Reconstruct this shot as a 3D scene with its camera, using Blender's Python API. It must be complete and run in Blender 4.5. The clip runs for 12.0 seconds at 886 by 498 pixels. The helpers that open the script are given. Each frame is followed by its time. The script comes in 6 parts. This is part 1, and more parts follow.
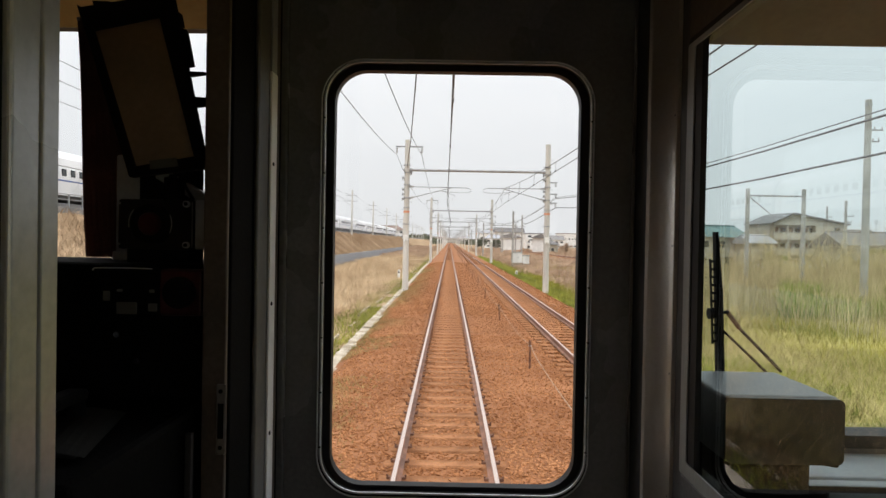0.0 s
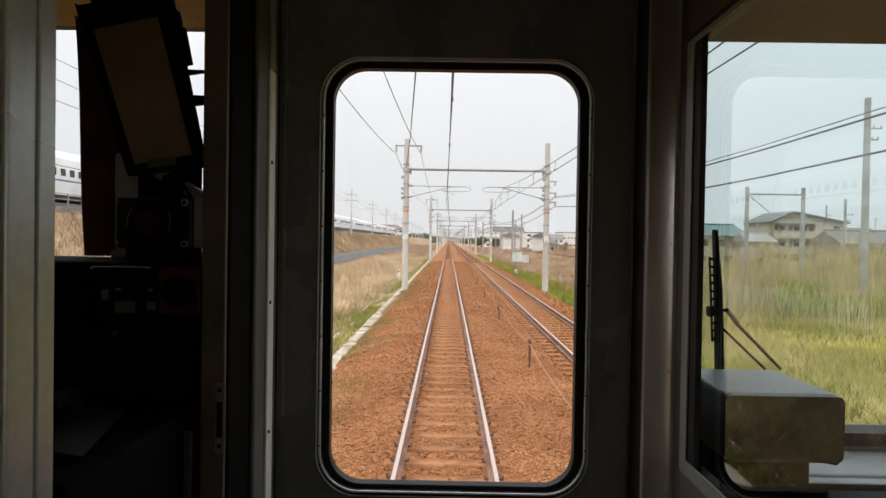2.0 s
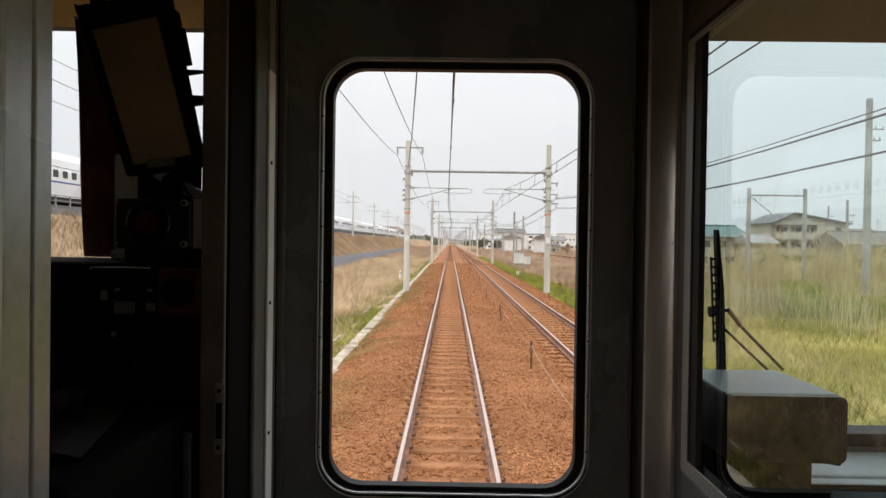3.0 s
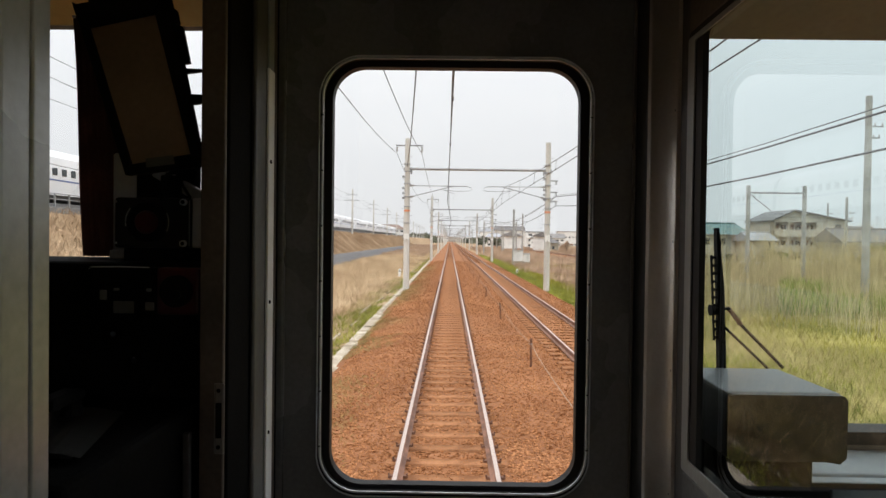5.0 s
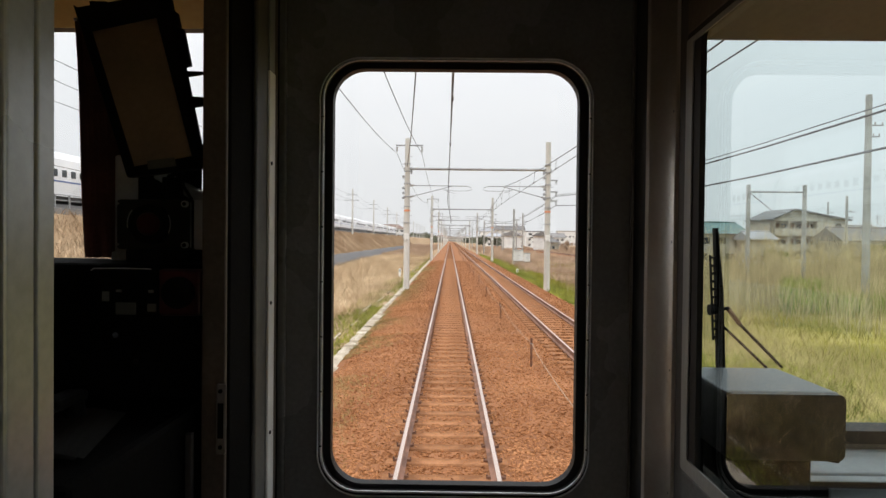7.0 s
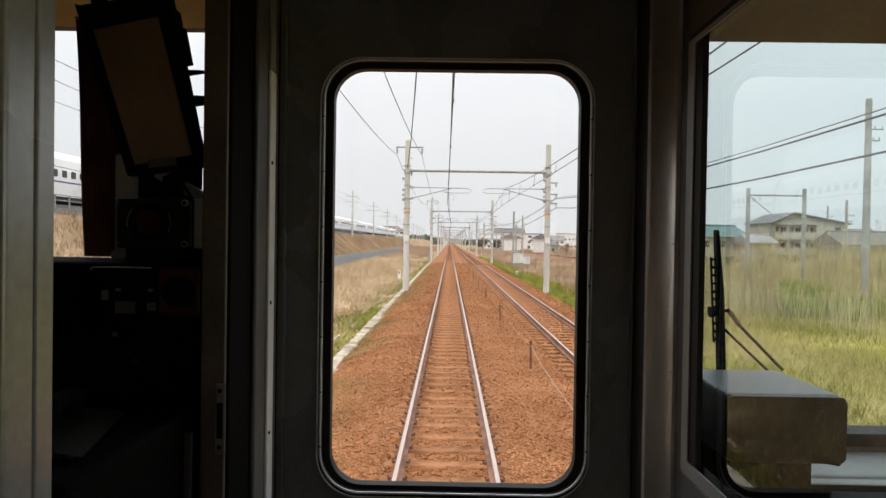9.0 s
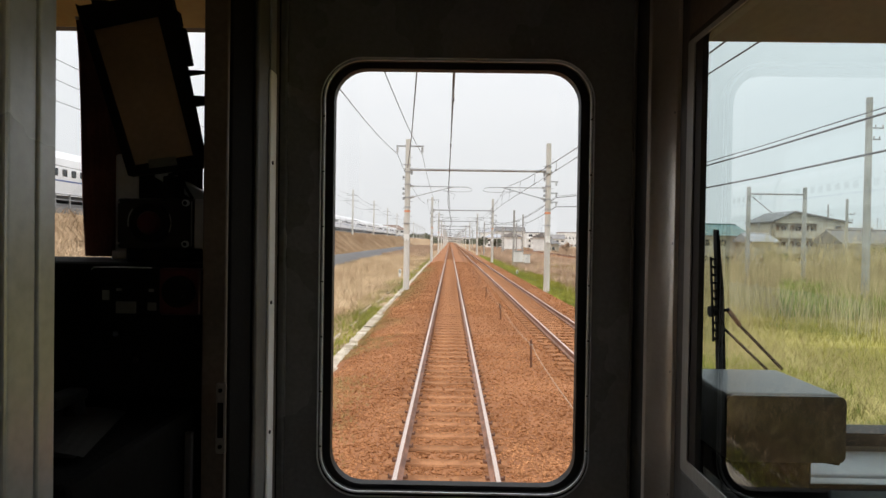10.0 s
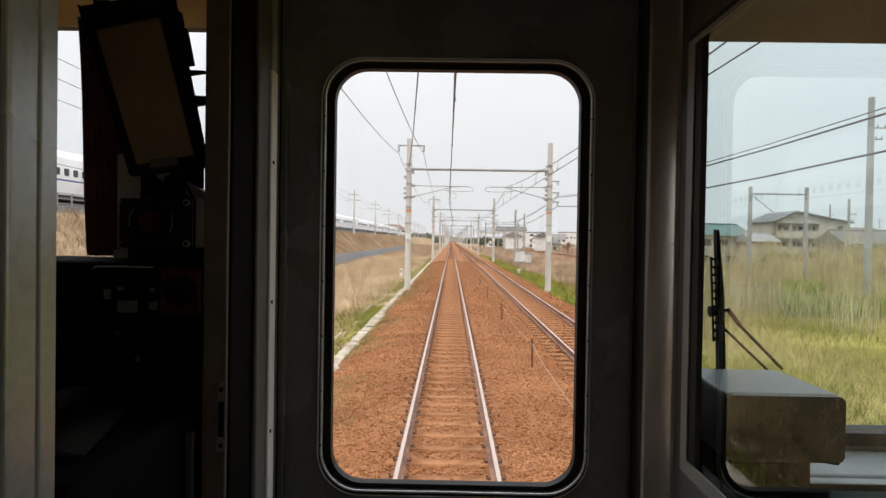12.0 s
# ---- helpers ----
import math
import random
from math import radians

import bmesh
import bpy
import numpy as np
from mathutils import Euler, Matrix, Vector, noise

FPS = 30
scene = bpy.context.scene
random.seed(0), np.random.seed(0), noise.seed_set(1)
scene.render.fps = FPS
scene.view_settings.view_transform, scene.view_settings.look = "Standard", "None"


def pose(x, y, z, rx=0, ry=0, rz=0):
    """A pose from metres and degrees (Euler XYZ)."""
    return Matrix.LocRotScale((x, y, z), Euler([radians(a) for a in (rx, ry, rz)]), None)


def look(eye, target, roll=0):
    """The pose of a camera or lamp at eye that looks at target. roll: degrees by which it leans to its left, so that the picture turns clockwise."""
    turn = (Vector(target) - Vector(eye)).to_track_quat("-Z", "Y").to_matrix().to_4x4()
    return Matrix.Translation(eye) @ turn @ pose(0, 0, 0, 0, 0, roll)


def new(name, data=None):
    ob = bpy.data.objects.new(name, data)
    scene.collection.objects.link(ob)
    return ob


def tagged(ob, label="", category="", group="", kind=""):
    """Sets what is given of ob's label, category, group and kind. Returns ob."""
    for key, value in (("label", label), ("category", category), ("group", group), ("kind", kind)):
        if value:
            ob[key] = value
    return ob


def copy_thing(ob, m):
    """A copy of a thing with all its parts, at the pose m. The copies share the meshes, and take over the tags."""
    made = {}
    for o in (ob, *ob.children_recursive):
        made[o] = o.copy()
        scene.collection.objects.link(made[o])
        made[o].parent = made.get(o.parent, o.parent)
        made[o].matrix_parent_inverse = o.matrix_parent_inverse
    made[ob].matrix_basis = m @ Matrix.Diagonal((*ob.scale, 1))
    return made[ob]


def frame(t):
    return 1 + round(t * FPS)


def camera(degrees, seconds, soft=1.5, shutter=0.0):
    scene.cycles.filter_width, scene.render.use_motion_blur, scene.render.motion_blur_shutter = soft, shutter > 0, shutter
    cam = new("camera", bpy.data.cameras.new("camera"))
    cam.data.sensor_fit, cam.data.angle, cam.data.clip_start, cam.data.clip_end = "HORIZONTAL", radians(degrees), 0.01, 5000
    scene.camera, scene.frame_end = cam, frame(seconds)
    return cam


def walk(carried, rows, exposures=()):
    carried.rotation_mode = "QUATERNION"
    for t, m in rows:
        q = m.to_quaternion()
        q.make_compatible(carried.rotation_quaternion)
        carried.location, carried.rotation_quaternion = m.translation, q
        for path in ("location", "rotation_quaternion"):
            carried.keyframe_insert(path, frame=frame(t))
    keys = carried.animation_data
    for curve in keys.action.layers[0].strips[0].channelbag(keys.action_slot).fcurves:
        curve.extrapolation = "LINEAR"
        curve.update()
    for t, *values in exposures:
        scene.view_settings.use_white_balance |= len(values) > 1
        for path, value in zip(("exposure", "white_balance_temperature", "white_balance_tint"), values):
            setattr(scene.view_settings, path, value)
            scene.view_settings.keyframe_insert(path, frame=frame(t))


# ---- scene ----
# The train stands on its line: rail top is z = 0, x is right of the track's middle, y runs ahead.
EYE = 2.60
cam = camera(69.7, 12.0)
PATH = [
    (0.0, pose(-0.0023, -0.0009, EYE +0.0014, 89.285, -1.038, 0.555)),
    (0.5, pose(-0.0006, -0.0024, EYE -0.0001, 89.171, -0.886, 0.613)),
    (1.0, pose(-0.0034, -0.0040, EYE -0.0004, 89.209, -0.959, 0.531)),
    (1.5, pose(0.0004, 0.0001, EYE -0.0014, 89.288, -0.800, 0.652)),
    (2.0, pose(-0.0014, 0.0014, EYE -0.0008, 89.209, -0.927, 0.514)),
    (2.5, pose(0.0007, 0.0022, EYE -0.0041, 89.387, -0.979, 0.612)),
    (3.0, pose(0.0018, 0.0057, EYE -0.0043, 89.367, -0.819, 0.654)),
    (5.0, pose(0.0010, 0.0086, EYE -0.0020, 89.175, -0.745, 0.612)),
    (5.5, pose(-0.0006, 0.0035, EYE -0.0022, 89.200, -0.760, 0.524)),
    (6.0, pose(0.0010, 0.0049, EYE -0.0012, 89.210, -0.734, 0.610)),
    (6.5, pose(0.0022, -0.0015, EYE -0.0016, 89.267, -0.631, 0.657)),
    (7.0, pose(0.0013, 0.0011, EYE +0.0005, 89.151, -0.616, 0.627)),
    (9.0, pose(-0.0006, 0.0042, EYE -0.0031, 89.336, -0.876, 0.601)),
    (9.5, pose(-0.0013, 0.0037, EYE -0.0007, 89.212, -0.829, 0.597)),
    (10.0, pose(-0.0001, 0.0019, EYE -0.0009, 89.228, -0.862, 0.631)),
    (10.5, pose(0.0000, -0.0000, EYE +0.0000, 89.190, -0.900, 0.660)),
    (11.0, pose(-0.0019, -0.0007, EYE -0.0009, 89.231, -0.945, 0.585)),
    (11.5, pose(0.0000, -0.0031, EYE -0.0007, 89.192, -1.049, 0.677)),
    (12.0, pose(0.0021, -0.0012, EYE -0.0004, 89.188, -0.927, 0.752)),
]
walk(cam, PATH, exposures=[(0.0, 0.0), (12.0, 0.0)])

# ---- light: bright overcast sky with a wide, weak sun ----
world = bpy.data.worlds.new("sky")
scene.world = world
world.use_nodes = True
wn, wl = world.node_tree.nodes, world.node_tree.links
wn.clear()
sky = wn.new("ShaderNodeTexSky")
sky.sky_type, sky.sun_disc = "NISHITA", False
sky.sun_elevation, sky.sun_rotation = radians(52), radians(200)
sky.dust_density = 3.0
sky_dim = wn.new("ShaderNodeMix")
sky_dim.data_type = "RGBA"
sky_dim.blend_type = "MULTIPLY"
sky_dim.inputs[0].default_value = 1.0
sky_dim.inputs[7].default_value = (0.10, 0.10, 0.10, 1)
clouds = wn.new("ShaderNodeTexNoise")
clouds.inputs["Scale"].default_value = 2.2
clouds.inputs["Detail"].default_value = 5
cloud_map = wn.new("ShaderNodeMapping")
cloud_map.inputs["Scale"].default_value = (1, 1, 4)
coord = wn.new("ShaderNodeTexCoord")
ramp = wn.new("ShaderNodeValToRGB")
ramp.color_ramp.elements[0].position, ramp.color_ramp.elements[0].color = 0.30, (0.81, 0.815, 0.835, 1)
ramp.color_ramp.elements[1].position, ramp.color_ramp.elements[1].color = 0.70, (0.87, 0.87, 0.88, 1)
sky_mix = wn.new("ShaderNodeMix")
sky_mix.data_type = "RGBA"
sky_mix.inputs[0].default_value = 0.94
back = wn.new("ShaderNodeBackground")
back.inputs["Strength"].default_value = 1.0
out = wn.new("ShaderNodeOutputWorld")
wl.new(coord.outputs["Generated"], cloud_map.inputs[0])
wl.new(cloud_map.outputs[0], clouds.inputs["Vector"])
wl.new(clouds.outputs["Fac"], ramp.inputs[0])
wl.new(sky.outputs[0], sky_dim.inputs[6])
wl.new(sky_dim.outputs[2], sky_mix.inputs[6])
wl.new(ramp.outputs[0], sky_mix.inputs[7])
# an overcast sky is about three times brighter overhead than at the horizon
split = wn.new("ShaderNodeSeparateXYZ")
up = wn.new("ShaderNodeMath")
up.operation, up.use_clamp = "MAXIMUM", False
up.inputs[1].default_value = 0.0
grow = wn.new("ShaderNodeMath")
grow.operation = "MULTIPLY_ADD"
grow.inputs[1].default_value, grow.inputs[2].default_value = 2.6, 1.08
wl.new(coord.outputs["Generated"], split.inputs[0])
wl.new(split.outputs[2], up.inputs[0])
sq = wn.new("ShaderNodeMath")
sq.operation = "POWER"
sq.inputs[1].default_value = 2.0
wl.new(up.outputs[0], sq.inputs[0])
wl.new(sq.outputs[0], grow.inputs[0])
wl.new(grow.outputs[0], back.inputs["Strength"])
wl.new(sky_mix.outputs[2], back.inputs[0])
wl.new(back.outputs[0], out.inputs[0])

sun = new("sun", bpy.data.lights.new("sun", "SUN"))
sun.data.energy, sun.data.angle, sun.data.color = 0.9, radians(14), (1.0, 0.96, 0.90)
sun.matrix_world = look((-20, -30, 60), (0, 0, 0))


# ---- materials ----
def mat(name, base, rough=0.6, vary=0.25, scale=8.0, fine=60.0, bump=0.15, metal=0.0, second=None, each=0.0, spec=0.5, stretch=(1, 1, 1), patch=(0.4, 0.65), upright=0.0):
    """Base colour broken up by coarse patches and fine grain, with relief from the grain."""
    m = bpy.data.materials.new(name)
    m.use_nodes = True
    n, l = m.node_tree.nodes, m.node_tree.links
    b = n["Principled BSDF"]
    tc = n.new("ShaderNodeTexCoord")
    mp = n.new("ShaderNodeMapping")
    mp.inputs["Scale"].default_value = stretch
    l.new(tc.outputs["Object"], mp.inputs[0])
    n1, n2 = n.new("ShaderNodeTexNoise"), n.new("ShaderNodeTexNoise")
    n1.inputs["Scale"].default_value, n1.inputs["Detail"].default_value = scale, 4
    n2.inputs["Scale"].default_value, n2.inputs["Detail"].default_value = fine, 3
    l.new(mp.outputs[0], n1.inputs["Vector"])
    l.new(mp.outputs[0], n2.inputs["Vector"])
    r = n.new("ShaderNodeValToRGB")
    lo = tuple(c * (1 - vary) for c in base)
    hi = second if second else tuple(min(1, c * (1 + vary)) for c in base)
    r.color_ramp.elements[0].position, r.color_ramp.elements[0].color = patch[0], (*lo, 1)
    r.color_ramp.elements[1].position, r.color_ramp.elements[1].color = patch[1], (*hi, 1)
    l.new(n1.outputs["Fac"], r.inputs[0])
    mx = n.new("ShaderNodeMix")
    mx.data_type, mx.blend_type = "RGBA", "OVERLAY"
    mx.inputs[0].default_value = min(1.0, vary * 2)
    l.new(r.outputs[0], mx.inputs[6])
    l.new(n2.outputs["Color"], mx.inputs[7])
    bw = n.new("ShaderNodeRGBToBW")
    l.new(n2.outputs["Color"], bw.inputs[0])
    l.new(bw.outputs[0], mx.inputs[7])
    last = mx.outputs[2]
    if each:
        info = n.new("ShaderNodeObjectInfo")
        geo = n.new("ShaderNodeNewGeometry")
        add = n.new("ShaderNodeMath")
        add.operation = "ADD"
        l.new(info.outputs["Random"], add.inputs[0])
        l.new(geo.outputs["Random Per Island"], add.inputs[1])
        fr = n.new("ShaderNodeMath")
        fr.operation = "FRACT"
        l.new(add.outputs[0], fr.inputs[0])
        mr = n.new("ShaderNodeMapRange")
        mr.inputs[3].default_value, mr.inputs[4].default_value = 1 - each, 1 + each
        l.new(fr.outputs[0], mr.inputs[0])
        hv = n.new("ShaderNodeHueSaturation")
        l.new(mr.outputs[0], hv.inputs["Value"])
        l.new(last, hv.inputs["Color"])
        last = hv.outputs[0]
    l.new(last, b.inputs["Base Color"])
    rr = n.new("ShaderNodeMapRange")
    rr.inputs[3].default_value, rr.inputs[4].default_value = max(0.03, rough - 0.12), min(1, rough + 0.12)
    l.new(n1.outputs["Fac"], rr.inputs[0])
    l.new(rr.outputs[0], b.inputs["Roughness"])
    if upright:
        # thin blades scatter the light of the sky: their shading leans towards the ground's own
        gn, vm, nv = n.new("ShaderNodeNewGeometry"), n.new("ShaderNodeMix"), n.new("ShaderNodeVectorMath")
        vm.data_type = "VECTOR"
        vm.inputs[0].default_value = upright
        vm.inputs[5].default_value = (0, 0, 1)
        nv.operation = "NORMALIZE"
        l.new(gn.outputs["Normal"], vm.inputs[4])
        l.new(vm.outputs[1], nv.inputs[0])
        l.new(nv.outputs[0], b.inputs["Normal"])
    b.inputs["Metallic"].default_value = metal
    b.inputs["Specular IOR Level"].default_value = spec
    if bump:
        bp = n.new("ShaderNodeBump")
        bp.inputs["Strength"].default_value = bump
        bp.inputs["Distance"].default_value = 0.02
        l.new(n2.outputs["Fac"], bp.inputs["Height"])
        l.new(bp.outputs[0], b.inputs["Normal"])
    return m


def glass(name, tint, rough=0.0, mirror=1.0):
    """A thin pane: clear with its tint, mirroring as glass does."""
    m = bpy.data.materials.new(name)
    m.use_nodes = True
    n, l = m.node_tree.nodes, m.node_tree.links
    n.clear()
    o = n.new("ShaderNodeOutputMaterial")
    t, g, mx, lw_ = n.new("ShaderNodeBsdfTransparent"), n.new("ShaderNodeBsdfGlossy"), n.new("ShaderNodeMixShader"), n.new("ShaderNodeLayerWeight")
    lw_.inputs["Blend"].default_value = 0.5
    pw, ad = n.new("ShaderNodeMath"), n.new("ShaderNodeMath")
    pw.operation, ad.operation = "POWER", "MULTIPLY_ADD"
    pw.inputs[1].default_value = 5.0
    ad.inputs[1].default_value, ad.inputs[2].default_value, ad.use_clamp = 1.3, 0.06, True
    t.inputs[0].default_value = (*tint, 1)
    g.inputs[0].default_value = (mirror, mirror, mirror, 1)
    g.inputs["Roughness"].default_value = rough
    l.new(lw_.outputs["Facing"], pw.inputs[0])
    l.new(pw.outputs[0], ad.inputs[0])
    l.new(ad.outputs[0], mx.inputs[0])
    l.new(t.outputs[0], mx.inputs[1])
    l.new(g.outputs[0], mx.inputs[2])
    l.new(mx.outputs[0], o.inputs[0])
    return m


def lamp_mat(name, colour, strength):
    m = bpy.data.materials.new(name)
    m.use_nodes = True
    b = m.node_tree.nodes["Principled BSDF"]
    b.inputs["Base Color"].default_value = (*colour, 1)
    b.inputs["Emission Color"].default_value = (*colour, 1)
    b.inputs["Emission Strength"].default_value = strength
    return m


M_BLACK = mat("black_rubber", (0.007, 0.007, 0.0075), 0.8, 0.3, 20, 200, 0.05, spec=0.15)
M_GASKET = mat("window_rubber", (0.018, 0.017, 0.018), 0.6, 0.2, 30, 300, 0.02, spec=0.3)
M_BEAD = mat("pale_bead", (0.80, 0.83, 0.85), 0.42, 0.08, 30, 200, 0.02, metal=0.5)
M_STRIP = mat("dull_aluminium", (0.92, 0.92, 0.90), 0.40, 0.08, 14, 200, 0.03, metal=0.0, stretch=(1, 1, 0.2))
# door paint darkened: the fading light above the door is in this colour
M_LINTEL = mat("shaded_lintel_paint", (0.050, 0.053, 0.052), 0.4, 0.25, 3, 90, 0.06)
M_DOOR = mat("dark_grey_paint", (0.195, 0.198, 0.195), 0.26, 0.15, 2.2, 90, 0.05)
M_SIDE = mat("side_trim_paint", (0.105, 0.103, 0.10), 0.4, 0.2, 5, 90, 0.04)
M_POST = mat("brown_grey_paint", (0.17, 0.15, 0.135), 0.3, 0.2, 4, 120, 0.05)
M_BEIGEPOST = mat("grey_beige_paint", (0.74, 0.67, 0.60), 0.36, 0.12, 4, 120, 0.03, metal=0.6)
M_TRIM = mat("dark_trim_paint", (0.055, 0.053, 0.052), 0.5, 0.2, 5, 90, 0.04, spec=0.3)
M_JAMB = mat("dark_brown_paint", (0.10, 0.076, 0.060), 0.6, 0.25, 5, 90, 0.06)
M_STEEL = mat("brushed_steel", (0.36, 0.37, 0.36), 0.42, 0.15, 6, 160, 0.04, metal=0.3, stretch=(1, 1, 0.1))
M_GREYPOST = mat("light_grey_enamel", (0.385, 0.40, 0.41), 0.25, 0.12, 3, 80, 0.02, metal=0.18, spec=1.0)
M_BEIGE = mat("beige_ceiling_paint", (0.70, 0.58, 0.35), 0.6, 0.1, 2, 60, 0.04)
M_FLOOR = mat("dark_floor_covering", (0.08, 0.08, 0.08), 0.7, 0.3, 5, 90, 0.1)
M_WALL = mat("cab_wall_paint", (0.10, 0.10, 0.10), 0.6, 0.2, 3, 60, 0.05)
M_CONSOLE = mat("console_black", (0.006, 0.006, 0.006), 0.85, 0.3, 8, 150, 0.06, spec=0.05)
M_CASE = mat("equipment_case_black", (0.018, 0.018, 0.017), 0.6, 0.3, 8, 150, 0.06, spec=0.3)
M_BOX = mat("box_grey_paint", (0.16, 0.17, 0.18), 0.32, 0.2, 6, 120, 0.04)
M_BOXFACE = mat("box_face_black", (0.012, 0.012, 0.013), 0.35, 0.3, 6, 120, 0.03)
M_LEDGE = mat("ledge_grey", (0.30, 0.32, 0.33), 0.4, 0.2, 5, 100, 0.05)
M_CABGREY = mat("cab_grey_paint", (0.62, 0.63, 0.64), 0.5, 0.15, 5, 100, 0.05)
M_VISOR = mat("visor_brown", (0.28, 0.20, 0.15), 0.6, 0.15, 4, 80, 0.04)
M_CURTAIN = mat("curtain_brown", (0.13, 0.066, 0.047), 0.9, 0.3, 10, 150, 0.1)
M_RED = mat("red_plastic", (0.065, 0.006, 0.006), 0.45, 0.2, 10, 100, 0.03)
M_PLATE = mat("dull_label", (0.11, 0.11, 0.10), 0.6, 0.1, 30, 200, 0.0)
# white paper with the shade over the desk put into its colour
M_PAPER = mat("shaded_paper", (0.05, 0.05, 0.046), 0.8, 0.08, 6, 90, 0.03)
M_CHROME = mat("chrome", (0.6, 0.6, 0.6), 0.2, 0.1, 8, 80, 0.02, metal=1.0)
M_SALOON = mat("saloon_white_panel", (0.68, 0.67, 0.64), 0.5, 0.06, 3, 60, 0.03)
M_BODY = mat("train_body_steel", (0.5, 0.51, 0.52), 0.4, 0.12, 2, 60, 0.03, metal=0.7)
G_FRONT = glass("front_glass", (0.97, 0.98, 0.98))
G_SIDE = glass("side_glass", (0.775, 0.885, 0.885))
G_WIND = glass("windscreen_glass", (0.97, 0.985, 0.985))

M_BALLAST = mat("rusty_ballast", (0.29, 0.126, 0.058), 0.95, 0.16, 0.45, 24, 0.9, second=(0.345, 0.157, 0.076), spec=0.1)
M_STONE = mat("ballast_stone", (0.38, 0.160, 0.066), 0.95, 0.16, 0.7, 40, 0.3, second=(0.45, 0.208, 0.093), each=0.15, spec=0.1)
M_SLEEPER = mat("rust_stained_concrete", (0.27, 0.119, 0.054), 0.9, 0.25, 4, 45, 0.3, second=(0.34, 0.160, 0.076), each=0.12, spec=0.1)
M_RAILSIDE = mat("rail_rust", (0.25, 0.128, 0.085), 0.8, 0.3, 3, 60, 0.2)
M_RAILTOP = mat("rail_head_polished", (0.56, 0.46, 0.41), 0.42, 0.08, 2, 80, 0.02, metal=0.6, stretch=(1, 0.05, 1))
M_CLIP = mat("clip_iron", (0.20, 0.098, 0.06), 0.8, 0.3, 8, 80, 0.1)
M_SOIL = mat("dry_ground", (0.34, 0.225, 0.13), 0.98, 0.25, 0.12, 3.0, 0.6, second=(0.43, 0.31, 0.19), spec=0.1)
M_TURF = mat("field_turf", (0.26, 0.215, 0.052), 0.98, 0.3, 0.18, 2.5, 0.5, second=(0.40, 0.32, 0.10), spec=0.1)
M_DRY = mat("dry_grass", (0.60, 0.40, 0.225), 0.95, 0.25, 0.25, 4, 0.0, second=(0.71, 0.525, 0.325), each=0.16, spec=0.1, upright=0.6)
M_GREEN = mat("green_grass", (0.25, 0.27, 0.045), 0.9, 0.3, 0.25, 5, 0.0, second=(0.36, 0.335, 0.060), each=0.30, spec=0.1, upright=0.6)
M_TWIG = mat("bare_twigs", (0.46, 0.365, 0.19), 0.9, 0.3, 0.5, 9, 0.0, each=0.3, spec=0.1, upright=0.6)
M_BANK = mat("bank_dry_grass", (0.50, 0.32, 0.185), 0.95, 0.25, 0.25, 3, 0.0, second=(0.63, 0.45, 0.29), each=0.2, spec=0.1, upright=0.6)
M_BRUSH = mat("brown_brush", (0.45, 0.285, 0.18), 0.95, 0.25, 0.15, 4, 0.0, second=(0.56, 0.39, 0.265), each=0.3, spec=0.1, upright=0.6)
M_STRAW = mat("field_straw", (0.39, 0.30, 0.115), 0.95, 0.2, 0.15, 4, 0.0, second=(0.48, 0.375, 0.17), each=0.16, spec=0.1, upright=0.6)
M_PALE = mat("verge_straw", (0.50, 0.375, 0.145), 0.95, 0.25, 0.4, 5, 0.0, second=(0.62, 0.48, 0.20), each=0.2, spec=0.1, upright=0.6)
M_OLIVE = mat("field_green", (0.235, 0.215, 0.026), 0.9, 0.25, 0.2, 5, 0.0, second=(0.36, 0.305, 0.050), each=0.16, spec=0.1, upright=0.6)
M_TUFT = mat("arching_grass", (0.25, 0.185, 0.065), 0.9, 0.3, 0.6, 7, 0.0, second=(0.45, 0.33, 0.15), each=0.45, spec=0.1, upright=0.6)
M_WEED = mat("olive_weeds", (0.24, 0.19, 0.065), 0.9, 0.3, 0.9, 8, 0.0, second=(0.36, 0.27, 0.11), each=0.2, spec=0.1, upright=0.6)
M_HERB = mat("dark_herbs", (0.075, 0.072, 0.018), 0.9, 0.3, 0.9, 8, 0.0, second=(0.21, 0.115, 0.048), each=0.35, spec=0.1, upright=0.6)
M_THICKET = mat("thicket_green", (0.17, 0.235, 0.04), 0.9, 0.3, 0.25, 5, 0.0, second=(0.29, 0.33, 0.075), each=0.3, spec=0.1, upright=0.6)
M_PELMET = mat("drab_pelmet_paint", (0.40, 0.36, 0.28), 0.6, 0.12, 2, 60, 0.04)
M_OCHRE = mat("ochre_pelmet_paint", (0.76, 0.60, 0.20), 0.6, 0.1, 2, 60, 0.04)
M_LEAF = mat("leaf_green", (0.13, 0.20, 0.03), 0.85, 0.3, 0.5, 6, 0.0, second=(0.22, 0.30, 0.05), each=0.35, spec=0.2)
M_BARK = mat("bark", (0.12, 0.09, 0.065), 0.95, 0.3, 3, 30, 0.5)
M_CONC = mat("pole_concrete", (0.60, 0.58, 0.54), 0.9, 0.12, 0.9, 30, 0.15, stretch=(1, 1, 0.3))
M_POLE = mat("grey_pole_concrete", (0.36, 0.35, 0.33), 0.9, 0.15, 0.9, 30, 0.15)
M_CURB = mat("weathered_concrete", (0.42, 0.34, 0.235), 0.95, 0.35, 1.8, 25, 0.4, second=(0.56, 0.49, 0.39))
M_PIPE = mat("galvanised_pipe", (0.34, 0.35, 0.36), 0.5, 0.15, 2, 50, 0.05, metal=0.4)
M_WIRE = mat("wire_dark", (0.07, 0.07, 0.07), 0.6, 0.2, 3, 50, 0.0)
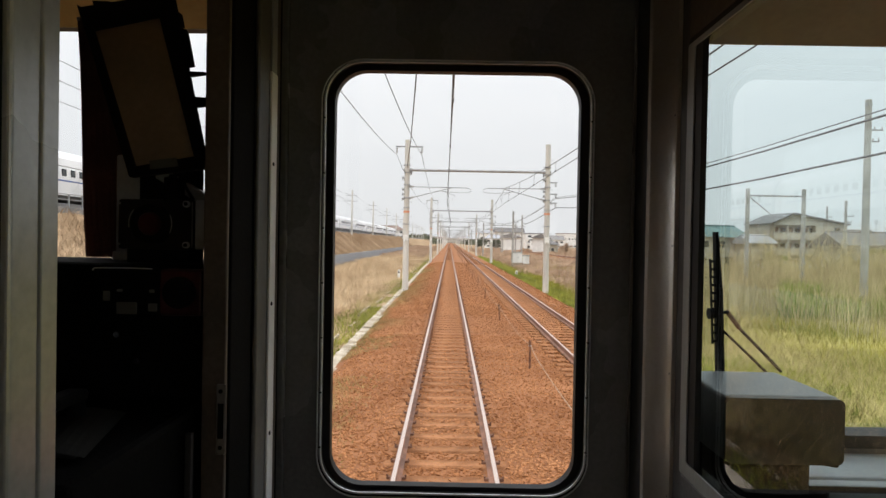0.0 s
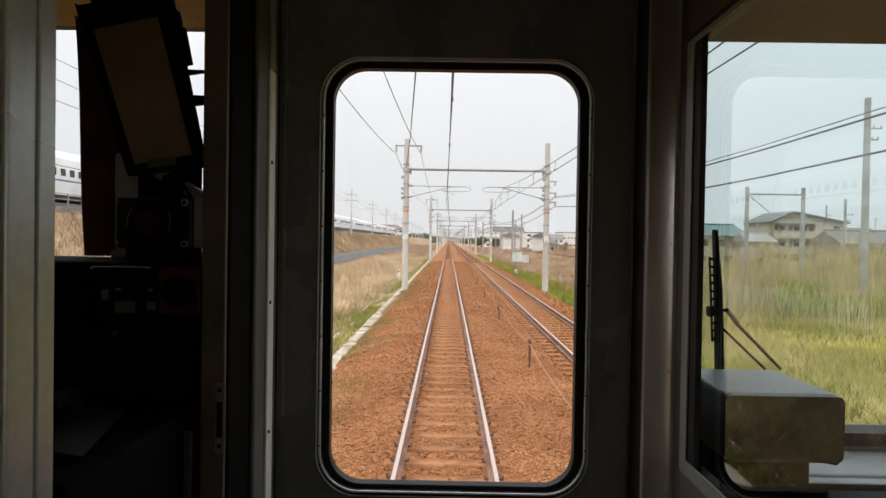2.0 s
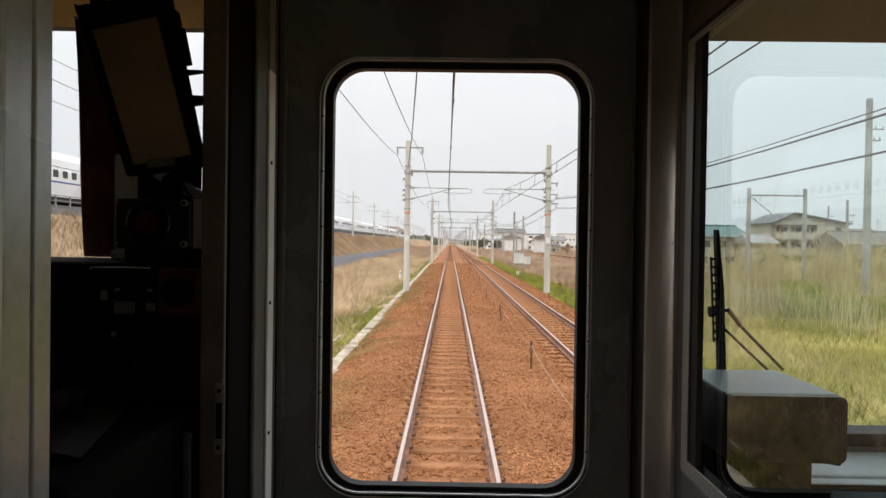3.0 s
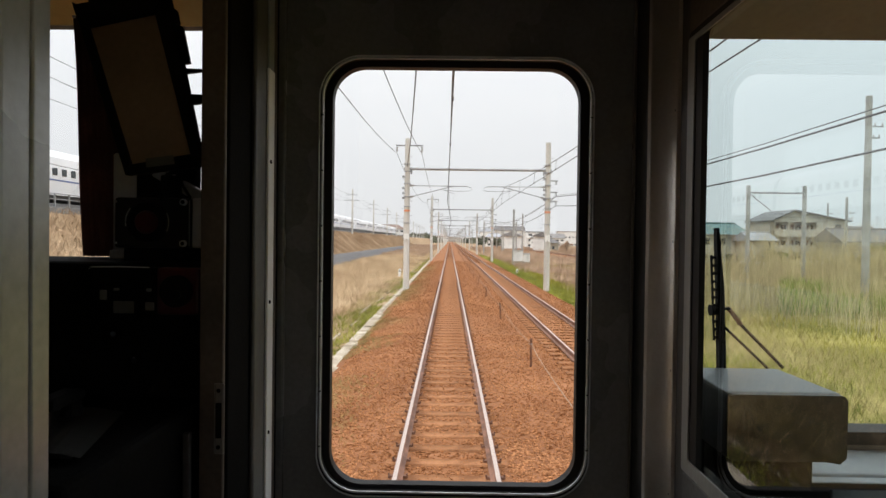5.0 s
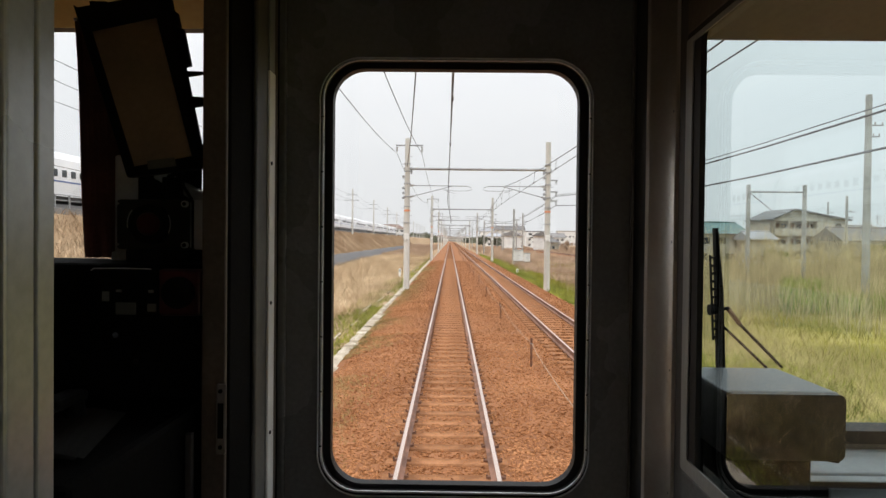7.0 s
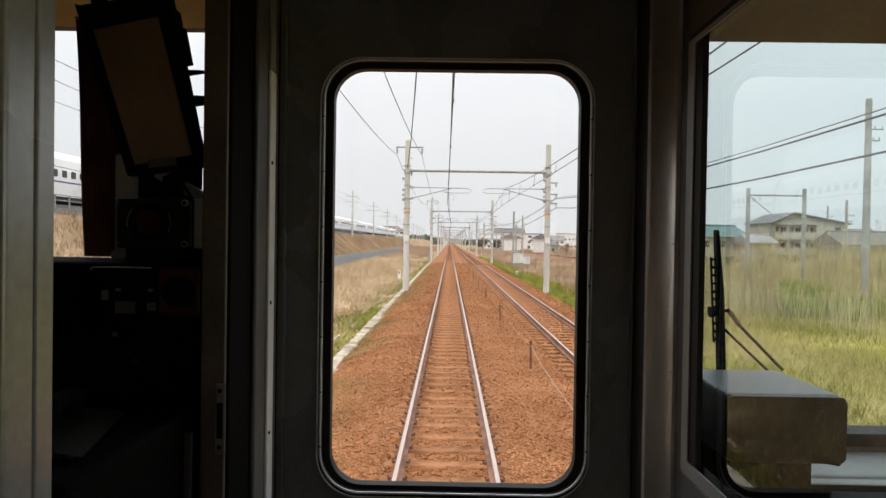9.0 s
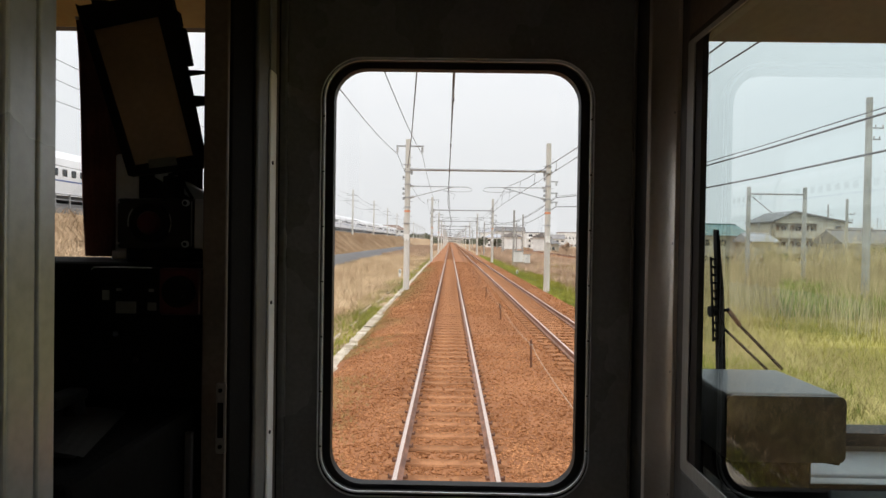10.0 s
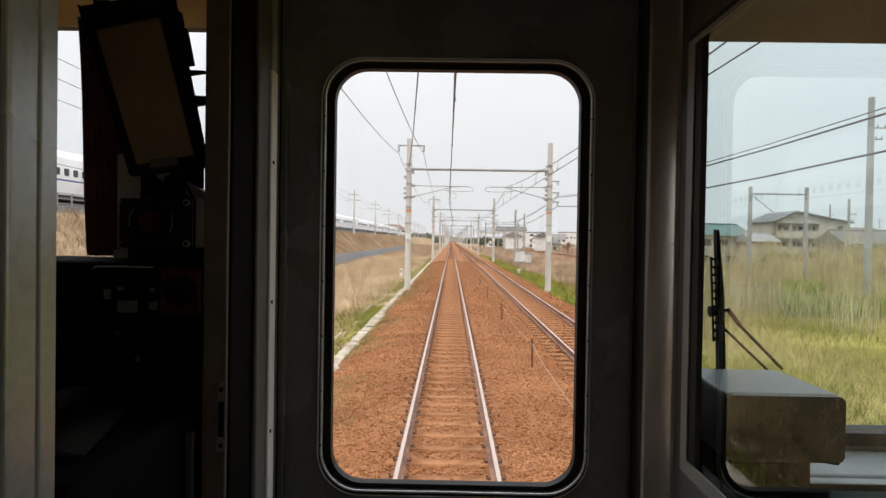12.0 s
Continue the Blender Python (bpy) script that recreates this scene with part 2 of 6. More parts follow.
M_INSUL = mat("insulator_porcelain", (0.35, 0.34, 0.33), 0.3, 0.15, 5, 60, 0.0)
M_ORANGE = mat("orange_band", (0.70, 0.30, 0.16), 0.6, 0.1, 4, 60, 0.0)
M_SIGN = mat("white_enamel", (0.78, 0.78, 0.76), 0.4, 0.06, 4, 60, 0.0)
M_ROPE = mat("rope_tan", (0.38, 0.27, 0.18), 0.9, 0.2, 10, 90, 0.2)
M_RUST = mat("rusty_post", (0.20, 0.09, 0.05), 0.9, 0.3, 8, 70, 0.2)
M_FENCE = mat("fence_bluegrey", (0.30, 0.32, 0.35), 0.7, 0.15, 0.6, 20, 0.1)
M_VIA = mat("viaduct_concrete", (0.24, 0.235, 0.23), 0.9, 0.2, 0.4, 12, 0.2)
M_HSR = mat("train_white", (0.80, 0.81, 0.83), 0.3, 0.05, 0.6, 20, 0.0)
M_BLUE = mat("train_blue", (0.05, 0.10, 0.30), 0.35, 0.1, 0.6, 20, 0.0)
M_DARKWIN = mat("dark_window", (0.03, 0.035, 0.04), 0.15, 0.2, 0.5, 10, 0.0)
M_PLASTER = mat("house_plaster", (0.48, 0.45, 0.40), 0.9, 0.1, 0.6, 20, 0.1, each=0.15)
M_CREAM = mat("cream_plaster", (0.50, 0.46, 0.38), 0.9, 0.15, 0.8, 20, 0.1)
M_WHITE = mat("house_white", (0.74, 0.73, 0.71), 0.9, 0.08, 0.6, 20, 0.1, each=0.08)
M_TILEP = mat("roof_pale", (0.36, 0.37, 0.40), 0.7, 0.15, 1.0, 14, 0.2, each=0.2)
M_TILE = mat("roof_tile_grey", (0.19, 0.18, 0.175), 0.7, 0.2, 1.0, 14, 0.3, each=0.3)
M_TILEB = mat("roof_brown", (0.20, 0.14, 0.11), 0.7, 0.2, 1.0, 14, 0.3)
M_TILEG = mat("roof_green", (0.09, 0.16, 0.15), 0.6, 0.2, 1.0, 14, 0.3)
M_YELLOW = mat("yellow_band", (0.65, 0.38, 0.05), 0.6, 0.1, 6, 60, 0.0)
M_FARWOOD = mat("far_wood", (0.12, 0.13, 0.09), 0.95, 0.25, 0.1, 1.0, 0.0, each=0.3)
M_LAMPG = lamp_mat("signal_green", (0.05, 1.0, 0.45), 4.0)


# ---- mesh helpers ----
def link(name, bm, material, parent=None, smooth=False):
    me = bpy.data.meshes.new(name)
    bm.normal_update()
    bm.to_mesh(me)
    bm.free()
    mats = material if isinstance(material, (list, tuple)) else [material]
    for m in mats:
        me.materials.append(m)
    if smooth:
        for p in me.polygons:
            p.use_smooth = True
    ob = new(name, me)
    if parent:
        ob.parent = parent
    return ob


def part(name, bm, material, parent, label="", smooth=False):
    ob = link(name, bm, material, parent, smooth)
    return tagged(ob, label) if label else ob


def empty(name, label, category, m=None, group="", kind=""):
    ob = new(name)
    ob.empty_display_size = 0.2
    if m is not None:
        ob.matrix_basis = m
    return tagged(ob, label, category, group, kind)


def box(bm, x0, x1, y0, y1, z0, z1, m=None, bevel=0.0, seg=2, slot=0):
    """A box between two corners, with rounded edges."""
    k = Matrix.Translation(((x0 + x1) / 2, (y0 + y1) / 2, (z0 + z1) / 2)) @ Matrix.Diagonal((abs(x1 - x0), abs(y1 - y0), abs(z1 - z0), 1))
    made = bmesh.ops.create_cube(bm, size=1, matrix=k)["verts"]
    if bevel:
        edges = list({e for v in made for e in v.link_edges})
        res = bmesh.ops.bevel(bm, geom=edges, offset=bevel, segments=seg, affect="EDGES", profile=0.5)
        made = list({v for f in res["faces"] for v in f.verts} | {v for v in made if v.is_valid})
    if m is not None:
        bmesh.ops.transform(bm, matrix=m, verts=made)
    if slot:
        for f in {f for v in made for f in v.link_faces}:
            f.material_index = slot
    return made


def tube(bm, a, b, r0, r1=None, seg=10, slot=0):
    """A round bar from a to b, tapering from r0 to r1."""
    a, b = Vector(a), Vector(b)
    r1 = r0 if r1 is None else r1
    d = b - a
    m = Matrix.Translation((a + b) / 2) @ d.to_track_quat("Z", "Y").to_matrix().to_4x4()
    made = bmesh.ops.create_cone(bm, cap_ends=True, segments=seg, radius1=r0, radius2=r1, depth=d.length, matrix=m)["verts"]
    if slot:
        for f in {f for v in made for f in v.link_faces}:
            f.material_index = slot
    return made


def wire_mesh(bm, pts, r, seg=5):
    """A wire through points, one tube."""
    pts = [Vector(p) for p in pts]
    rings = []
    for i, p in enumerate(pts):
        d = (pts[min(i + 1, len(pts) - 1)] - pts[max(i - 1, 0)]).normalized()
        q = d.to_track_quat("Z", "Y")
        rings.append([bm.verts.new(p + q @ Vector((r * math.cos(k * math.tau / seg), r * math.sin(k * math.tau / seg), 0))) for k in range(seg)])
    for u, v in zip(rings, rings[1:]):
        for k in range(seg):
            bm.faces.new((u[k], u[(k + 1) % seg], v[(k + 1) % seg], v[k]))
    for ring in (rings[0], rings[-1]):
        bm.faces.new(ring)


def outline(x0, x1, z0, z1, r, seg=8):
    """The corners of a rounded rectangle, in order, in x and z."""
    pts = []
    for cx, cz, a0 in ((x1 - r, z1 - r, 0), (x0 + r, z1 - r, 90), (x0 + r, z0 + r, 180), (x1 - r, z0 + r, 270)):
        for k in range(seg + 1):
            a = radians(a0 + 90 * k / seg)
            pts.append((cx + r * math.cos(a), cz + r * math.sin(a)))
    return pts


def ring(bm, inner, outer, y0, y1, flip=None):
    """A frame between two outlines of as many corners, from y0 to y1. flip turns (x, y, z) into another plane."""
    f = flip or (lambda x, y, z: (x, y, z))
    n = len(inner)
    layers = [[bm.verts.new(f(x, y, z)) for x, z in o] for o, y in ((outer, y0), (inner, y0), (inner, y1), (outer, y1))]
    for a, b in zip(layers, layers[1:] + layers[:1]):
        for k in range(n):
            bm.faces.new((a[k], a[(k + 1) % n], b[(k + 1) % n], b[k]))
    bmesh.ops.recalc_face_normals(bm, faces=bm.faces[:])


def loop_tube(bm, pts, y, r, seg=8):
    """A closed round bead along an outline in x and z, at y."""
    n, rings = len(pts), []
    for k in range(n):
        (xa, za), (xb, zb) = pts[k - 1], pts[(k + 1) % n]
        d = Vector((xb - xa, 0, zb - za)).normalized()
        side = Vector((d.z, 0, -d.x))
        c = Vector((pts[k][0], y, pts[k][1]))
        rings.append([bm.verts.new(c + side * r * math.cos(a) + Vector((0, r * math.sin(a), 0))) for a in np.linspace(0, math.tau, seg + 1)[:-1]])
    for k in range(n):
        u, v = rings[k], rings[(k + 1) % n]
        for q in range(seg):
            bm.faces.new((u[q], u[(q + 1) % seg], v[(q + 1) % seg], v[q]))
    bmesh.ops.recalc_face_normals(bm, faces=bm.faces[:])


def sheet_with_hole(bm, x0, x1, z0, z1, hole, y0, y1, flip=None):
    """A wall with one rounded opening through it."""
    seg = len(hole) // 4 - 1
    outer = []
    corners = ((x1, z1), (x0, z1), (x0, z0), (x1, z0))
    for cx, cz in corners:
        for k in range(seg + 1):
            outer.append((cx, cz))
    # spread the doubled corners a little so that no face is empty
    spread = []
    n = len(hole)
    for i, (ox, oz) in enumerate(outer):
        c, k = divmod(i, seg + 1)
        t = (k / seg - 0.5) * 0.02
        sx, sz = ((0, 1), (-1, 0), (0, -1), (1, 0))[c]
        ex, ez = ((-1, 0), (0, -1), (1, 0), (0, 1))[c]
        if t < 0:
            spread.append((ox + sx * t, oz + sz * t))
        else:
            spread.append((ox + ex * t, oz + ez * t))
    ring(bm, hole, spread, y0, y1, flip)


def soup(name, verts, faces, material, parent=None, smooth=False):
    """A mesh from arrays that the code above worked out."""
    me = bpy.data.meshes.new(name)
    me.vertices.add(len(verts))
    me.vertices.foreach_set("co", np.asarray(verts, dtype=np.float32).ravel())
    faces = np.asarray(faces, dtype=np.int32)
    k = faces.shape[1]
    me.loops.add(faces.size)
    me.loops.foreach_set("vertex_index", faces.ravel())
    me.polygons.add(len(faces))
    me.polygons.foreach_set("loop_start", np.arange(0, faces.size, k, dtype=np.int32))
    me.update(calc_edges=True)
    me.validate()
    me.materials.append(material)
    ob = new(name, me)
    if parent:
        ob.parent = parent
    return ob


# ---- terrain ----
RIGHT = 3.50          # middle of the other track


def lie(x, y):
    """Height of the ground: a ballast bed for two tracks, verges, fields and the bank on the left."""
    pts = ((-3000, 6.0), (-60, 3.6), (-37, 4.0), (-25.5, 4.0), (-18.5, -1.0), (-6.0, -1.05), (-3.2, -0.62), (-2.75, -0.50), (-1.75, -0.215), (-1.4, -0.164), (-0.76, -0.164), (-0.70, -0.192), (0.70, -0.192), (0.76, -0.164), (1.4, -0.164), (1.75, -0.215), (5.25, -0.215), (6.0, -0.52), (8.0, -1.05), (11.0, -1.2), (120, -1.0), (3000, 2.0))
    for (xa, za), (xb, zb) in zip(pts, pts[1:]):
        if x <= xb:
            z = za + (zb - za) * (x - xa) / (xb - xa)
            break
    rough = 0.0 if -2.9 < x < 6.2 else 0.14
    return z + rough * noise.noise((x * 0.22, y * 0.13, 0.0)) * 2


def spread_list(vals):
    return sorted(set(round(v, 3) for v in vals))


gx = spread_list([-2500, -900, -300, -150, -90, -60, -48, -37, -31, -25.5, -23, -21, -18.5, -16, -13, -10, -8, -6, -5, -4, -3.2, -2.75, -2.2, -1.75, -1.4, -0.76, -0.70, 0, 0.70, 0.76, 1.4, 1.75, 2.6, 3.5, 4.4, 5.25, 5.6, 6.0, 6.5, 7, 8, 9.5, 11, 13, 15, 18, 22, 27, 34, 45, 60, 80, 120, 250, 700, 2500])
gy = spread_list([-2500, -900, -500] + list(range(-420, 0, 12)) + list(range(0, 130, 4)) + list(range(130, 400, 15)) + [450, 600, 900, 1500, 2600])
verts = [(x, y, lie(x, y)) for y in gy for x in gx]
W = len(gx)
bed, soil = [], []
for j in range(len(gy) - 1):
    for i in range(W - 1):
        q = (j * W + i, j * W + i + 1, (j + 1) * W + i + 1, (j + 1) * W + i)
        (bed if -2.75 <= (gx[i] + gx[i + 1]) / 2 <= 6.0 else soil).append(q)
ground = soup("ground", verts, bed + soil, M_BALLAST)
ground.data.materials.append(M_SOIL)
ground.data.materials.append(M_TURF)
idx = np.zeros(len(bed) + len(soil), dtype=np.int32)
idx[len(bed):] = [2 if verts[q[0]][0] >= 6.0 and verts[q[0]][1] < 130 else 1 for q in soil]
ground.data.polygons.foreach_set("material_index", idx)
tagged(ground, "rust-brown ballast bed between dry grassy verges and fields", "ground", kind="structure")


def scatter(name, xs, ys, zs, h, w, lean, material, label, category, seed, parent=None):
    """Thin upright blades, one bent strip of two faces each, as one mesh."""
    rng = np.random.default_rng(seed)
    n = len(xs)
    a = rng.uniform(0, 2 * np.pi, n)
    b = rng.uniform(0, 2 * np.pi, n)
    dx, dy = np.cos(a) * w / 2, np.sin(a) * w / 2
    lx, ly = np.cos(b) * lean * h, np.sin(b) * lean * h
    base = np.stack([xs, ys, zs - 0.03], 1)
    side = np.stack([dx, dy, np.zeros(n)], 1)
    mid = base + np.stack([lx * 0.35, ly * 0.35, h * 0.6], 1)
    tip = base + np.stack([lx, ly, h], 1)
    v = np.stack([base - side, base + side, mid + side * 0.7, mid - side * 0.7, tip], 1).reshape(-1, 3)
    o = (np.arange(n) * 5)[:, None]
    f = np.concatenate([o + np.array([0, 1, 2]), o + np.array([0, 2, 3]), o + np.array([3, 2, 4])])
    ob = soup(name, v, f, material, parent)
    return tagged(ob, label, category, kind="stuff")


def lie_all(xs, ys):
    return np.array([lie(float(x), float(y)) for x, y in zip(xs, ys)])


def patchy(xs, ys, scale, cut, off=0.0):
    """Keeps the points where a slow noise is above cut."""
    k = np.array([noise.noise((float(x) * scale, float(y) * scale * 0.6, off)) for x, y in zip(xs, ys)])
    return k > cut


rng = np.random.default_rng(5)


def field(n, x0, x1, y0, y1, power=1.0):
    return rng.uniform(x0, x1, n), y0 + (y1 - y0) * rng.uniform(0, 1, n) ** power


# dry grass on the left, up to the fence and on the bank
xs, ys = field(80000, -18.5, -3.6, 7, 150, 1.5)
keep = (ys > 17 + xs * 0.2) | (rng.uniform(0, 1, len(xs)) < 0.25)
xs, ys = xs[keep], ys[keep]
x_, y_ = field(36000, -18.5, -3.4, -40, 1.5)
q_, p_ = field(12000, -13, -3.3, -12, 3)
xs, ys = np.concatenate([xs, x_, q_]), np.concatenate([ys, y_, p_])
h = rng.uniform(0.25, 0.75, len(xs)) * np.clip((-xs - 2.5) / 3, 0.35, 1.4)
scatter("dry_grass", xs, ys, lie_all(xs, ys), h, 0.010 + np.abs(ys) * 0.00045, 0.85, M_DRY, "dry straw-coloured grass beside the railway line", "grass", 1)
xs, ys = field(100000, -25.5, -18.5, -25, 330, 1.3)
h = rng.uniform(0.3, 0.8, len(xs))
scatter("bank_grass", xs, ys, lie_all(xs, ys), h * 0.8, 0.008 + np.abs(ys) * 0.0007, 0.85, M_BANK, "dry orange-brown grass on the railway bank", "grass", 2)
xs, ys = field(16000, -5.2, -2.95, 6, 130, 1.6)
x_, y_ = field(6000, -4.8, -3.0, 6, 30)
xs, ys = np.concatenate([xs, x_]), np.concatenate([ys, y_])
keep = patchy(xs, ys, 0.25, -0.2)
xs, ys = xs[keep], ys[keep]
scatter("verge_grass", xs, ys, lie_all(xs, ys), rng.uniform(0.06, 0.22, len(xs)), 0.016 + ys * 0.0005, 0.6, M_GREEN, "short green grass along the concrete kerb", "grass", 3)
xs, ys = field(60000, -2.7, -1.2, 6, 70, 1.4)
keep = patchy(xs, ys, 0.4, -0.12, 3.0) & (rng.uniform(-2.7, -1.2, len(xs)) > xs)
xs, ys = xs[keep], ys[keep]
scatter("weeds", xs, ys, lie_all(xs, ys), rng.uniform(0.03, 0.09, len(xs)), 0.014 + ys * 0.0005, 1.2, M_WEED, "small olive weeds in the ballast shoulder", "weed", 12)
# tufts and herbs in the ditch beside the train
xs, ys = field(26000, -10, -3.1, 2.5, 17)
scatter("ditch_herbs", xs, ys, lie_all(xs, ys), rng.uniform(0.08, 0.35, len(xs)), 0.022, 0.8, M_HERB, "dark green and brown herbs in the ditch", "herb", 21)
tx, ty = field(260, -9, -3.2, 2.5, 17)
pick = rng.integers(0, 260, 7500)
xs, ys = tx[pick] + rng.normal(0, 0.11, 7500), ty[pick] + rng.normal(0, 0.11, 7500)
scatter("grass_tufts", xs, ys, lie_all(xs, ys), rng.uniform(0.25, 0.75, len(xs)), 0.014, 1.2, M_TUFT, "arching yellow-green grass tufts in the ditch", "grass", 22)
# right verge and field
xs, ys = field(62000, 5.85, 11.5, 8, 130, 1.5)
x_, y_ = field(12000, 6.0, 20, -40, 8)
xs, ys = np.concatenate([xs, x_]), np.concatenate([ys, y_])
keep = patchy(xs, ys, 0.2, -0.55, 4.0) & (xs < 10.2 + rng.normal(0, 0.9, len(xs)) + (ys < 8) * 11)
xs, ys = xs[keep], ys[keep]
dry = patchy(xs, ys, 0.33, 0.05 + rng.uniform(-0.15, 0.15, len(xs)), 21.0) & (xs > 6.7 + rng.normal(0, 0.3, len(xs))) & (ys < 34)
x_, y_, xs, ys = xs[dry], ys[dry], xs[~dry], ys[~dry]
scatter("verge_straw", x_, y_, lie_all(x_, y_), rng.uniform(0.10, 0.34, len(x_)), 0.012 + np.abs(y_) * 0.0004, 1.0, M_PALE, "matted pale straw on the railway verge", "grass", 26)
scatter("verge_grass", xs, ys, lie_all(xs, ys), rng.uniform(0.10, 0.30, len(xs)), 0.016 + np.abs(ys) * 0.0005, 0.6, M_GREEN, "fresh green grass on the railway verge", "grass", 4)
xs, ys = field(250000, 8.5, 62, 9, 110, 1.7)
g = patchy(xs, ys, 0.07, -0.2 + rng.uniform(-0.25, 0.25, len(xs)), 9.0)
h = rng.uniform(0.25, 0.7, len(xs)) * np.clip(ys / 32, 0.5, 1.0)
scatter("field_grass", xs[g], ys[g], lie_all(xs[g], ys[g]), h[g] * 0.6, 0.004 + ys[g] * 0.0006, 0.85, M_OLIVE, "yellow-green grass in the field", "grass", 5)
g = ~g
scatter("field_grass", xs[g], ys[g], lie_all(xs[g], ys[g]), h[g] * 1.1, 0.004 + ys[g] * 0.0006, 0.8, M_STRAW, "tall dry grass in the field", "grass", 6)
xs, ys = field(60000, 16, 62, 33, 74, 1.0)
keep = (xs > 0.52 * ys) & patchy(xs, ys, 0.10, -0.4 + rng.uniform(-0.2, 0.2, len(xs)), 14.0)
xs, ys = xs[keep], ys[keep]
scatter("green_thicket", xs, ys, lie_all(xs, ys), rng.uniform(0.4, 1.3, len(xs)), 0.02 + ys * 0.0006, 0.5, M_THICKET, "bright green thicket in the field before the houses", "thicket", 24)
xs, ys = field(15000, 11.5, 40, 26, 72, 1.0)
keep = patchy(xs, ys, 0.09, -0.1, 2.0)
xs, ys = xs[keep], ys[keep]
scatter("reeds", xs, ys, lie_all(xs, ys), rng.uniform(0.6, 2.5, len(xs)), 0.008 + ys * 0.0004, 0.22, M_TWIG, "tall pale reeds and bare twigs in the field", "reed", 7)

xs, ys = field(26000, 20, 56, 38, 74, 1.0)
keep = patchy(xs, ys, 0.16, -0.08, 6.0)
xs, ys = xs[keep], ys[keep]
scatter("bare_brush", xs, ys, lie_all(xs, ys), rng.uniform(1.2, 4.8, len(xs)) * rng.uniform(0.6, 1.0, len(xs)), 0.005 + ys * 0.00035, 0.42, M_TWIG, "tall bare grey-brown brush before the houses", "brush", 8)
tx, ty = field(46, 22, 46, 48, 66)
pick = rng.integers(0, 46, 2600)
xs, ys = tx[pick] + rng.normal(0, 0.35, 2600), ty[pick] + rng.normal(0, 0.35, 2600)
scatter("bare_saplings", xs, ys, lie_all(xs, ys), rng.uniform(2.0, 6.8, len(xs)), 0.022, 0.22, M_TWIG, "tall bare saplings standing before the houses", "sapling", 25)
xs, ys = field(34000, 9.5, 26, 34, 130, 1.2)
xs, ys = xs[xs < ys * 0.27], ys[xs < ys * 0.27]
scatter("brown_brush", xs, ys, lie_all(xs, ys), rng.uniform(0.3, 0.9, len(xs)), 0.012 + ys * 0.0006, 0.8, M_BRUSH, "low brown brush beside the green verge", "brush", 23)
xs, ys = field(30000, 8.5, 75, 70, 330, 1.2)
scatter("brown_brush", xs, ys, lie_all(xs, ys), rng.uniform(0.3, 0.9, len(xs)), 0.04 + ys * 0.0009, 0.4, M_BRUSH, "low brown brush in the far field", "brush", 10)
xs, ys = field(20000, -18, -5, 120, 360, 1.2)
scatter("brown_brush", xs, ys, lie_all(xs, ys), rng.uniform(0.4, 1.3, len(xs)), 0.03 + ys * 0.0009, 0.4, M_BRUSH, "low brown brush beside the far fence", "brush", 11)

# loose ballast stones
n = 90000
sx = rng.uniform(-2.5, 2.9, n)
sy = 5.2 + 25 * rng.uniform(0, 1, n) ** 1.7
SP = 0.556
ph = np.mod(sy, SP)
on_tie = (np.abs(sx) < 0.78) & (ph < 0.25)
on_rail = np.abs(np.abs(sx) - 0.566) < 0.085
keep = ~on_rail & (~on_tie | (rng.uniform(0, 1, n) < 0.10))
sx, sy, on_tie = sx[keep], sy[keep], on_tie[keep]
n = len(sx)
px_, pz_ = np.array([-2.75, -1.75, -1.4, -0.76, -0.70, 0.70, 0.76, 1.4, 1.75, 3.0]), np.array([-0.50, -0.215, -0.164, -0.164, -0.192, -0.192, -0.164, -0.164, -0.215, -0.215])
sz = np.interp(sx, px_, pz_) + rng.uniform(-0.008, 0.010, n)
sz = np.where(on_tie, -0.165, sz)
size = 0.011 + 0.026 * rng.uniform(0, 1, n) ** 1.6 * (1 + 0.012 * sy)
n2 = 42000
x2, y2 = rng.uniform(-2.5, 5.4, n2), 24 + 60 * rng.uniform(0, 1, n2) ** 1.5
k2 = (np.abs(np.abs(x2) - 0.566) > 0.09) & (np.abs(np.abs(x2 - RIGHT) - 0.566) > 0.09) & ~((np.abs(x2) < 0.76) & (np.mod(y2, SP) < 0.25))
x2, y2 = x2[k2], y2[k2]
sx, sy = np.concatenate([sx, x2]), np.concatenate([sy, y2])
sz = np.concatenate([sz, np.interp(x2, px_, pz_) + 0.01])
size = np.concatenate([size, rng.uniform(0.025, 0.055, len(x2))])
n3 = 9000
x3, y3 = rng.uniform(2.6, 5.4, n3), 10 + 16 * rng.uniform(0, 1, n3)
k3 = np.abs(np.abs(x3 - RIGHT) - 0.566) > 0.09
sx, sy = np.concatenate([sx, x3[k3]]), np.concatenate([sy, y3[k3]])
sz = np.concatenate([sz, np.full(k3.sum(), -0.175)])
size = np.concatenate([size, rng.uniform(0.02, 0.045, k3.sum())])
n4 = 42000
x4, y4 = rng.uniform(-2.6, 5.8, n4), rng.uniform(-14, 10, n4)
k4 = (np.abs(np.abs(x4) - 0.566) > 0.09) & (np.abs(np.abs(x4 - RIGHT) - 0.566) > 0.09) & ((y4 < 5.2) | (x4 > 2.9))
x4, y4 = x4[k4], y4[k4]
sx, sy = np.concatenate([sx, x4]), np.concatenate([sy, y4])
sz = np.concatenate([sz, np.where(x4 > 5.25, -0.215 - (x4 - 5.25) * 0.4, np.where(np.abs(x4 - RIGHT) < 1.4, -0.178, np.interp(x4, px_, pz_))) + 0.005])
size = np.concatenate([size, rng.uniform(0.02, 0.05, len(x4))])
n = len(sx)
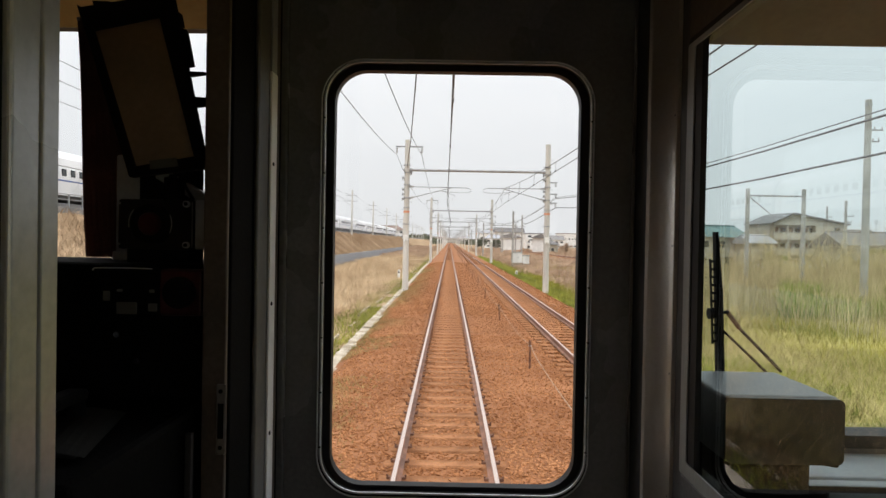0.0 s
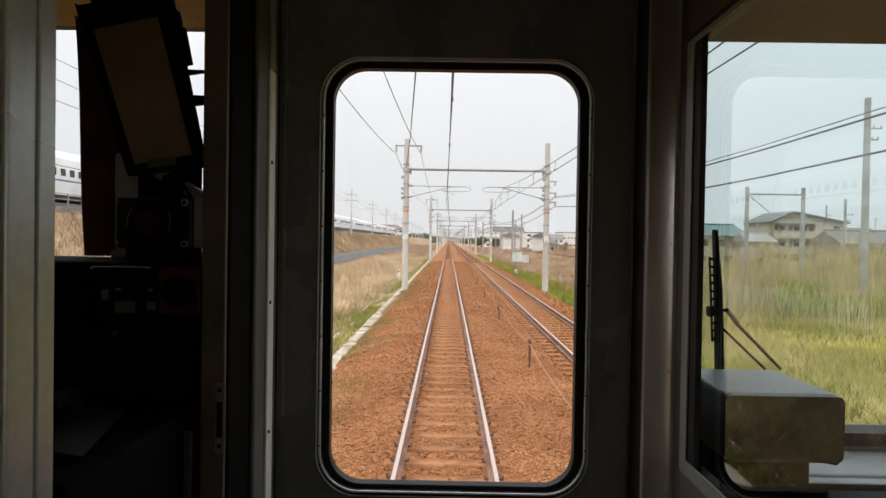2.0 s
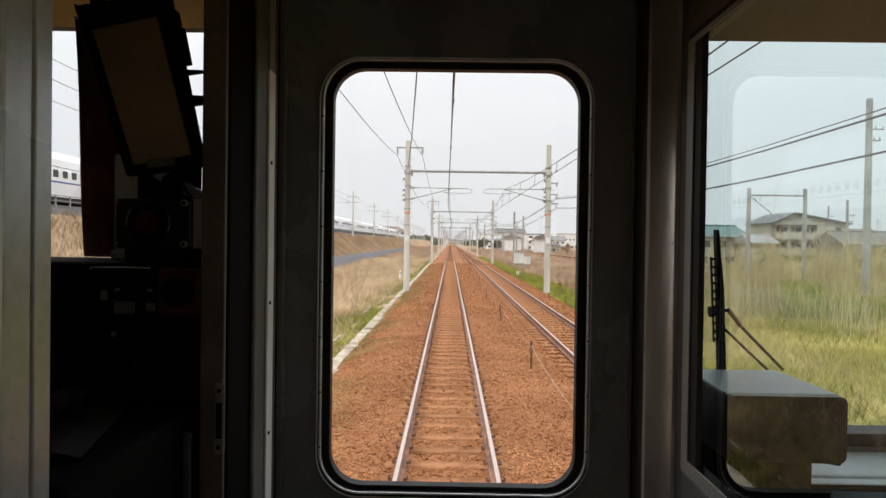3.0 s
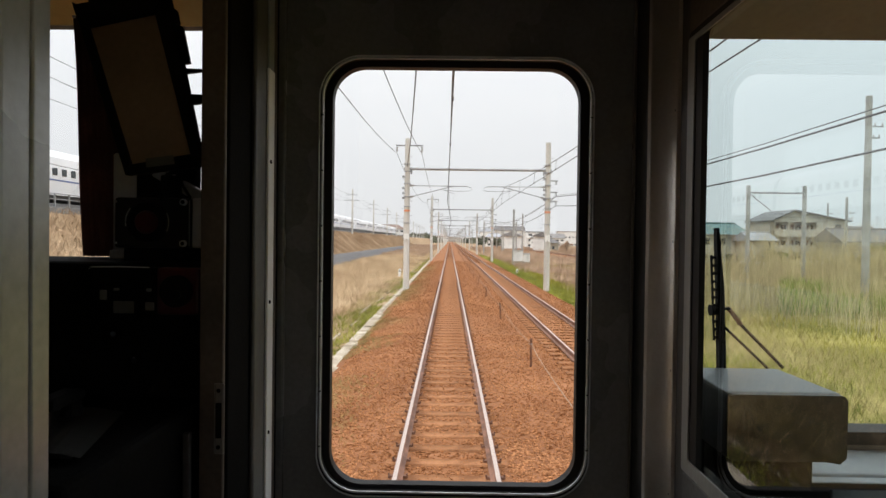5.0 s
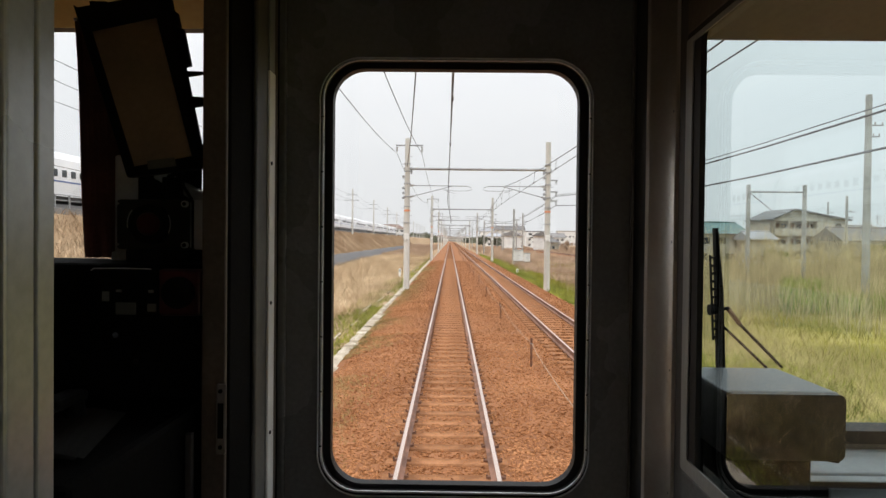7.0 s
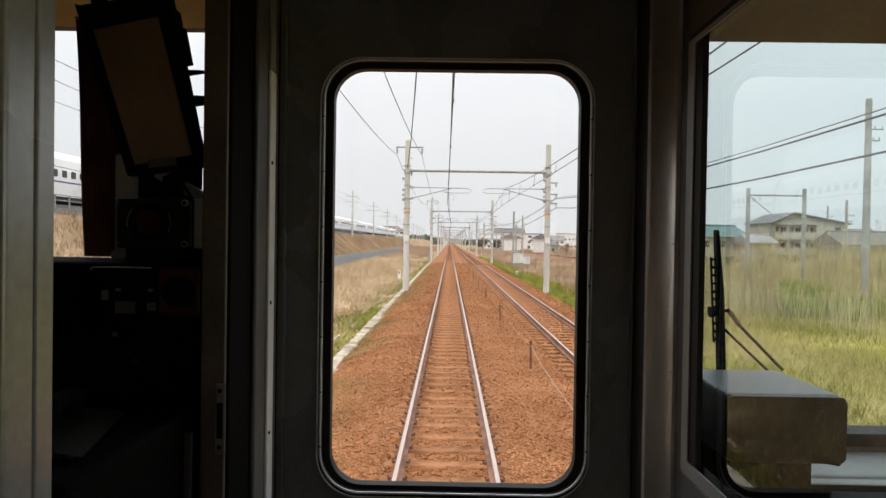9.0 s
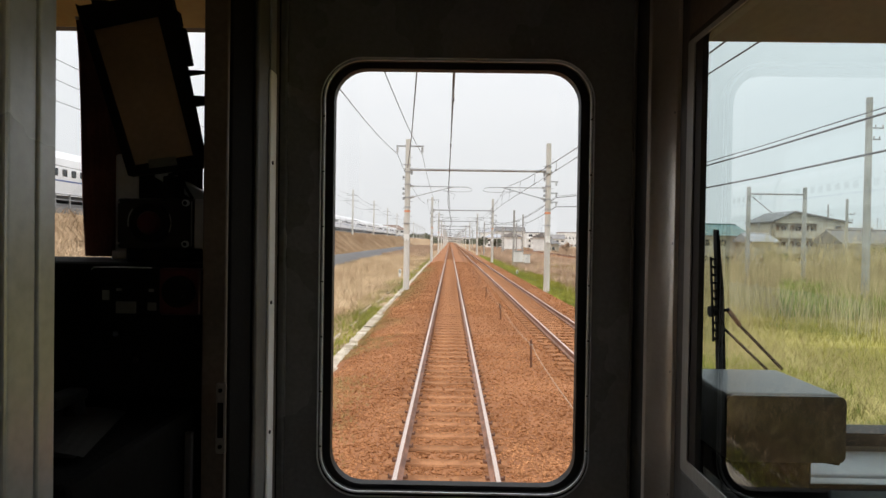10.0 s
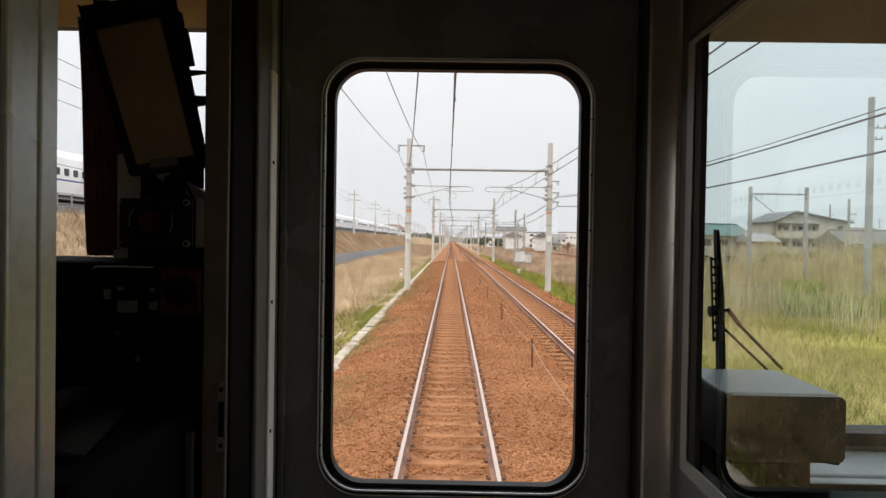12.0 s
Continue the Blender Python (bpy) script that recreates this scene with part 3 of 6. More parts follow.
octa = np.array([(1, 0, 0), (0, 1, 0), (-1, 0, 0), (0, -1, 0), (0, 0, 0.30), (0, 0, -0.5)], dtype=float)
turn = rng.uniform(0, 2 * np.pi, n)
c, s = np.cos(turn), np.sin(turn)
jit = octa[None] * rng.uniform(0.6, 1.35, (n, 6, 1)) * size[:, None, None]
v = np.stack([jit[..., 0] * c[:, None] - jit[..., 1] * s[:, None], jit[..., 0] * s[:, None] + jit[..., 1] * c[:, None], jit[..., 2]], 2)
tilt = rng.normal(0, 0.35, (n, 2))
v[..., 2] += v[..., 0] * tilt[:, :1] + v[..., 1] * tilt[:, 1:]
v += np.stack([sx, sy, sz], 1)[:, None, :]
tri = np.array([(0, 1, 4), (1, 2, 4), (2, 3, 4), (3, 0, 4), (1, 0, 5), (2, 1, 5), (3, 2, 5), (0, 3, 5)])
f = ((np.arange(n) * 6)[:, None, None] + tri[None]).reshape(-1, 3)
tagged(soup("ballast_stones", v.reshape(-1, 3), f, M_STONE), "loose rust-stained ballast stones round the sleepers", "ballast", kind="stuff")


# ---- the two tracks ----
def rail_mesh(bm, y0, y1):
    prof = [(-0.0635, -0.153), (0.0635, -0.153), (0.0635, -0.142), (0.010, -0.122), (0.0075, -0.045), (0.0325, -0.032), (0.0325, -0.008), (0.023, 0.0), (-0.023, 0.0), (-0.0325, -0.008), (-0.0325, -0.032), (-0.0075, -0.045), (-0.010, -0.122), (-0.0635, -0.142)]
    a = [bm.verts.new((x, y0, z)) for x, z in prof]
    b = [bm.verts.new((x, y1, z)) for x, z in prof]
    for k in range(len(prof)):
        f = bm.faces.new((a[k], a[(k + 1) % len(prof)], b[(k + 1) % len(prof)], b[k]))
        if k == 7:
            f.material_index = 1
    bm.faces.new(a)
    bm.faces.new(b)
    bmesh.ops.recalc_face_normals(bm, faces=bm.faces[:])


def sleeper_meshes():
    bm = bmesh.new()
    box(bm, -1.0, 1.0, 0.0, 0.235, -0.33, -0.166, bevel=0.02, seg=1)
    for v in bm.verts:
        if v.co.z > -0.2 and abs(v.co.x) < 0.3:
            v.co.z -= 0.02
    tie = link("sleeper", bm, M_SLEEPER)
    bm = bmesh.new()
    for r in (-0.566, 0.566):
        for d in (-0.085, 0.085):
            box(bm, r + d - 0.022, r + d + 0.022, 0.09, 0.14, -0.166, -0.136)
            tube(bm, (r + d * 1.25, 0.115, -0.166), (r + d * 1.25, 0.115, -0.115), 0.011, seg=6)
    clip = link("rail_clips", bm, M_CLIP)
    return tie, clip


tie0, clip0 = sleeper_meshes()
for xc, lab in ((0.0, "railway track with shiny rails on rust-stained sleepers"), (RIGHT, "second railway track with rusty sleepers beside the first")):
    tr = empty("track", lab, "railway track", pose(xc, 0, 0), kind="structure")
    for sgn in (-1, 1):
        bm = bmesh.new()
        rail_mesh(bm, -420, 900)
        ob = part("rail", bm, [M_RAILSIDE, M_RAILTOP], tr, "steel rail with a polished head")
        ob.location.x = sgn * 0.566
    first, count = -20, 190 if xc == 0 else 160
    for k in range(first, first + count):
        t = new("sleeper", tie0.data)
        t.parent, t.location = tr, (0, k * SP, 0)
        if k < first + 95:
            cl = new("rail_clips", clip0.data)
            cl.parent = t
    bm = bmesh.new()
    for k in list(range(-750, first)) + list(range(first + count, 1100)):
        box(bm, -1.0, 1.0, k * SP, k * SP + 0.235, -0.33, -0.166)
    tagged(part("sleepers", bm, M_SLEEPER, tr), kind="stuff")
for o in (tie0, clip0):
    bpy.data.objects.remove(o)
# numbers painted on one sleeper, illegible
bm = bmesh.new()
for k in range(4):
    box(bm, -0.13 + k * 0.07, -0.085 + k * 0.07, 13 * SP + 0.05, 13 * SP + 0.15, -0.187, -0.183)
tagged(link("painted_mark", bm, M_SIGN), "white painted marks on a sleeper", "marking")

# concrete kerb along the left edge of the ballast
kerb = empty("kerb", "weathered pale concrete kerb along the ballast", "kerb", kind="structure")
kr = random.Random(4)
y = -30.0
while y < 190:
    L = kr.uniform(2.4, 4.6)
    w = kr.uniform(0.16, 0.34) if y > 24 else kr.uniform(0.38, 0.62)
    top = -0.46 + kr.uniform(-0.03, 0.02)
    n = max(3, int(L / (0.16 if y < 40 else 0.5)))
    bm = bmesh.new()
    rows_ = []
    for k in range(n + 1):
        yy_ = y + (L - 0.03) * k / n
        end = 0.08 if k in (0, n) else 0.0
        xa = -3.02 + 0.05 * noise.noise((yy_ * 1.3, 0.0, 3.0)) + kr.uniform(-0.015, 0.015) + end * 0.3
        xb = -3.0 + w + 0.26 * noise.noise((yy_ * 0.9, 5.0, 0.0)) + kr.uniform(-0.035, 0.035) - end
        zt = top + 0.03 * noise.noise((yy_ * 0.8, 9.0, 0.0))
        rows_.append([bm.verts.new(p) for p in ((xa, yy_, -0.95), (xa, yy_, zt - 0.02), (xa + 0.03, yy_, zt), ((xa + xb) / 2, yy_, zt + kr.uniform(-0.006, 0.006)), (xb - 0.03, yy_, zt - 0.012), (xb, yy_, zt - 0.05), (xb, yy_, -0.95))])
    for u, v in zip(rows_, rows_[1:]):
        for q in range(6):
            bm.faces.new((u[q], u[q + 1], v[q + 1], v[q]))
    bm.faces.new(rows_[0])
    bm.faces.new(rows_[-1])
    bmesh.ops.recalc_face_normals(bm, faces=bm.faces[:])
    part("kerb_stone", bm, M_CURB, kerb)
    y += L

# narrow concrete edging in the grass beyond the kerb, broken and overgrown
edging = empty("edging", "narrow broken concrete edging in the grass", "edging", kind="structure")
y = 4.0
while y < 120:
    L = kr.uniform(1.4, 2.4)
    if kr.random() < 0.8:
        bm = bmesh.new()
        box(bm, -0.035, 0.035, 0, L - 0.03, -0.3, 0.09 + kr.uniform(-0.04, 0.03), bevel=0.015, seg=1)
        ob = part("edging_stone", bm, M_CURB, edging)
        ob.matrix_basis = pose(-3.72 + kr.uniform(-0.06, 0.06), y, lie(-3.72, y), kr.uniform(-0.8, 0.8), kr.uniform(-4, 4), kr.uniform(-2, 2))
    y += L

# rope barrier between the tracks
posts = [y for y in np.arange(-20.2, 150, 8.6)]


def barrier_post():
    e = empty("barrier_post", "thin rusty steel post holding a rope", "post", group="posts of the rope barrier")
    bm = bmesh.new()
    tube(bm, (0, 0, -0.4), (0, 0, 0.62), 0.026, seg=8)
    box(bm, -0.035, 0.035, -0.012, 0.012, 0.53, 0.6, bevel=0.004, seg=1)
    part("stake", bm, M_RUST, e)
    bm = bmesh.new()
    wire_mesh(bm, [(0.035 * math.cos(a), 0.035 * math.sin(a), 0.5) for a in np.linspace(0, math.tau * 0.97, 9)], 0.006, 4)
    part("eyelet", bm, M_PIPE, e)
    return e


bp0 = barrier_post()
bp0.matrix_basis = pose(1.84, posts[0], -0.2, 0, 2, 0)
for k, y in enumerate(posts[1:]):
    copy_thing(bp0, pose(1.84 + 0.03 * math.sin(k * 2.2), y, -0.2 - 0.04 * (k % 3), 2 * math.sin(k), 3 * math.cos(k * 1.7), 40 * k))
bm = bmesh.new()
pts = []
for a, b in zip(posts, posts[1:]):
    for t in np.linspace(0, 1, 9)[:-1]:
        pts.append((1.84 + 0.02 * math.sin(a), a + (b - a) * t, 0.30 - 0.12 * 4 * t * (1 - t)))
wire_mesh(bm, pts, 0.0075, 5)
tagged(link("rope", bm, M_ROPE), "slack tan rope between the tracks", "rope")


# ---- overhead line ----
def cantilever(bm, bi, bj, x, sgn, z0=5.9):
    """Tubes that hold the wires: sgn is the way from pole to track."""
    end = x + sgn * 2.75
    tube(bm, (x, 0, z0), (end + sgn * 0.9, 0, z0 - 0.02), 0.026)
    tube(bm, (x, 0, z0 - 0.75), (end, 0, z0 - 0.03), 0.026)
    wire_mesh(bm, [(end + sgn * 0.9, 0, z0 - 0.02), (end + sgn * 1.15, 0, z0 - 0.10), (end + sgn * 1.2, 0, z0 - 0.22), (end + sgn * 1.0, 0, z0 - 0.3), (end + sgn * 0.3, 0, z0 - 0.32), (end - sgn * 0.6, 0, z0 - 0.25)], 0.018, 6)
    wire_mesh(bm, [(end - sgn * 0.5, 0, z0 - 0.26), (end + sgn * 0.2, 0, z0 - 0.5), (end + sgn * 0.05, 0, z0 - 0.78)], 0.014, 6)
    tube(bi, (x + sgn * 0.12, 0, z0), (x + sgn * 0.42, 0, z0), 0.035, seg=8)
    tube(bj, (x + sgn * 0.12, 0, z0 - 0.717), (x + sgn * 0.42, 0, z0 - 0.635), 0.035, seg=8)
    for q in (0.15, 0.24, 0.33):
        tube(bi, (x + sgn * q, 0, z0), (x + sgn * (q + 0.05), 0, z0), 0.075, seg=10)
        tube(bj, (x + sgn * q, 0, z0 - 0.75 + q * 0.27), (x + sgn * (q + 0.05), 0, z0 - 0.735 + q * 0.27), 0.075, seg=10)


def pole_mesh(bm, x, z1, r=0.19):
    tube(bm, (x, 0, -1.2), (x, 0, z1), r, r * 0.8, seg=16)


PXL, PXR = -2.65, 5.95


def gantry(truss=False):
    e = empty("catenary_gantry", "grey poles joined by a latticed steel beam over the tracks" if truss else "grey concrete poles joined by a steel pipe beam over the tracks", "catenary gantry", group="catenary gantries along the line")
    for x, top, sgn in ((PXL, 8.75, 1), (PXR, 8.6, -1)):
        bm = bmesh.new()
        pole_mesh(bm, x, top)
        p = part("pole", bm, M_CONC, e, smooth=False)
        for z in (2.6, 3.6, 4.6, 5.2, 6.0, 6.75, 7.2):
            bm = bmesh.new()
            tube(bm, (x, 0, z - 0.035), (x, 0, z + 0.035), 0.197, seg=16)
            box(bm, x - 0.03, x + 0.03, -0.25, -0.18, z - 0.03, z + 0.03, bevel=0.006, seg=1)
            part("pole_band", bm, M_PIPE, p)
        bm = bmesh.new()
        tube(bm, (x, 0, 4.3), (x, 0, 4.42), 0.189, seg=16)
        part("orange_band", bm, M_ORANGE, p)
        bm = bmesh.new()
        for k in range(14):
            z = 1.8 + k * 0.45
            sx_ = 1 if k % 2 else -1
            tube(bm, (x + sx_ * 0.15, -0.05, z), (x + sx_ * 0.33, -0.08, z), 0.012, seg=5)
        for z in (5.05, 5.35, 5.65, 6.35):
            tube(bm, (x - 0.24, -0.1, z), (x - 0.24, -0.1, z + 0.14), 0.06, seg=8)
            box(bm, x - 0.26, x - 0.12, -0.12, -0.06, z + 0.03, z + 0.08)
        tagged(part("pole_fittings", bm, M_PIPE, p), kind="stuff")
        bm, bi, bj = bmesh.new(), bmesh.new(), bmesh.new()
        cantilever(bm, bi, bj, x, sgn)
        cn = part("cantilever", bm, M_PIPE, e)
        part("insulator", bi, M_INSUL, cn)
        part("insulator", bj, M_INSUL, cn)
        bm = bmesh.new()
        box(bm, x - 0.15, x + 0.15, -0.225, -0.205, 2.55, 2.95, bevel=0.004, seg=1)
        part("sign_plate", bm, M_SIGN, p, "white enamel plate")
    if truss:
        for dz in (0.0, 0.75):
            bm = bmesh.new()
            box(bm, PXL + 0.17, PXR - 0.17, -0.05, 0.05, 6.35 + dz, 6.43 + dz, bevel=0.008, seg=1)
            part("chord", bm, M_PIPE, e)
        step = (PXR - PXL - 0.6) / 10
        for k in range(10):
            xa = PXL + 0.3 + k * step
            bm = bmesh.new()
            tube(bm, (xa, 0, 6.43 if k % 2 else 7.1), (xa + step, 0, 7.1 if k % 2 else 6.43), 0.028, seg=6)
            part("diagonal", bm, M_PIPE, e)
    bm = bmesh.new()
    tube(bm, (PXL - 0.2, 0, 7.5 if truss else 6.92), (PXR + 0.2, 0, 7.5 if truss else 6.92), 0.03 if truss else 0.085, seg=14)
    b = part("beam", bm, M_PIPE, e)
    for x in () if truss else (PXL + 0.25, PXR - 0.25):
        bm = bmesh.new()
        tube(bm, (x - 0.06, 0, 6.92), (x + 0.06, 0, 6.92), 0.12, seg=14)
        box(bm, x - 0.05, x + 0.05, -0.06, 0.06, 6.6, 6.9, bevel=0.01, seg=1)
        part("beam_collar", bm, M_PIPE, b)
    bm = bmesh.new()
    box(bm, PXL - 0.72, PXL + 0.95, -0.05, 0.05, 8.30, 8.38, bevel=0.01, seg=1)
    part("feeder_arm", bm, M_PIPE, e)
    for x in (PXL - 0.65, PXL + 0.88):
        bm = bmesh.new()
        for q in range(3):
            tube(bm, (x, 0, 8.24 - q * 0.1), (x, 0, 8.18 - q * 0.1), 0.07, seg=10)
        tube(bm, (x, 0, 8.3), (x, 0, 7.85), 0.015, seg=6)
        part("feeder_insulator", bm, M_INSUL, e)
    for z in (5.0, 5.55, 6.25):
        bm = bmesh.new()
        box(bm, PXR, PXR + 0.6, -0.04, 0.04, z, z + 0.07, bevel=0.01, seg=1)
        for q in range(3):
            tube(bm, (PXR + 0.5, 0, z - 0.02 - q * 0.07), (PXR + 0.5, 0, z - 0.06 - q * 0.07), 0.06, seg=10)
        part("cable_bracket", bm, M_PIPE, e)
    return e


Y0, SPAN = 39.0, 51.5
g0 = gantry()
g0.matrix_basis = pose(0, Y0, 0)
g1 = gantry(True)
g1.matrix_basis = pose(0, Y0 - 3 * SPAN, 0)
for k in range(-8, 11):
    if k in (-5, -4):
        copy_thing(g1, pose(0.05 * (k % 3), Y0 + k * SPAN, 0))
    elif k not in (-3, 0):
        copy_thing(g0, pose(0.05 * (k % 3), Y0 + k * SPAN, 0))


def span_wire(name, xa, za, sag, r, label, y0=-7, y1=11, zig=0.0, parts=10):
    bm = bmesh.new()
    pts = []
    for k in range(y0, y1):
        for t in np.linspace(0, 1, parts + 1)[:-1]:
            u = 4 * t * (1 - t)
            s = zig * ((1 if k % 2 else -1) * (1 - 2 * t))
            pts.append((xa + s, Y0 + (k + t) * SPAN, za - sag * u))
    wire_mesh(bm, pts, r)
    return tagged(link(name, bm, M_WIRE), label, "overhead wire", "overhead wires")


for xc in (0.0, RIGHT):
    span_wire("contact_wire", xc, 4.97, 0.02, 0.011, "thin dark copper contact wire over the track", zig=0.18)
    span_wire("messenger_wire", xc, 5.92, 0.72, 0.013, "dark messenger wire above the contact wire", zig=0.12)
    bm = bmesh.new()
    for k in range(-2, 6):
        for t in np.linspace(0.05, 0.95, 10):
            u = 4 * t * (1 - t)
            s = (1 if k % 2 else -1) * (1 - 2 * t)
            tube(bm, (xc + 0.18 * s, Y0 + (k + t) * SPAN, 4.97 - 0.02 * u), (xc + 0.12 * s, Y0 + (k + t) * SPAN, 5.92 - 0.72 * u), 0.007, seg=4)
            box(bm, xc + 0.18 * s - 0.02, xc + 0.18 * s + 0.02, Y0 + (k + t) * SPAN - 0.04, Y0 + (k + t) * SPAN + 0.04, 4.93, 4.99)
    tagged(link("droppers", bm, M_WIRE), "short vertical droppers between the overhead wires", "overhead wire", "overhead wires")
span_wire("feeder_wire", PXL - 0.65, 7.85, 0.9, 0.014, "feeder wire hung from the pole tops")
span_wire("feeder_wire", PXL + 0.88, 7.85, 0.9, 0.014, "feeder wire hung from the pole tops")
span_wire("power_cable", PXR + 0.5, 5.32, 0.75, 0.019, "thick dark power cable hung beside the track")
span_wire("power_cable", PXR + 0.5, 4.76, 0.75, 0.019, "thick dark power cable hung beside the track")
span_wire("power_cable", PXR + 0.5, 5.40, 0.74, 0.010, "thin dark wire hung beside the track")
# an anchored wire that runs from over the track to a pole
bm = bmesh.new()
wire_mesh(bm, [(0.9, -14, 6.2), (-0.9, 16, 6.75), (-1.7, 27, 6.9), (PXL, Y0 - 0.2, 7.0)], 0.02)
tagged(link("anchor_wire", bm, M_WIRE), "dark anchor wire tied to a concrete pole", "overhead wire", "overhead wires")


# ---- left: palisade fence, raised line with its wall and a white train ----
FX = -13.4
fence = empty("fence", "long blue-grey metal fence in the dry grass", "fence", pose(FX, 0, -1.0))
bm0, bm1 = bmesh.new(), bmesh.new()
box(bm0, -0.02, 0.02, -0.275, 0.275, -0.1, 1.72, bevel=0.008, seg=1)
box(bm1, -0.05, 0.05, -0.05, 0.05, -0.3, 1.78, bevel=0.008, seg=1)
panel0, post0 = link("fence_panel", bm0, M_FENCE), link("fence_post", bm1, M_PIPE)
for k in range(290):
    p = new("fence_panel", panel0.data)
    p.parent, p.location = fence, (0, 22 + k * 0.62, 0.02 * math.sin(k * 0.3))
for k in range(91):
    p = new("fence_post", post0.data)
    p.parent, p.location = fence, (-0.08, 22 + k * 2.0, 0)
for z in (0.3, 1.4):
    bm = bmesh.new()
    box(bm, -0.06, -0.025, 21.8, 202, z, z + 0.06)
    part("fence_rail", bm, M_PIPE, fence)
for o in (panel0, post0):
    bpy.data.objects.remove(o)

wall = empty("parapet_wall", "grey concrete wall along the raised railway", "wall", kind="structure")
for k in range(90):
    bm = bmesh.new()
    box(bm, -26.1, -25.9, -80 + k * 8, -72.06 + k * 8, 3.5, 4.45, bevel=0.03, seg=1)
    part("wall_panel", bm, M_VIA, wall)
bm = bmesh.new()
for z in (4.95, 5.32):
    tube(bm, (-26.0, -80, z), (-26.0, 640, z), 0.03, seg=6)
part("handrail", bm, M_PIPE, wall)
bm = bmesh.new()
box(bm, -0.04, 0.04, -0.06, 0.06, 0, 0.9, bevel=0.01, seg=1)
hp0 = part("rail_post", bm, M_PIPE, wall, "grey rail post")
hp0.location = (-26.0, -40, 4.44)
for k in range(1, 150):
    q = new("rail_post", hp0.data)
    q.parent, q.location = wall, (-26.0, -40 + 1.6 * k, 4.44)


bm = bmesh.new()
box(bm, -36, -26.6, -90, 640, 3.6, 4.72, bevel=0.02)
tagged(link("track_slab", bm, M_VIA), "grey concrete track slab of the raised line", "track slab", kind="structure")


def train_car(nose=False):
    """One car of the white express: rounded body, blue band, dark windows."""
    e = empty("express_car", "white express train car with a blue stripe on the raised line", "train", group="cars of the express train")
    L = 24.4
    sec = [(-1.68, 0.35), (-1.70, 1.2), (-1.66, 2.1), (-1.50, 2.9), (-1.15, 3.35), (-0.5, 3.55), (0.5, 3.55), (1.15, 3.35), (1.50, 2.9), (1.66, 2.1), (1.70, 1.2), (1.68, 0.35)]
    ys = [(0, 1.0), (L, 1.0)] if not nose else [(0, 1), (L * 0.55, 1), (L * 0.68, 0.93), (L * 0.8, 0.78), (L * 0.9, 0.56), (L * 0.97, 0.32), (L, 0.12)]
    bm = bmesh.new()
    rings = [[bm.verts.new((x * (0.45 + 0.55 * s), y, 0.35 + (z - 0.35) * s)) for x, z in sec] for y, s in ys]
    for a, b in zip(rings, rings[1:]):
        for k in range(len(sec)):
            bm.faces.new((a[k], a[(k + 1) % len(sec)], b[(k + 1) % len(sec)], b[k]))
    bm.faces.new(rings[0])
    bm.faces.new(rings[-1])
    bmesh.ops.recalc_face_normals(bm, faces=bm.faces[:])
    part("body", bm, M_HSR, e, smooth=False)
    last = L * 0.55 if nose else L - 1.8
    for sgn in (-1, 1):
        bm = bmesh.new()
        box(bm, sgn * 1.69, sgn * 1.715, 0.1, last, 1.30, 1.40)
        part("blue_band", bm, M_BLUE, e)
        y = 2.0
        while y < last - 1:
            bm = bmesh.new()
            box(bm, sgn * 1.64, sgn * 1.70, y, y + 0.52, 1.66, 2.16, bevel=0.06, seg=2)
            part("window", bm, M_DARKWIN, e)
            y += 1.05
    bm = bmesh.new()
    box(bm, -1.5, 1.5, 0.4, last, 0.0, 0.36, bevel=0.05, seg=1)
    part("skirt", bm, M_WIRE, e)
    return e


car0 = train_car()
car0.matrix_basis = pose(-28.4, -70, 4.95)
for k in range(1, 15):
    copy_thing(car0, pose(-28.4, -70 + 25 * k, 4.95))
train_car(True).matrix_basis = pose(-28.4, -70 + 25 * 15, 4.95)


def bank_mast():
    e = empty("line_mast", "slim grey mast with crossarms on the bank", "mast", group="masts along the bank")
    bm = bmesh.new()
    tube(bm, (0, 0, -1), (0, 0, 11.5), 0.26, 0.17, seg=12)
    part("pole", bm, M_CONC, e)
    for z, w in ((10.0, 1.2), (8.6, 1.6), (3.6, 1.4)):
        bm = bmesh.new()
        box(bm, -w * 1.4, w, -0.06, 0.06, z, z + 0.11, bevel=0.01, seg=1)
        part("crossarm", bm, M_PIPE, e)
    return e


m0 = bank_mast()
m0.matrix_basis = pose(-24.9, 27, 3.7)
for k in range(-3, 14):
    if k != 0:
        copy_thing(m0, pose(-24.9, 27 + 45 * k, 3.7))
for z, x in ((13.7, -23.9), (12.3, -26.9), (12.3, -23.5), (7.3, -23.7)):
    bm = bmesh.new()
    wire_mesh(bm, [(x, -108 + 45 * (k + t), z - 0.7 * 4 * t * (1 - t)) for k in range(16) for t in (0, .25, .5, .75)], 0.02)
    tagged(link("line_wire", bm, M_WIRE), "thin wire along the raised railway", "overhead wire", "overhead wires")


def marker_post(x, y, z, h=0.55, w=0.2, lab="short white marker post beside the track"):
    e = empty("marker_post", lab, "marker post", pose(x, y, z), "marker posts")
    bm = bmesh.new()
    box(bm, -w / 2, w / 2, -0.05, 0.05, -0.25, h, bevel=0.015, seg=1)
    part("stone", bm, M_SIGN, e)
    bm = bmesh.new()
    box(bm, -0.04, 0.04, -0.056, -0.051, h - 0.3, h - 0.1)
    part("dark_bar", bm, M_BLACK, e)
    return e


marker_post(-4.3, 55, -0.85, 0.9)
marker_post(6.6, 62, -0.7)


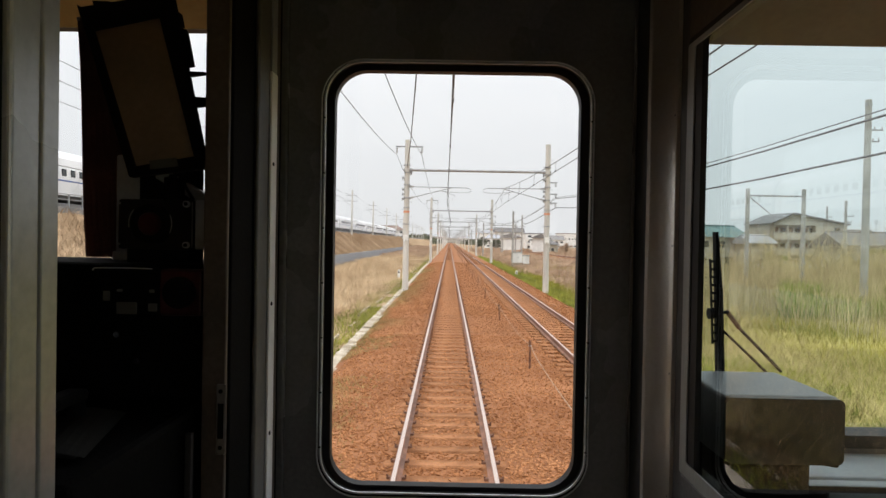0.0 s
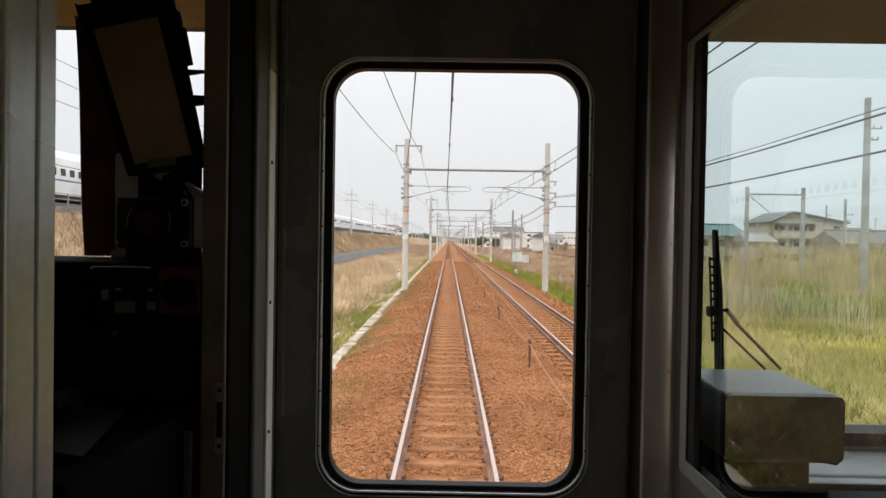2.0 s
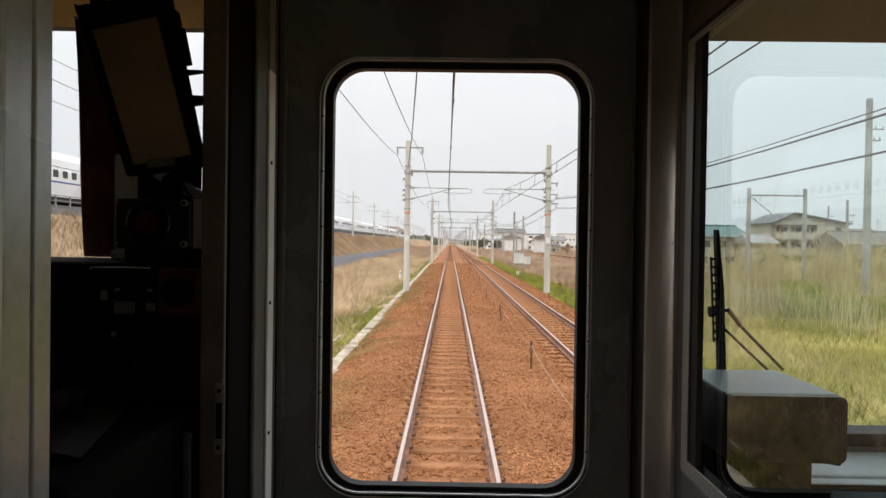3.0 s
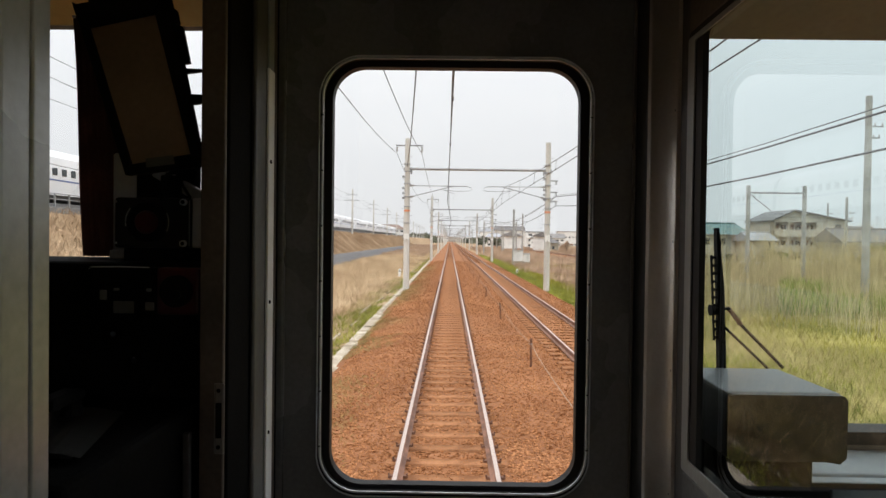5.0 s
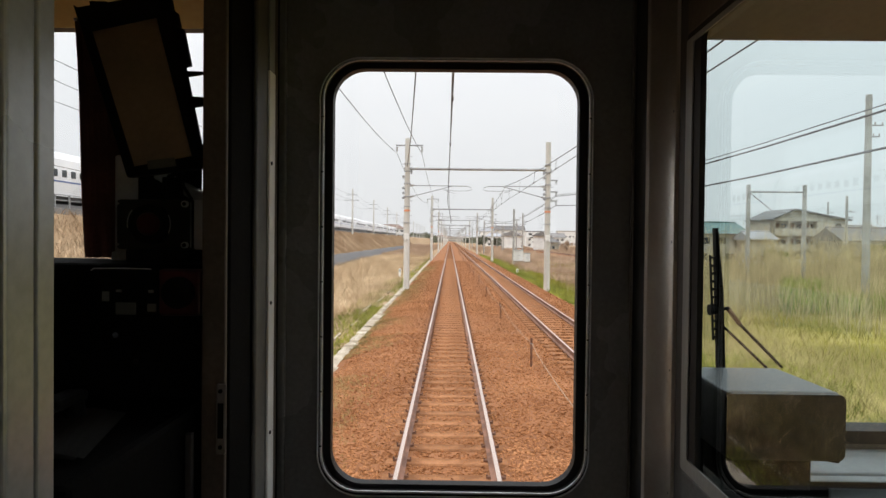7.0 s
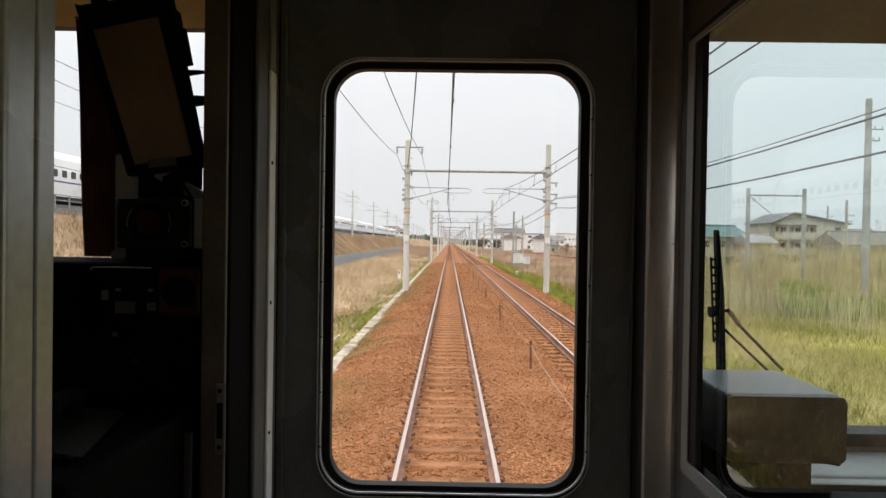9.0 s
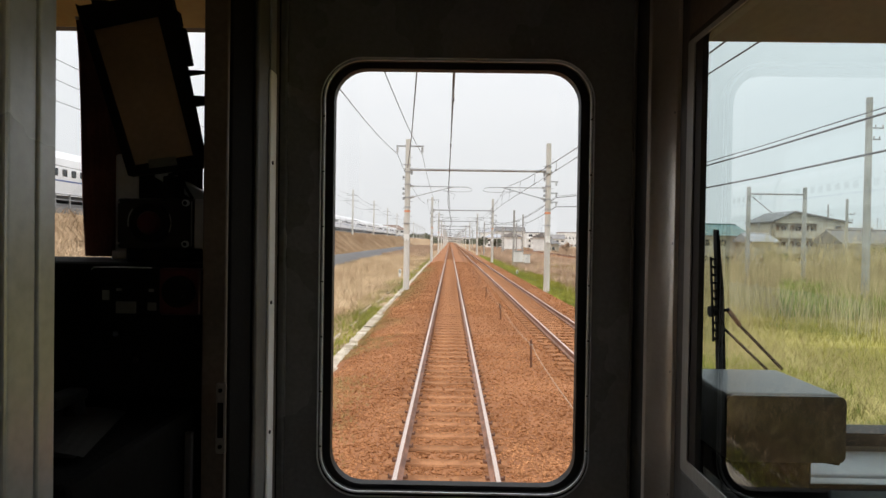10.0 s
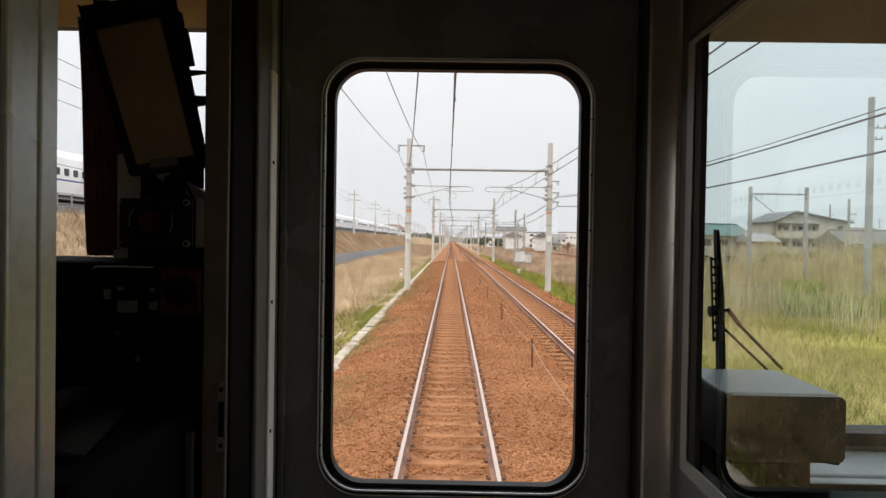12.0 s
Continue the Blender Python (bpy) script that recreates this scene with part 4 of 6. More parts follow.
# ---- right: poles, houses and the far town ----
def utility_pole(x, y, h, lab="grey concrete utility pole with crossarms", s=1.0):
    e = empty("utility_pole", lab, "utility pole", pose(x, y, lie(x, y)), "utility poles beside the line")
    bm = bmesh.new()
    tube(bm, (0, 0, -0.5), (0, 0, h), 0.19 * s, 0.14 * s, seg=14)
    part("pole", bm, M_POLE, e)
    bm = bmesh.new()
    tube(bm, (0, 0, h - 0.35), (0, 0, h - 0.28), 0.17 * s, seg=14)
    part("pole_band", bm, M_PIPE, e)
    for q, w in ((1.9, 0.9), (2.6, 0.7)):
        bm = bmesh.new()
        box(bm, -0.1, w, -0.05, 0.05, h - q, h - q + 0.08, bevel=0.01, seg=1)
        part("crossarm", bm, M_PIPE, e)
        for k in (0.45, 0.95):
            bm = bmesh.new()
            tube(bm, (w * k, 0, h - q + 0.08), (w * k, 0, h - q + 0.24), 0.05, 0.03, seg=8)
            part("insulator", bm, M_INSUL, e)
    return e


def rigid_frame(x0, y, x1, h):
    e = empty("portal_frame", "steel beam on two concrete poles over a side track", "catenary gantry", pose(0, y, 0), "frames over the side track")
    for x in (x0, x1):
        bm = bmesh.new()
        tube(bm, (x, 0, -1.6), (x, 0, h), 0.2, 0.16, seg=12)
        part("pole", bm, M_POLE, e)
    bm = bmesh.new()
    tube(bm, (x0, 0, h - 0.6), (x1, 0, h - 0.6), 0.08, seg=10)
    part("beam", bm, M_PIPE, e)
    bm = bmesh.new()
    tube(bm, (x0, 0, h - 0.6), (x0 + 2.0, 0, h - 2.2), 0.04, seg=8)
    part("brace", bm, M_PIPE, e)
    return e


def house(x, y, w, d, h, rz, roof="gable", tile=None, storeys=2, balcony=False, lab="pale plastered house with a grey tiled roof", skin=None):
    e = empty("house", lab, "house", pose(x, y, lie(x, y) - 0.3, 0, 0, rz), "houses beyond the field")
    tile = tile or M_TILE
    bm = bmesh.new()
    box(bm, -w / 2, w / 2, -d / 2, d / 2, 0, h)
    skin = skin or M_PLASTER
    part("wall", bm, skin, e)
    bm = bmesh.new()
    o = 0.6
    if roof == "flat":
        box(bm, -w / 2 - 0.25, w / 2 + 0.25, -d / 2 - 0.25, d / 2 + 0.25, h, h + 0.5, bevel=0.05, seg=1)
    else:
        rise = d * 0.24
        hip = w * 0.22 if roof == "hip" else -o
        a = [bm.verts.new(p) for p in ((-w / 2 - o, -d / 2 - o, h - 0.05), (w / 2 + o, -d / 2 - o, h - 0.05), (w / 2 + o, d / 2 + o, h - 0.05), (-w / 2 - o, d / 2 + o, h - 0.05))]
        b = [bm.verts.new(p) for p in ((-w / 2 - o, -d / 2 - o, h + 0.15), (w / 2 + o, -d / 2 - o, h + 0.15), (w / 2 + o, d / 2 + o, h + 0.15), (-w / 2 - o, d / 2 + o, h + 0.15))]
        t = [bm.verts.new((-w / 2 + hip, 0, h + 0.15 + rise)), bm.verts.new((w / 2 - hip, 0, h + 0.15 + rise))]
        bm.faces.new(a[::-1])
        for k in range(4):
            bm.faces.new((a[k], a[(k + 1) % 4], b[(k + 1) % 4], b[k]))
        bm.faces.new((b[0], b[1], t[1], t[0]))
        bm.faces.new((b[2], b[3], t[0], t[1]))
        bm.faces.new((b[1], b[2], t[1]))
        bm.faces.new((b[3], b[0], t[0]))
        bmesh.ops.recalc_face_normals(bm, faces=bm.faces[:])
    rf = part("roof", bm, tile, e)
    if roof != "flat":
        bm = bmesh.new()
        tube(bm, (-w / 2 + hip, 0, h + 0.2 + rise), (w / 2 - hip, 0, h + 0.2 + rise), 0.14, seg=8)
        part("ridge", bm, tile, rf)
        if roof == "gable":
            for sg in (-1, 1):
                bm = bmesh.new()
                v3 = [bm.verts.new((sg * (w / 2 - 0.02), yy_, zz)) for yy_, zz in ((-d / 2, h - 0.1), (d / 2, h - 0.1), (0, h + rise * 0.95))]
                v4 = [bm.verts.new((sg * (w / 2 + 0.05), v.co.y, v.co.z)) for v in v3]
                bm.faces.new(v3)
                bm.faces.new(v4)
                for k in range(3):
                    bm.faces.new((v3[k], v3[(k + 1) % 3], v4[(k + 1) % 3], v4[k]))
                bmesh.ops.recalc_face_normals(bm, faces=bm.faces[:])
                part("gable_wall", bm, skin, e)
    fl = h / storeys
    rr = random.Random(int(x * 7 + y))
    near = y < 300
    if near and roof != "flat":
        bm = bmesh.new()
        tube(bm, (-w / 2 - o, -d / 2 - o - 0.05, h + 0.02), (w / 2 + o, -d / 2 - o - 0.05, h + 0.02), 0.07, seg=8)
        part("gutter", bm, M_PIPE, rf)
        bm = bmesh.new()
        wire_mesh(bm, [(w / 2 - 0.2, -d / 2 - o - 0.05, h), (w / 2 - 0.2, -d / 2 - 0.08, h - 0.5), (w / 2 - 0.2, -d / 2 - 0.08, 0.2)], 0.05, 6)
        part("downpipe", bm, M_PIPE, e)
        bm = bmesh.new()
        ax_ = rr.uniform(-w / 4, w / 4)
        tube(bm, (ax_, 0.3, h + rise), (ax_, 0.3, h + rise + 2.2), 0.03, seg=6)
        for q in range(6):
            tube(bm, (ax_ - 0.35, 0.3, h + rise + 1.5 + q * 0.13), (ax_ + 0.35, 0.3, h + rise + 1.5 + q * 0.13), 0.014, seg=5)
        part("antenna", bm, M_PIPE, rf)
    if near:
        bm = bmesh.new()
        kx = rr.uniform(-w / 2 + 0.5, w / 2 - 1.5)
        box(bm, kx, kx + 0.8, -d / 2 - 0.45, -d / 2 - 0.09, 0.25, 0.85, bevel=0.03, seg=1)
        part("air_conditioner", bm, M_SIGN, e)
    for s in range(storeys):
        k = -w / 2 + 1.0
        while k < w / 2 - 1.4:
            ww = rr.choice((1.0, 1.5, 1.9))
            z = s * fl + 0.95
            bm = bmesh.new()
            box(bm, k, k + ww, -d / 2 - 0.06, -d / 2 + 0.04, z, z + 1.2)
            wi = part("window", bm, M_PIPE, e)
            bm = bmesh.new()
            box(bm, k + 0.06, k + ww / 2 - 0.03, -d / 2 - 0.075, -d / 2 - 0.062, z + 0.06, z + 1.14)
            box(bm, k + ww / 2 + 0.03, k + ww - 0.06, -d / 2 - 0.075, -d / 2 - 0.062, z + 0.06, z + 1.14)
            part("pane", bm, M_DARKWIN, wi)
            k += ww + rr.uniform(0.8, 1.8)
        if balcony and s:
            bm = bmesh.new()
            box(bm, -w / 2 + 0.5, w / 2 - 0.5, -d / 2 - 1.2, -d / 2 - 0.08, s * fl - 0.12, s * fl)
            for q in np.arange(-w / 2 + 0.5, w / 2 - 0.45, 0.25):
                box(bm, q, q + 0.06, -d / 2 - 1.2, -d / 2 - 1.15, s * fl, s * fl + 1.0)
            box(bm, -w / 2 + 0.5, w / 2 - 0.5, -d / 2 - 1.22, -d / 2 - 1.13, s * fl + 1.0, s * fl + 1.08)
            part("balcony", bm, skin, e)
    return e


utility_pole(25.65, 39.5, 13.0, s=1.25)
utility_pole(47, 76, 9.5)
utility_pole(66, 112, 11.0)
rigid_frame(25.6, 55, 30.4, 7.6)
rigid_frame(30.0, 105, 36.0, 7.0)


def flats(x0, x1, y, d, eave, peak_x, peak):
    """Small block of flats: gable to the railway, open corridors on one half, plain wall on the other."""
    z0 = lie((x0 + x1) / 2, y) - 0.3
    e = empty("apartment_house", "three-storey cream apartment house with open corridors", "apartment house", pose(0, y, z0))
    xm = x0 + (x1 - x0) * 0.60
    rec = 1.5

    def prism(bm, poly, ya, yb):
        a = [bm.verts.new((x, ya, z)) for x, z in poly]
        b = [bm.verts.new((x, yb, z)) for x, z in poly]
        bm.faces.new(a)
        bm.faces.new(b)
        for k in range(len(poly)):
            bm.faces.new((a[k], a[(k + 1) % len(poly)], b[(k + 1) % len(poly)], b[k]))
        bmesh.ops.recalc_face_normals(bm, faces=bm.faces[:])

    slope = lambda x: peak - (peak - eave) * (abs(x - peak_x) / ((x1 - peak_x) if x > peak_x else (peak_x - x0)))
    bm = bmesh.new()
    prism(bm, [(xm, 0), (x1, 0), (x1, eave), (xm, slope(xm))], 0, d)
    part("wall", bm, M_CREAM, e)
    bm = bmesh.new()
    prism(bm, [(x0, 0), (xm - 0.01, 0), (xm - 0.01, slope(xm)), (peak_x, peak), (x0, eave)], rec, d)
    back = part("wall", bm, M_PLASTER, e)
    bm = bmesh.new()
    prism(bm, [(x0, eave - 0.35), (xm - 0.02, eave - 0.35), (xm - 0.02, slope(xm)), (peak_x, peak), (x0, eave)], 0.0, rec - 0.01)
    part("gable_wall", bm, M_CREAM, e)
    for side in (-1, 1):
        xe = x0 - 0.7 if side < 0 else x1 + 0.5
        ze = eave - 0.22
        bm = bmesh.new()
        prism(bm, [(peak_x, peak + 0.02), (xe, ze), (xe, ze + 0.2), (peak_x, peak + 0.25)], -0.6, d + 0.6)
        part("roof", bm, M_TILE, e)
    st_ = eave / 3
    for k in range(3):
        zf = k * st_
        if k:
            bm = bmesh.new()
            box(bm, x0, xm - 0.03, 0.02, rec - 0.01, zf - 0.18, zf)
            part("corridor_floor", bm, M_CREAM, e)
        bm = bmesh.new()
        box(bm, x0, xm - 0.03, 0.02, 0.14, zf + 0.01, zf + 1.05, bevel=0.02, seg=1)
        part("parapet", bm, M_CREAM, e)
        bm = bmesh.new()
        tube(bm, (x0 + 0.05, 0.08, zf + 1.15), (xm - 0.08, 0.08, zf + 1.15), 0.03, seg=6)
        part("handrail", bm, M_PIPE, e)
        for q in np.linspace(x0 + 0.08, xm - 0.12, 4):
            bm = bmesh.new()
            box(bm, q - 0.09, q + 0.09, 0.03, 0.22, zf + 1.0, min(zf + st_ - 0.18, eave - 0.36))
            part("column", bm, M_CREAM, e)
        q = x0 + 0.6
        while q < xm - 1.6:
            bm = bmesh.new()
            box(bm, q, q + 0.85, rec - 0.05, rec + 0.03, zf + 0.02, zf + 2.0)
            part("door", bm, M_TILEB, back)
            bm = bmesh.new()
            box(bm, q + 1.15, q + 2.1, rec - 0.06, rec + 0.03, zf + 0.95, zf + 1.9)
            w_ = part("window", bm, M_PIPE, back)
            bm = bmesh.new()
            box(bm, q + 1.21, q + 2.04, rec - 0.075, rec - 0.062, zf + 1.0, zf + 1.85)
            part("pane", bm, M_DARKWIN, w_)
            q += 2.5
        bm = bmesh.new()
        box(bm, x1 - 2.0, x1 - 1.0, -0.06, 0.04, zf + 0.9, zf + 2.0)
        w_ = part("window", bm, M_PIPE, e)
        bm = bmesh.new()
        box(bm, x1 - 1.94, x1 - 1.06, -0.075, -0.062, zf + 0.96, zf + 1.94)
        part("pane", bm, M_DARKWIN, w_)
    bm = bmesh.new()
    box(bm, xm + 0.5, xm + 1.6, -0.05, 0.05, 0.8, 1.9)
    part("meter_box", bm, M_PIPE, e)
    return e


flats(54.8, 66.9, 108, 9, 8.0, 57.9, 9.5)
house(68.5, 100, 18, 8, 4.4, -3, "gable", M_TILE, 1, lab="long low house with a grey metal roof", skin=M_PLASTER)
house(50.5, 106, 3.6, 5, 4.6, 4, "gable", M_TILEP, 1, lab="small pale shed with a low roof", skin=M_CREAM)
house(66.0, 93, 7, 4, 2.6, 2, "flat", None, 1, lab="low grey carport with a flat roof", skin=M_TILEP)
house(45, 112, 10, 8, 5.4, 12, "gable", M_TILEG, lab="grey house with a green metal roof")
house(84, 108, 14, 9, 5.8, 3, "gable", M_TILEB, lab="pale house with a brown tiled roof")
house(48, 210, 11, 8, 5.5, -6, "hip", M_TILE, skin=M_WHITE)
house(27, 275, 9, 8, 6.0, 78, "gable", M_TILE, 2, True, "white two-storey house with a grey gable roof", skin=M_WHITE)
house(41, 290, 8, 8, 5.2, -3, "flat", None, 2, lab="white box-shaped house with a flat roof", skin=M_WHITE)
house(60, 260, 11, 9, 6.0, 2, "hip", M_TILE, skin=M_CREAM)
house(31, 330, 9, 8, 6.0, 84, "gable", M_TILEB, skin=M_WHITE)
house(82, 230, 13, 9, 5.8, 6, "gable", M_TILE, skin=M_WHITE)
house(37, 245, 8, 7, 3.4, 6, "hip", M_TILE, 1, lab="low cream house with a dark grey roof", skin=M_CREAM)
house(33.5, 232, 6, 6, 5.6, 80, "gable", M_TILE, 2, lab="small white house with a dark gable roof", skin=M_WHITE)
house(47, 345, 12, 9, 8.5, 0, "flat", None, 3, True, "pale three-storey flats with a flat roof", skin=M_WHITE)
house(27, 390, 10, 9, 6.0, 0, "hip", M_TILEP, skin=M_WHITE)
house(95, 150, 14, 9, 6, 2, "hip")
house(110, 120, 14, 9, 6, 2, "gable")
# far white houses; distance haze is put into their pale walls and roofs
rr = random.Random(8)
for k in range(26):
    yy_ = rr.uniform(420, 800)
    xx = 2 + rr.choice((-1, 1, 1)) * rr.uniform(26, 190)
    house(xx, yy_, rr.uniform(10, 26), rr.uniform(9, 14), rr.choice((5.8, 6.2, 8.5, 11.5)), rr.uniform(-8, 8), rr.choice(("gable", "hip", "flat")), rr.choice((M_TILEP, M_TILE, M_TILEB)), skin=M_WHITE, lab="far building at the end of the line, paled for haze")


# last row of houses, its pale colours likewise carrying the haze
for k in range(22):
    house(-95 + k * 10 + rr.uniform(-3, 3), 935 + rr.uniform(0, 60), rr.uniform(9, 18), 10, rr.choice((6.0, 7.5, 9.0, 12.0)), rr.uniform(-6, 6), rr.choice(("gable", "hip", "flat", "flat")), rr.choice((M_TILEP, M_TILEB)), skin=rr.choice((M_WHITE, M_PLASTER)), lab="far building across the end of the line, paled for haze")
for k in range(7):
    utility_pole(10.5 + (k % 2) * 5 + k * 0.8, 105 + k * 38, 9.0 + (k % 3), "far grey utility pole with crossarms", 1.1)
rigid_frame(9.0, 168, 17.5, 7.6)
rigid_frame(9.2, 220, 18.5, 7.6)
rigid_frame(9.5, 272, 20.0, 7.6)


def block_wall(x0, x1, y, rise, lab):
    e = empty("garden_wall", lab, "wall", pose(0, y, lie((x0 + x1) / 2, y)), "garden walls before the houses")
    n = int((x1 - x0) / 2.0)
    for k in range(n):
        bm = bmesh.new()
        box(bm, x0 + k * 2.0, x0 + k * 2.0 + 1.97, -0.08, 0.08, -0.3, rise, bevel=0.015, seg=1)
        part("wall_panel", bm, M_VIA, e)
    bm = bmesh.new()
    box(bm, x0 - 0.05, x0 + n * 2.0, -0.11, 0.11, rise + 0.002, rise + 0.08, bevel=0.015, seg=1)
    part("coping", bm, M_CURB, e)
    return e


def parked_car(x, y, rz, paint, lab):
    e = empty("parked_car", lab, "car", pose(x, y, lie(x, y) + 0.02, 0, 0, rz), "cars parked before the houses")
    side = [(-1.85, 0.30), (-1.88, 0.75), (-1.80, 0.95), (-0.95, 1.05), (-0.45, 1.50), (0.95, 1.52), (1.62, 1.05), (1.84, 0.90), (1.86, 0.30)]
    bm = bmesh.new()
    a = [bm.verts.new((px, -0.78, pz)) for px, pz in side]
    b = [bm.verts.new((px, 0.78, pz)) for px, pz in side]
    for v in a + b:
        if v.co.z > 1.2:
            v.co.y *= 0.82
    bm.faces.new(a)
    bm.faces.new(b)
    for k in range(len(side)):
        bm.faces.new((a[k], a[(k + 1) % len(side)], b[(k + 1) % len(side)], b[k]))
    bmesh.ops.recalc_face_normals(bm, faces=bm.faces[:])
    bmesh.ops.bevel(bm, geom=bm.edges[:], offset=0.05, segments=2, affect="EDGES")
    part("body", bm, paint, e, smooth=True)
    for sg_ in (-1, 1):
        bm = bmesh.new()
        q = [bm.verts.new((px, sg_ * py, pz)) for px, py, pz in ((-0.80, 0.80, 1.08), (1.40, 0.80, 1.08), (0.92, 0.70, 1.45), (-0.42, 0.70, 1.45))]
        f_ = bm.faces.new(q)
        bmesh.ops.solidify(bm, geom=[f_], thickness=0.02)
        part("side_window", bm, M_DARKWIN, e)
        for px in (-1.2, 1.2):
            bm = bmesh.new()
            tube(bm, (px, sg_ * 0.62, 0.30), (px, sg_ * 0.82, 0.30), 0.30, seg=20)
            ty = part("tyre", bm, M_BLACK, e)
            bm = bmesh.new()
            tube(bm, (px, sg_ * 0.80, 0.30), (px, sg_ * 0.835, 0.30), 0.19, seg=16)
            part("rim", bm, M_CHROME, ty)
        bm = bmesh.new()
        box(bm, -1.90, -1.84, sg_ * 0.62 - 0.13, sg_ * 0.62 + 0.13, 0.70, 0.84, bevel=0.02, seg=1)
        part("headlight", bm, M_SIGN, e)
    for px, pz, tx, tz in ((-0.93, 1.10, -0.50, 1.46), (1.58, 1.10, 1.02, 1.47)):
        bm = bmesh.new()
        q = [bm.verts.new(p) for p in ((px, -0.70, pz), (px, 0.70, pz), (tx, 0.60, tz), (tx, -0.60, tz))]
        bmesh.ops.solidify(bm, geom=[bm.faces.new(q)], thickness=0.03)
        part("screen", bm, M_DARKWIN, e)
    return e


block_wall(44, 62, 94, 0.55, "low weathered garden wall at the field's edge")
block_wall(62.5, 84, 90, 0.6, "low weathered garden wall before the long house")
parked_car(47.0, 99.5, 8, M_HSR, "small white car parked by the garden wall")
parked_car(56.5, 100.5, -6, M_HSR, "small white car parked before the apartment house")
parked_car(64.0, 96.8, 3, M_PIPE, "silver car parked beside the carport")

# low single track beyond the field
side = empty("side_track", "low rusty single track on its own ballast bed", "railway track", pose(28.0, 0, 0), kind="structure")
bm = bmesh.new()
a = [bm.verts.new((x, 60, z)) for x, z in ((-2.6, -1.5), (-1.6, -0.72), (1.6, -0.72), (2.6, -1.5))]
b = [bm.verts.new((v.co.x, 420, v.co.z)) for v in a]
bm.faces.new(a)
bm.faces.new(b)
for k in range(4):
    bm.faces.new((a[k], a[(k + 1) % 4], b[(k + 1) % 4], b[k]))
bmesh.ops.recalc_face_normals(bm, faces=bm.faces[:])
part("ballast_bed", bm, M_BALLAST, side)
for sgn in (-1, 1):
    bm = bmesh.new()
    rail_mesh(bm, 60, 420)
    part("rail", bm, [M_RAILSIDE, M_RAILTOP], side, "rusty steel rail").location = (sgn * 0.566, 0, -0.52)
bm = bmesh.new()
for k in range(560):
    box(bm, -1.0, 1.0, 60.2 + k * 0.64, 60.42 + k * 0.64, -0.80, -0.672)
tagged(part("sleepers", bm, M_SLEEPER, side), kind="stuff")


def relay_cabinet(x, y, w, d, h):
    e = empty("relay_cabinet", "pale grey steel relay cabinet on a concrete plinth", "cabinet", pose(x, y, lie(x, y), 0, 0, 4), "relay cabinets beside the line")
    bm = bmesh.new()
    box(bm, -w / 2 - 0.15, w / 2 + 0.15, -d / 2 - 0.15, d / 2 + 0.15, -0.3, 0.8, bevel=0.03, seg=1)
    part("plinth", bm, M_CURB, e)
    bm = bmesh.new()
    box(bm, -w / 2, w / 2, -d / 2, d / 2, 0.8, 0.8 + h, bevel=0.02)
    part("body", bm, M_WHITE, e)
    for sg in (-1, 1):
        bm = bmesh.new()
        box(bm, min(0.02 * sg, sg * (w / 2 - 0.05)), max(0.02 * sg, sg * (w / 2 - 0.05)), -d / 2 - 0.03, -d / 2 - 0.002, 0.88, 0.72 + h, bevel=0.008, seg=1)
        dr = part("door", bm, M_WHITE, e)
        bm = bmesh.new()
        box(bm, sg * 0.09 - 0.02, sg * 0.09 + 0.02, -d / 2 - 0.06, -d / 2 - 0.031, 0.8 + h * 0.45, 0.8 + h * 0.58, bevel=0.004, seg=1)
        part("handle", bm, M_PIPE, dr)
    bm = bmesh.new()
    box(bm, -w / 2 - 0.08, w / 2 + 0.08, -d / 2 - 0.1, d / 2 + 0.08, 0.802 + h, 0.88 + h, bevel=0.02, seg=1)
    part("cover", bm, M_PIPE, e)
    return e


relay_cabinet(9.9, 92, 1.3, 0.7, 1.5)
relay_cabinet(11.6, 96, 0.9, 0.7, 1.2)


# ---- trees: tapered trunk, limbs, crown of single leaves ----
def tree(x, y, h, r, n, material, lab, seed, leaf=0.16):
    rg = np.random.default_rng(seed)
    z0 = lie(x, y)
    e = empty("tree", lab, "tree", pose(x, y, z0), "trees beside the line")
    bm = bmesh.new()
    tube(bm, (0, 0, -0.3), (0.1, 0, h * 0.55), 0.05 * h ** 0.8, 0.02 * h ** 0.8, seg=8)
    clumps = []
    for k in range(16):
        a, q = rg.uniform(0, math.tau), rg.uniform(0.3, 1)
        c = Vector((math.cos(a) * r * q, math.sin(a) * r * q, h * rg.uniform(0.35, 0.95) * (1.05 - 0.35 * q)))
        tube(bm, (0.05, 0, h * rg.uniform(0.15, 0.5)), c, 0.012 * h, 0.004 * h, seg=5)
        clumps.append((c, r * rg.uniform(0.25, 0.5)))
    part("trunk", bm, M_BARK, e)
    pick = rg.integers(0, len(clumps), n)
    cc = np.array([clumps[i][0][:] for i in pick])
    cr = np.array([clumps[i][1] for i in pick])
    d = rg.normal(0, 1, (n, 3))
    d /= np.linalg.norm(d, axis=1)[:, None]
    p = cc + d * (cr * rg.uniform(0.2, 1.0, n) ** 0.6)[:, None] * np.array([1, 1, 0.8])
    u, w = rg.normal(0, 1, (n, 3)), rg.normal(0, 1, (n, 3))
    u = u / np.linalg.norm(u, axis=1)[:, None] * leaf * rg.uniform(0.6, 1.3, n)[:, None]
    w = w / np.linalg.norm(w, axis=1)[:, None] * leaf * 0.55
    v = np.stack([p - u, p + w, p + u, p - w], 1).reshape(-1, 3)
    f = (np.arange(n) * 4)[:, None] + np.array([0, 1, 2, 3])
    soup("crown", v, f, material, e)
    return e


